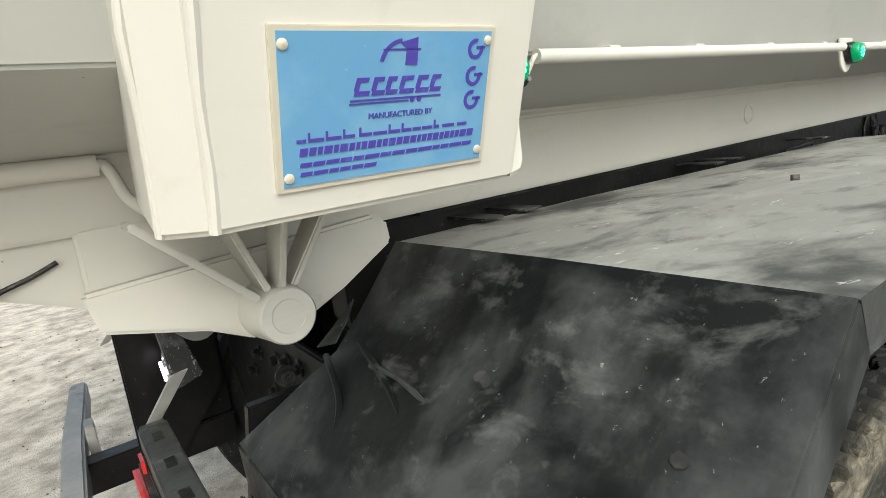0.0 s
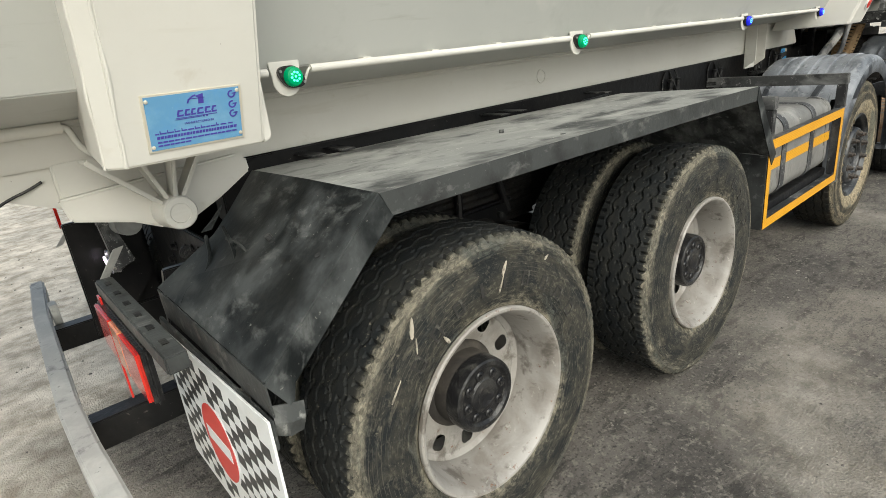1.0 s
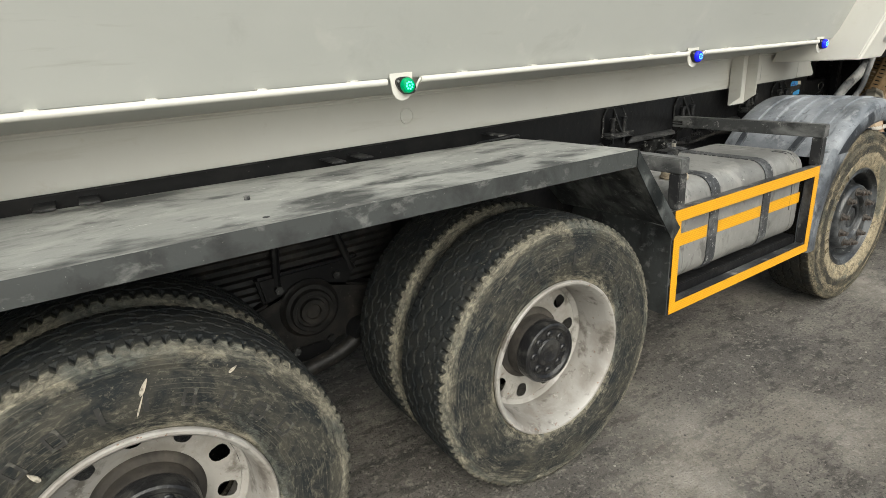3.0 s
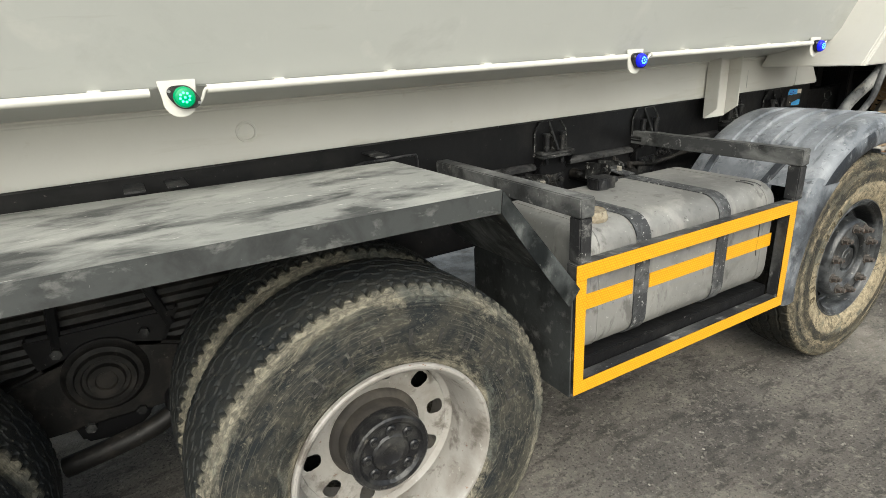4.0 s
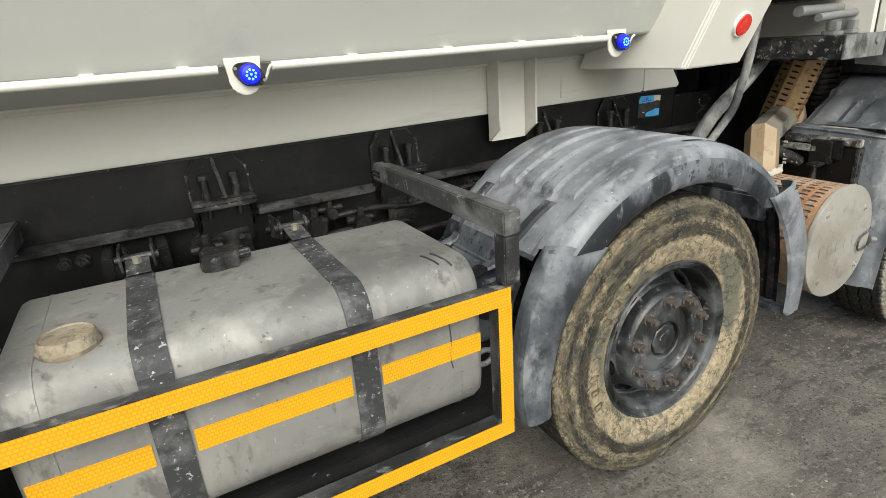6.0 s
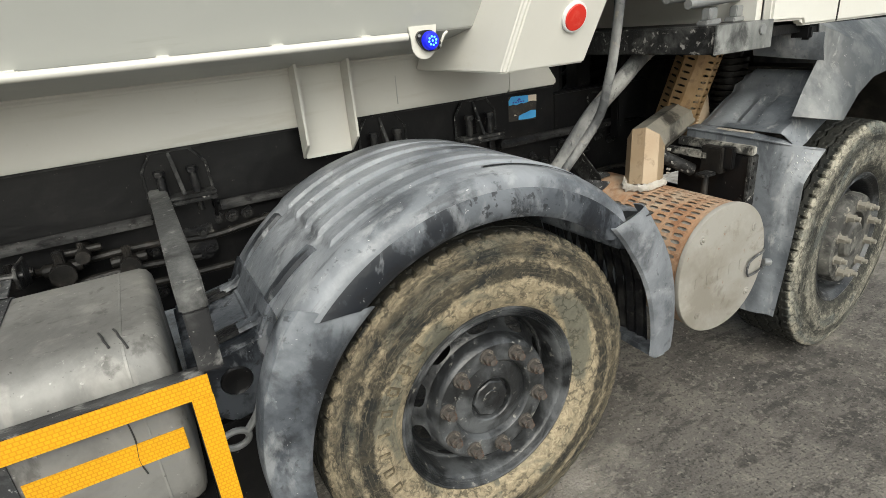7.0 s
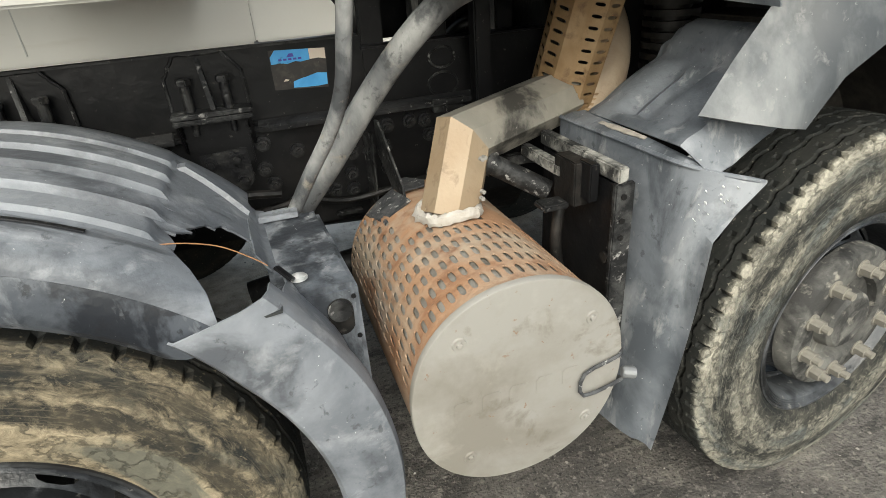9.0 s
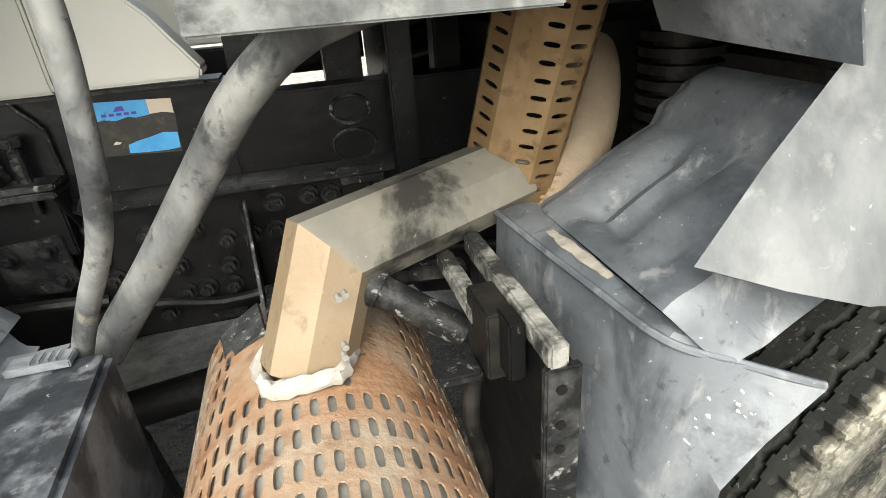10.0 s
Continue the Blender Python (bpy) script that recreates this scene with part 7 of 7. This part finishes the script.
sheet(bm, [ledge, [tuple(0.5 * (q + w) + (0.004 if k == 2 else 0) for k, (q, w) in enumerate(zip(a, b))) for a, b in zip(ledge, foot)], foot], 0.005)
part("flap_shelf", bm, FRONTPLASTIC, fguard, smooth=True)
bm = bm_new()
tube(bm, ledge + [(7.520, 0.076, 0.985), (7.550, 0.060, 0.977)], 0.0055, 8)
part("flap_rim", bm, FRONTPLASTIC, fguard, "worn pale rim", smooth=True)
bm = bm_new()
rows = []
for k in range(13):
    u = k / 12
    z = 0.985 - 0.645 * u
    c = math.sqrt(max(0.553 ** 2 - (z - FZ) ** 2, 0.0))
    drop = 0.10 * u ** 1.6
    ym = 0.055 - 0.02 * u
    xd = 7.408 - drop
    xi = max(FX - c - (0.012 if k == 12 else 0), xd + 0.04)
    pts = [(xi, ym + 0.010, -0.010), (xi - 0.012, ym, -0.009), (xd + 0.72 * (xi - xd), ym + 0.022, 0.0), (xd + 0.5 * (xi - xd), ym + 0.042, 0.009), (xd + 0.25 * (xi - xd), ym + 0.052, 0.020), (xd, 0.143 - 0.03 * u, 0.031), (7.382 - drop, 0.25, 0.042), (7.360 - drop, 0.37, 0.051), (7.340 - drop, 0.51, 0.059)]
    rows.append([(x, y, z + dz * (1 - u)) for x, y, dz in pts])
sheet(bm, rows, 0.004)
part("front_flap", bm, FRONTPLASTIC, fguard, "light grey plastic wheel flap with a pointed corner", smooth=True)
for q in range(5):
    a = 121.5 + 1.5 * q
    bm = bm_new()
    tube(bm, [crown_point(a, 0.150), crown_point(a, 0.128), crown_point(a, 0.110)], 0.0035, 6)
    part("cheek_rib", bm, FRONTPLASTIC, fguard, smooth=True)
# pale paint chips along the top pad and near the flap's corner
rg = random.Random(9)
bm = bm_new()
spots = [(Vector(crown_point(rg.uniform(106.2, 107.8), rg.uniform(0.17, 0.45))), Vector((-0.28, 0, 0.96)), rg.uniform(0.0012, 0.003)) for k in range(22)]
spots += [(Vector((7.408 + 0.09 * v, 0.096 - 0.26 * 0.09 * v, 0.985 - rg.uniform(0.005, 0.09))), Vector((-0.35, -0.93, 0.1)), rg.uniform(0.001, 0.0026)) for v in [rg.random() for k in range(16)]]
for c, nrm, r_ in spots:
    u = nrm.cross(Vector((0, 1, 0.3))).normalized()
    w = nrm.cross(u)
    ring = [bm.verts.new(c + nrm * 0.002 + r_ * rg.uniform(0.6, 1.2) * math.cos(q * 1.047) * u + 1.9 * r_ * rg.uniform(0.6, 1.2) * math.sin(q * 1.047) * w) for q in range(6)]
    top = bm.verts.new(c + nrm * 0.0045)
    for q in range(6):
        bm.faces.new((ring[q], ring[(q + 1) % 6], top))
tagged(part("paint_chip", bm, CHIPWHITE, fguard, "white paint chips"), kind="stuff")
# a thin drift of sand on the ledge
bm = bm_new()
drift = []
for k in range(15):
    y = 0.25 + 0.15 * k / 14
    w_ = 0.006 * math.sin(math.pi * k / 14) + rg.uniform(0.0, 0.004)
    x = 7.393 - 0.10 * (y - 0.2) + 0.012
    z = 1.0435 + 0.028 * (y - 0.2)
    drift.append([(x - w_ - 0.004, y, z - 0.001), (x, y, z + 0.001), (x + w_, y, z + 0.002)])
sheet(bm, drift, 0.002)
part("ledge_dust", bm, DUSTSAND, fguard, "pale sand on the ledge", smooth=True)
bm = bm_new()
box(bm, 7.285, 7.318, 0.18, 0.50, 0.42, 0.985)
batt = part("battery_bracket", bm, BLACK, truck, "black steel bracket with a muddy top", bevel=0.006)
bm = bm_new()
box(bm, 7.279, 7.305, 0.170, 0.505, 0.9855, 1.020)
part("bracket_top", bm, DUSTBLACK, batt, bevel=0.004)
bm = bm_new()
box(bm, 7.255, 7.278, 0.235, 0.285, 0.925, 1.012)
part("bracket_tab", bm, BLACK, batt, bevel=0.003)
bm = bm_new()
box(bm, 7.236, 7.262, 0.33, 0.53, 0.955, 0.985)
part("bracket_top", bm, DUSTBLACK, batt, bevel=0.004)
bm = bm_new()
box(bm, 7.276, 7.324, 0.172, 0.186, 0.42, 0.9845)
part("bracket_post", bm, CHIPPED, batt, bevel=0.003)
for z in (0.955, 0.90, 0.86):
    bm = bm_new()
    rod(bm, (7.296, 0.1722, z), (7.296, 0.169, z), 0.007, 10)
    part("bracket_hole", bm, GREASE, batt)
bm = bm_new()
prism(bm, [(7.10, 0.60, 0.90), (7.28, 0.50, 0.94), (7.28, 0.50, 0.965), (7.10, 0.60, 0.93)], (0, 0.03, 0))
part("bracket_strut", bm, CHIPPED, batt, bevel=0.003)
bm = bm_new()
box(bm, 7.238, 7.2785, 0.27, 0.36, 0.905, 1.008)
part("bracket_block", bm, GREASE, batt, bevel=0.003)
bm = bm_new()
rod(bm, (7.10, 0.47, 0.985), (7.245, 0.40, 0.90), 0.026, 18)
rod(bm, (7.112, 0.464, 0.978), (7.128, 0.456, 0.969), 0.031, 18)
part("bracket_cylinder", bm, CHIPPED, batt, smooth=True)
bm = bm_new()
tube(bm, [(7.24, 0.33, 0.90), (7.225, 0.32, 0.80), (7.245, 0.33, 0.68), (7.25, 0.35, 0.5)], 0.014, 10)
part("bracket_hose", bm, GREASE, batt, smooth=True)
bm = bm_new()
box(bm, 7.17, 7.235, 0.28, 0.33, 0.90, 0.915)
part("bracket_lug", bm, CHIPPED, batt, bevel=0.004)
for z in (0.62, 0.66, 0.80):
    bm = bm_new()
    rod(bm, (7.286, 0.205, z), (7.279, 0.205, z), 0.014, 14)
    part("bracket_hole", bm, GREASE, batt)

# -- cab: side, wheel arch and under-edge
bm = bm_new()
prism(bm, [(7.27, 0.16, 1.452), (7.455, 0.16, 1.447), (7.465, 0.16, 1.428), (9.3, 0.16, 1.42), (9.3, 0.16, 2.7), (7.27, 0.16, 2.7)], (0, 0.04, 0))
cab = part("cab_side", bm, CREAM, truck, "cream painted cab side", bevel=0.008)
bm = bm_new()
box(bm, 7.24, 7.27, 0.20, 2.3, 1.43, 2.7)
part("cab_back", bm, CREAM, truck)
for nm, b_ in (("cab_roof", (7.24, 9.3, 0.16, 2.34, 2.701, 2.74)), ("cab_front", (9.301, 9.34, 0.16, 2.34, 1.36, 2.70)), ("cab_far_side", (7.271, 9.3, 2.301, 2.34, 1.42, 2.70))):
    bm = bm_new()
    box(bm, *b_)
    part(nm, bm, CREAM, truck, bevel=0.01)
bm = bm_new()
box(bm, 7.33, 9.3, 0.20, 2.3, 1.402, 1.435)
part("cab_floor", bm, BLACK, truck)
bm = bm_new()
box(bm, 7.665, 7.670, 0.1565, 0.161, 1.43, 2.4)
part("panel_seam", bm, GREASE, cab)
bm = bm_new()
gear = []
for k in range(48):
    a = 2 * math.pi * k / 48
    r_ = 0.040 if (k // 2) % 2 else 0.032
    gear.append((7.82 + r_ * math.cos(a), 0.1592, 1.55 + r_ * math.sin(a)))
prism(bm, gear, (0, 0.001, 0))
part("cab_emblem", bm, STICKER, cab, "faded blue emblem on the cab")
for k in range(3):
    bm = bm_new()
    box(bm, 7.88 + 0.05 * k, 7.91 + 0.05 * k, 0.1585, 0.1597, 1.52, 1.58)
    part("emblem_bar", bm, STICKER, cab)
bm = bm_new()
inner = [(7.595, 0.037, 1.084), (7.655, 0.03, 1.175), (7.74, 0.03, 1.226), (7.86, 0.03, 1.243), (8.0, 0.03, 1.237), (8.14, 0.03, 1.205), (8.32, 0.03, 1.08), (8.45, 0.03, 0.86), (8.5, 0.03, 0.6)]
outer_ = [(7.415, 0.125, 1.118), (7.50, 0.145, 1.21), (7.585, 0.155, 1.305), (7.56, 0.158, 1.428), (7.95, 0.156, 1.42), (8.25, 0.156, 1.415), (8.62, 0.156, 1.38), (8.72, 0.156, 0.9), (8.75, 0.156, 0.6)]
rows = []
for a, b in zip(inner, outer_):
    a, b = Vector(a), Vector(b)
    rows.append([a + Vector((0.01, 0.05, 0.0)), a, a.lerp(b, 0.3) + Vector((0, -0.028, 0)), a.lerp(b, 0.65) + Vector((0, -0.025, 0)), b])
sheet(bm, rows, 0.006)
part("wheel_arch", bm, FLARE, truck, "grey plastic cab wheel arch", smooth=True)
bm = bm_new()
box(bm, 7.52, 7.60, 0.165, 0.24, 1.375, 1.427)
part("arch_end", bm, BLACK, truck, bevel=0.008)
bm = bm_new()
sheet(bm, [[(7.555, 0.130, 1.40), (7.53, 0.20, 1.398), (7.515, 0.28, 1.394), (7.506, 0.352, 1.388)], [(7.556, 0.128, 1.350), (7.532, 0.20, 1.352), (7.516, 0.28, 1.354), (7.506, 0.368, 1.356)], [(7.575, 0.128, 1.300), (7.562, 0.20, 1.306), (7.545, 0.28, 1.313), (7.526, 0.373, 1.322)]], 0.004)
part("cab_skirt", bm, FRONTPLASTIC, truck, "grey plastic skirt under the cab", smooth=True)
bm = bm_new()
rod(bm, (7.74, 0.62, 1.0), (7.74, 0.62, 1.35), 0.05, 12)
damper = part("cab_damper", bm, GREASE, truck, smooth=True)
for k in range(9):
    bm = bm_new()
    z = 1.05 + 0.028 * k
    rod(bm, (7.74, 0.62, z), (7.74, 0.62, z + 0.016), 0.075, 18)
    part("coil", bm, GREASE, damper, smooth=True)
bm = bm_new()
box(bm, 7.50, 9.0, 0.75, 1.75, 0.75, 1.33)
part("engine", bm, GREASE, truck, bevel=0.03)
bm = bm_new()
prism(bm, [(8.62, 0.12, 0.62), (8.95, 0.12, 0.62), (8.95, 0.12, 1.0), (8.74, 0.12, 1.0)], (0, 0.2, 0))
part("front_bumper", bm, PLASTIC, truck, bevel=0.02)

SEAT = Vector((0.0, 0.0, 0.0))
# -- rear: splash board, tail lamp, underrun bar, frame ends
BX = 1.385
bm = bm_new()
prism(bm, [(BX, -0.035, 0.880), (BX, 0.70, 0.845), (BX, 0.76, 0.80), (BX, 0.76, 0.38), (BX, -0.035, 0.34)], (0.006, 0, 0))
board = part("splash_board", bm, WHITESHEET, truck, "chequered splash board with a no-entry roundel", bevel=0.002)
bm = bm_new()
for i in range(14):
    for j in range(13):
        if (i + j) % 2:
            continue
        y0, z0 = -0.005 + 0.052 * i, 0.40 + 0.036 * j
        if y0 + 0.055 > 0.74 or z0 + 0.034 > 0.865 - 0.05 * y0:
            continue
        if (y0 + 0.026 - 0.40) ** 2 + (z0 + 0.018 - 0.60) ** 2 < 0.135 ** 2:
            continue
        prism(bm, [(BX - 0.0008, y0, z0), (BX - 0.0008, y0 + 0.052, z0), (BX - 0.0008, y0 + 0.052, z0 + 0.036), (BX - 0.0008, y0, z0 + 0.036)], (0.0006, 0, 0))
part("check_pattern", bm, CHECK, board)
for r_, mat_, dx in ((0.128, WHITESHEET, 0.0018), (0.118, SIGNRED, 0.0026)):
    bm = bm_new()
    rod(bm, (BX - 0.0002, 0.40, 0.60), (BX - dx, 0.40, 0.60), r_, 40)
    part("roundel", bm, mat_, board)
bm = bm_new()
box(bm, BX - 0.0036, BX - 0.0027, 0.40 - 0.088, 0.40 + 0.088, 0.578, 0.622)
part("roundel_bar", bm, WHITESHEET, board)
bm = bm_new()
box(bm, BX + 0.006, BX + 0.016, -0.03, 0.76, 0.80, 0.875)
part("board_batten", bm, LIP, board, bevel=0.003)

bm = bm_new()
box(bm, 1.278, 1.328, 0.20, 0.935, 0.945, 0.990)
lampbar = part("tail_lamp", bm, LIP, truck, "red and amber tail lamp on a punched steel channel", bevel=0.004)
for k in range(6):
    y = 0.27 + 0.115 * k
    bm = bm_new()
    box(bm, 1.295, 1.311, y, y + 0.034, 0.9885, 0.9915)
    part("punched_slot", bm, GREASE, lampbar)
bm = bm_new()
box(bm, 1.266, 1.290, 0.40, 0.92, 0.775, 0.942)
part("lamp_housing", bm, HUBBLACK, lampbar, bevel=0.01)
for y0, y1, mat_ in ((0.72, 0.91, TAILRED), (0.60, 0.719, TAILAMBER), (0.41, 0.599, TAILRED)):
    bm = bm_new()
    box(bm, 1.254, 1.2655, y0, y1, 0.785, 0.932)
    part("lamp_lens", bm, mat_, lampbar, bevel=0.006)
bm = bm_new()
box(bm, 1.268, 1.274, 0.86, 0.90, 0.60, 0.955)
part("red_strip", bm, TAILRED, lampbar)
for a, b, w_ in (((1.301, 0.95, 0.968), (1.360, 0.87, 1.09), 0.032), ((1.295, 1.94, 0.90), (1.380, 1.95, 1.0), 0.030)):
    bm = bm_new()
    prism(bm, [(a[0] - w_ / 2, a[1], a[2]), (a[0] + w_ / 2, a[1], a[2] + 0.006), (b[0] + w_ / 2, b[1], b[2]), (b[0] - w_ / 2, b[1], b[2] - 0.004)], (0, 0.006, 0))
    part("frame_stay", bm, BARSTEEL, truck, "pale grey flat steel stay", bevel=0.002)
bm = bm_new()
prism(bm, [(1.262, 0.84, 1.372), (1.262, 0.84, 1.238), (1.05, 0.84, 1.322), (1.05, 0.84, 1.372)], (0, 0.82, 0))
part("rear_beam", bm, CREAM, truck, "cream cross beam under the body's tail", bevel=0.006)
bm = bm_new()
tube(bm, [(1.226, 0.832, 1.327), (1.19, 0.828, 1.312), (1.13, 0.82, 1.292), (1.02, 0.80, 1.24), (0.92, 0.84, 1.21)], 0.004, 8)
part("cable", bm, HUBBLACK, truck, "black cable hanging behind the hinge", smooth=True)
bm = bm_new()
prism(bm, [(1.312, 1.75, 1.03), (1.60, 1.75, 1.03), (1.60, 1.75, 0.72), (1.42, 1.75, 0.50), (1.312, 1.75, 0.50)], (0, 0.03, 0))
part("rear_hanger", bm, BLACK, truck, bevel=0.005)
bm = bm_new()
prism(bm, [(1.62, 0.78, 0.66), (1.62, 1.56, 0.66), (1.62, 1.66, 0.80), (1.62, 1.66, 0.98), (1.62, 1.30, 1.03), (1.62, 0.80, 1.02)], (0.02, 0, 0))
cross = part("rear_cross_plate", bm, BLACK, truck, "black bolted cross plate", bevel=0.006)
for y, z in ((1.30, 0.93), (1.16, 0.945), (1.08, 0.96), (1.0, 0.965), (1.38, 0.86), (1.22, 0.84), (0.92, 0.955)):
    bm = bm_new()
    rod(bm, (1.62, y, z), (1.614, y, z), 0.022, 14)
    rod(bm, (1.614, y, z), (1.598, y, z), 0.014, 6)
    part("plate_bolt", bm, HUBBLACK, cross, bevel=0.002)
bm = bm_new()
rod(bm, (1.46, 1.18, 1.09), (1.46, 1.62, 1.03), 0.045, 18)
part("tow_jaw", bm, STEELGREY, truck, smooth=True)
bm = bm_new()
prism(bm, [(1.38, 1.30, 1.10), (1.42, 1.30, 1.10), (1.47, 1.30, 0.92), (1.40, 1.30, 0.90)], (0, 0.05, 0))
part("lamp_bracket", bm, STRAP, truck, bevel=0.004)
bm = bm_new()
path = [(1.140, -0.04), (1.122, 0.30), (1.110, 0.66), (1.107, 0.96), (1.146, 1.96), (1.178, 2.36), (1.190, 2.54)]
rows = []
for x, y in path:
    rows.append([(x - 0.034, y, 0.53), (x - 0.034, y, 0.62), (x + 0.030, y, 0.62), (x + 0.030, y, 0.53), (x - 0.034, y, 0.53)])
g_ = [[bm.verts.new(p) for p in r_[:4]] for r_ in rows]
for a, b in zip(g_, g_[1:]):
    for k in range(4):
        bm.faces.new((a[k], a[(k + 1) % 4], b[(k + 1) % 4], b[k]))
bm.faces.new(g_[0])
bm.faces.new(g_[-1][::-1])
under = part("underrun_bar", bm, BARSTEEL, truck, "worn grey steel rear underrun bar on black arms", bevel=0.008)
for y in (0.84, 1.79):
    bm = bm_new()
    box(bm, 1.138, 1.62, y, y + 0.075, 0.475, 0.580)
    part("underrun_arm", bm, BLACK, under, "black square arm", bevel=0.005)
    bm = bm_new()
    prism(bm, [(1.40, y + 0.02, 0.58), (1.62, y + 0.02, 0.58), (1.62, y + 0.02, 0.98), (1.46, y + 0.02, 0.98)], (0, 0.03, 0))
    part("arm_hanger", bm, BLACK, under, bevel=0.004)
bm = bm_new()
box(bm, 1.182, 1.212, 1.90, 1.98, 0.545, 0.66)
part("bar_lug", bm, BARSTEEL, under, bevel=0.004)
bm = bm_new()
lathe(bm, [(0.0, 0.055), (0.03, 0.06), (0.05, 0.045), (0.06, 0.0005)], 24)
wl_ = part("work_lamp", placed(bm, pose(1.425, 1.65, 0.85, 0, 0, -90)), CHROME, truck, "lit round white work lamp", smooth=True)
for k in range(5):
    bm = bm_new()
    rod(bm, (1.42, 1.625 + 0.012 * k, 0.83 + 0.008 * k), (1.412, 1.625 + 0.012 * k, 0.83 + 0.008 * k), 0.010, 10)
    part("led", bm, LEDWHITE, wl_)
bm = bm_new()
box(bm, 1.375, 1.39, 2.62, 2.70, 0.85, 1.02)
part("far_tail_lamp", bm, TAILRED, truck)

# dark liner inside the front arch
SEAT = Vector((-0.030, -0.013, 0.046))
bm = arc_sheet([(0.06, 0.71), (0.30, 0.72), (0.62, 0.72), (0.64, 0.60)], -2, 96, 24, 0.004, (FX, 0, FZ))
part("arch_liner", bm, DRUM, truck, "black wheel-arch liner", smooth=True)
bm = bm_new()
box(bm, 7.95, 8.75, 0.645, 0.66, 0.5, 1.30)
part("inner_wing", bm, DRUM, truck)
bm = bm_new()
sheet(bm, [[(8.33, 0.135, 0.762), (8.46, 0.128, 0.755), (8.62, 0.135, 0.745), (8.80, 0.15, 0.74)], [(8.45, 0.13, 0.60), (8.53, 0.122, 0.59), (8.66, 0.13, 0.58), (8.82, 0.15, 0.57)], [(8.585, 0.13, 0.440), (8.62, 0.124, 0.42), (8.70, 0.13, 0.41), (8.84, 0.15, 0.40)]], 0.005)
part("step_skirt", bm, FRONTPLASTIC, truck, "grey plastic skirt behind the front wheel", smooth=True)

# loose stones on the yard
rg = random.Random(21)
bm = bm_new()
verts, faces = [], []
for k in range(9000):
    u = rg.random()
    x = rg.uniform(-0.5, 10.0)
    y = rg.uniform(-2.2, 0.4) if u < 0.62 else rg.uniform(0.4, 7.0)
    r_ = rg.choice((0.002, 0.003, 0.003, 0.004, 0.005, 0.008)) * (1.6 if y > 2.5 else 1.0)
    a = rg.uniform(0, 6.3)
    b0 = len(verts)
    for q in range(5):
        t_ = a + q * 1.2566
        verts.append((x + r_ * rg.uniform(0.7, 1.3) * math.cos(t_), y + r_ * rg.uniform(0.7, 1.3) * math.sin(t_), -0.002))
    verts.append((x, y, r_ * rg.uniform(0.6, 1.0)))
    for q in range(5):
        faces.append((b0 + q, b0 + (q + 1) % 5, b0 + 5))
bm.free()
me = bpy.data.meshes.new("gravel")
me.from_pydata(verts, [], faces)


def stone_material():
    m = surf("loose_stone", (0.16, 0.15, 0.135), rough=0.9, bump=0.2, grain=200)
    n, l = m.node_tree.nodes, m.node_tree.links
    geo = n.new("ShaderNodeNewGeometry")
    rp = n.new("ShaderNodeValToRGB")
    els = rp.color_ramp.elements
    els[0].color, els[1].color = (0.06, 0.055, 0.05, 1), (0.30, 0.28, 0.24, 1)
    e = els.new(0.75)
    e.color = (0.2, 0.185, 0.16, 1)
    l.new(geo.outputs["Random Per Island"], rp.inputs["Fac"])
    l.new(rp.outputs["Color"], n["Principled BSDF"].inputs["Base Color"])
    return m


me.materials.append(stone_material())
tagged(new("gravel", me), "small loose stones scattered over the yard", "gravel", kind="stuff")
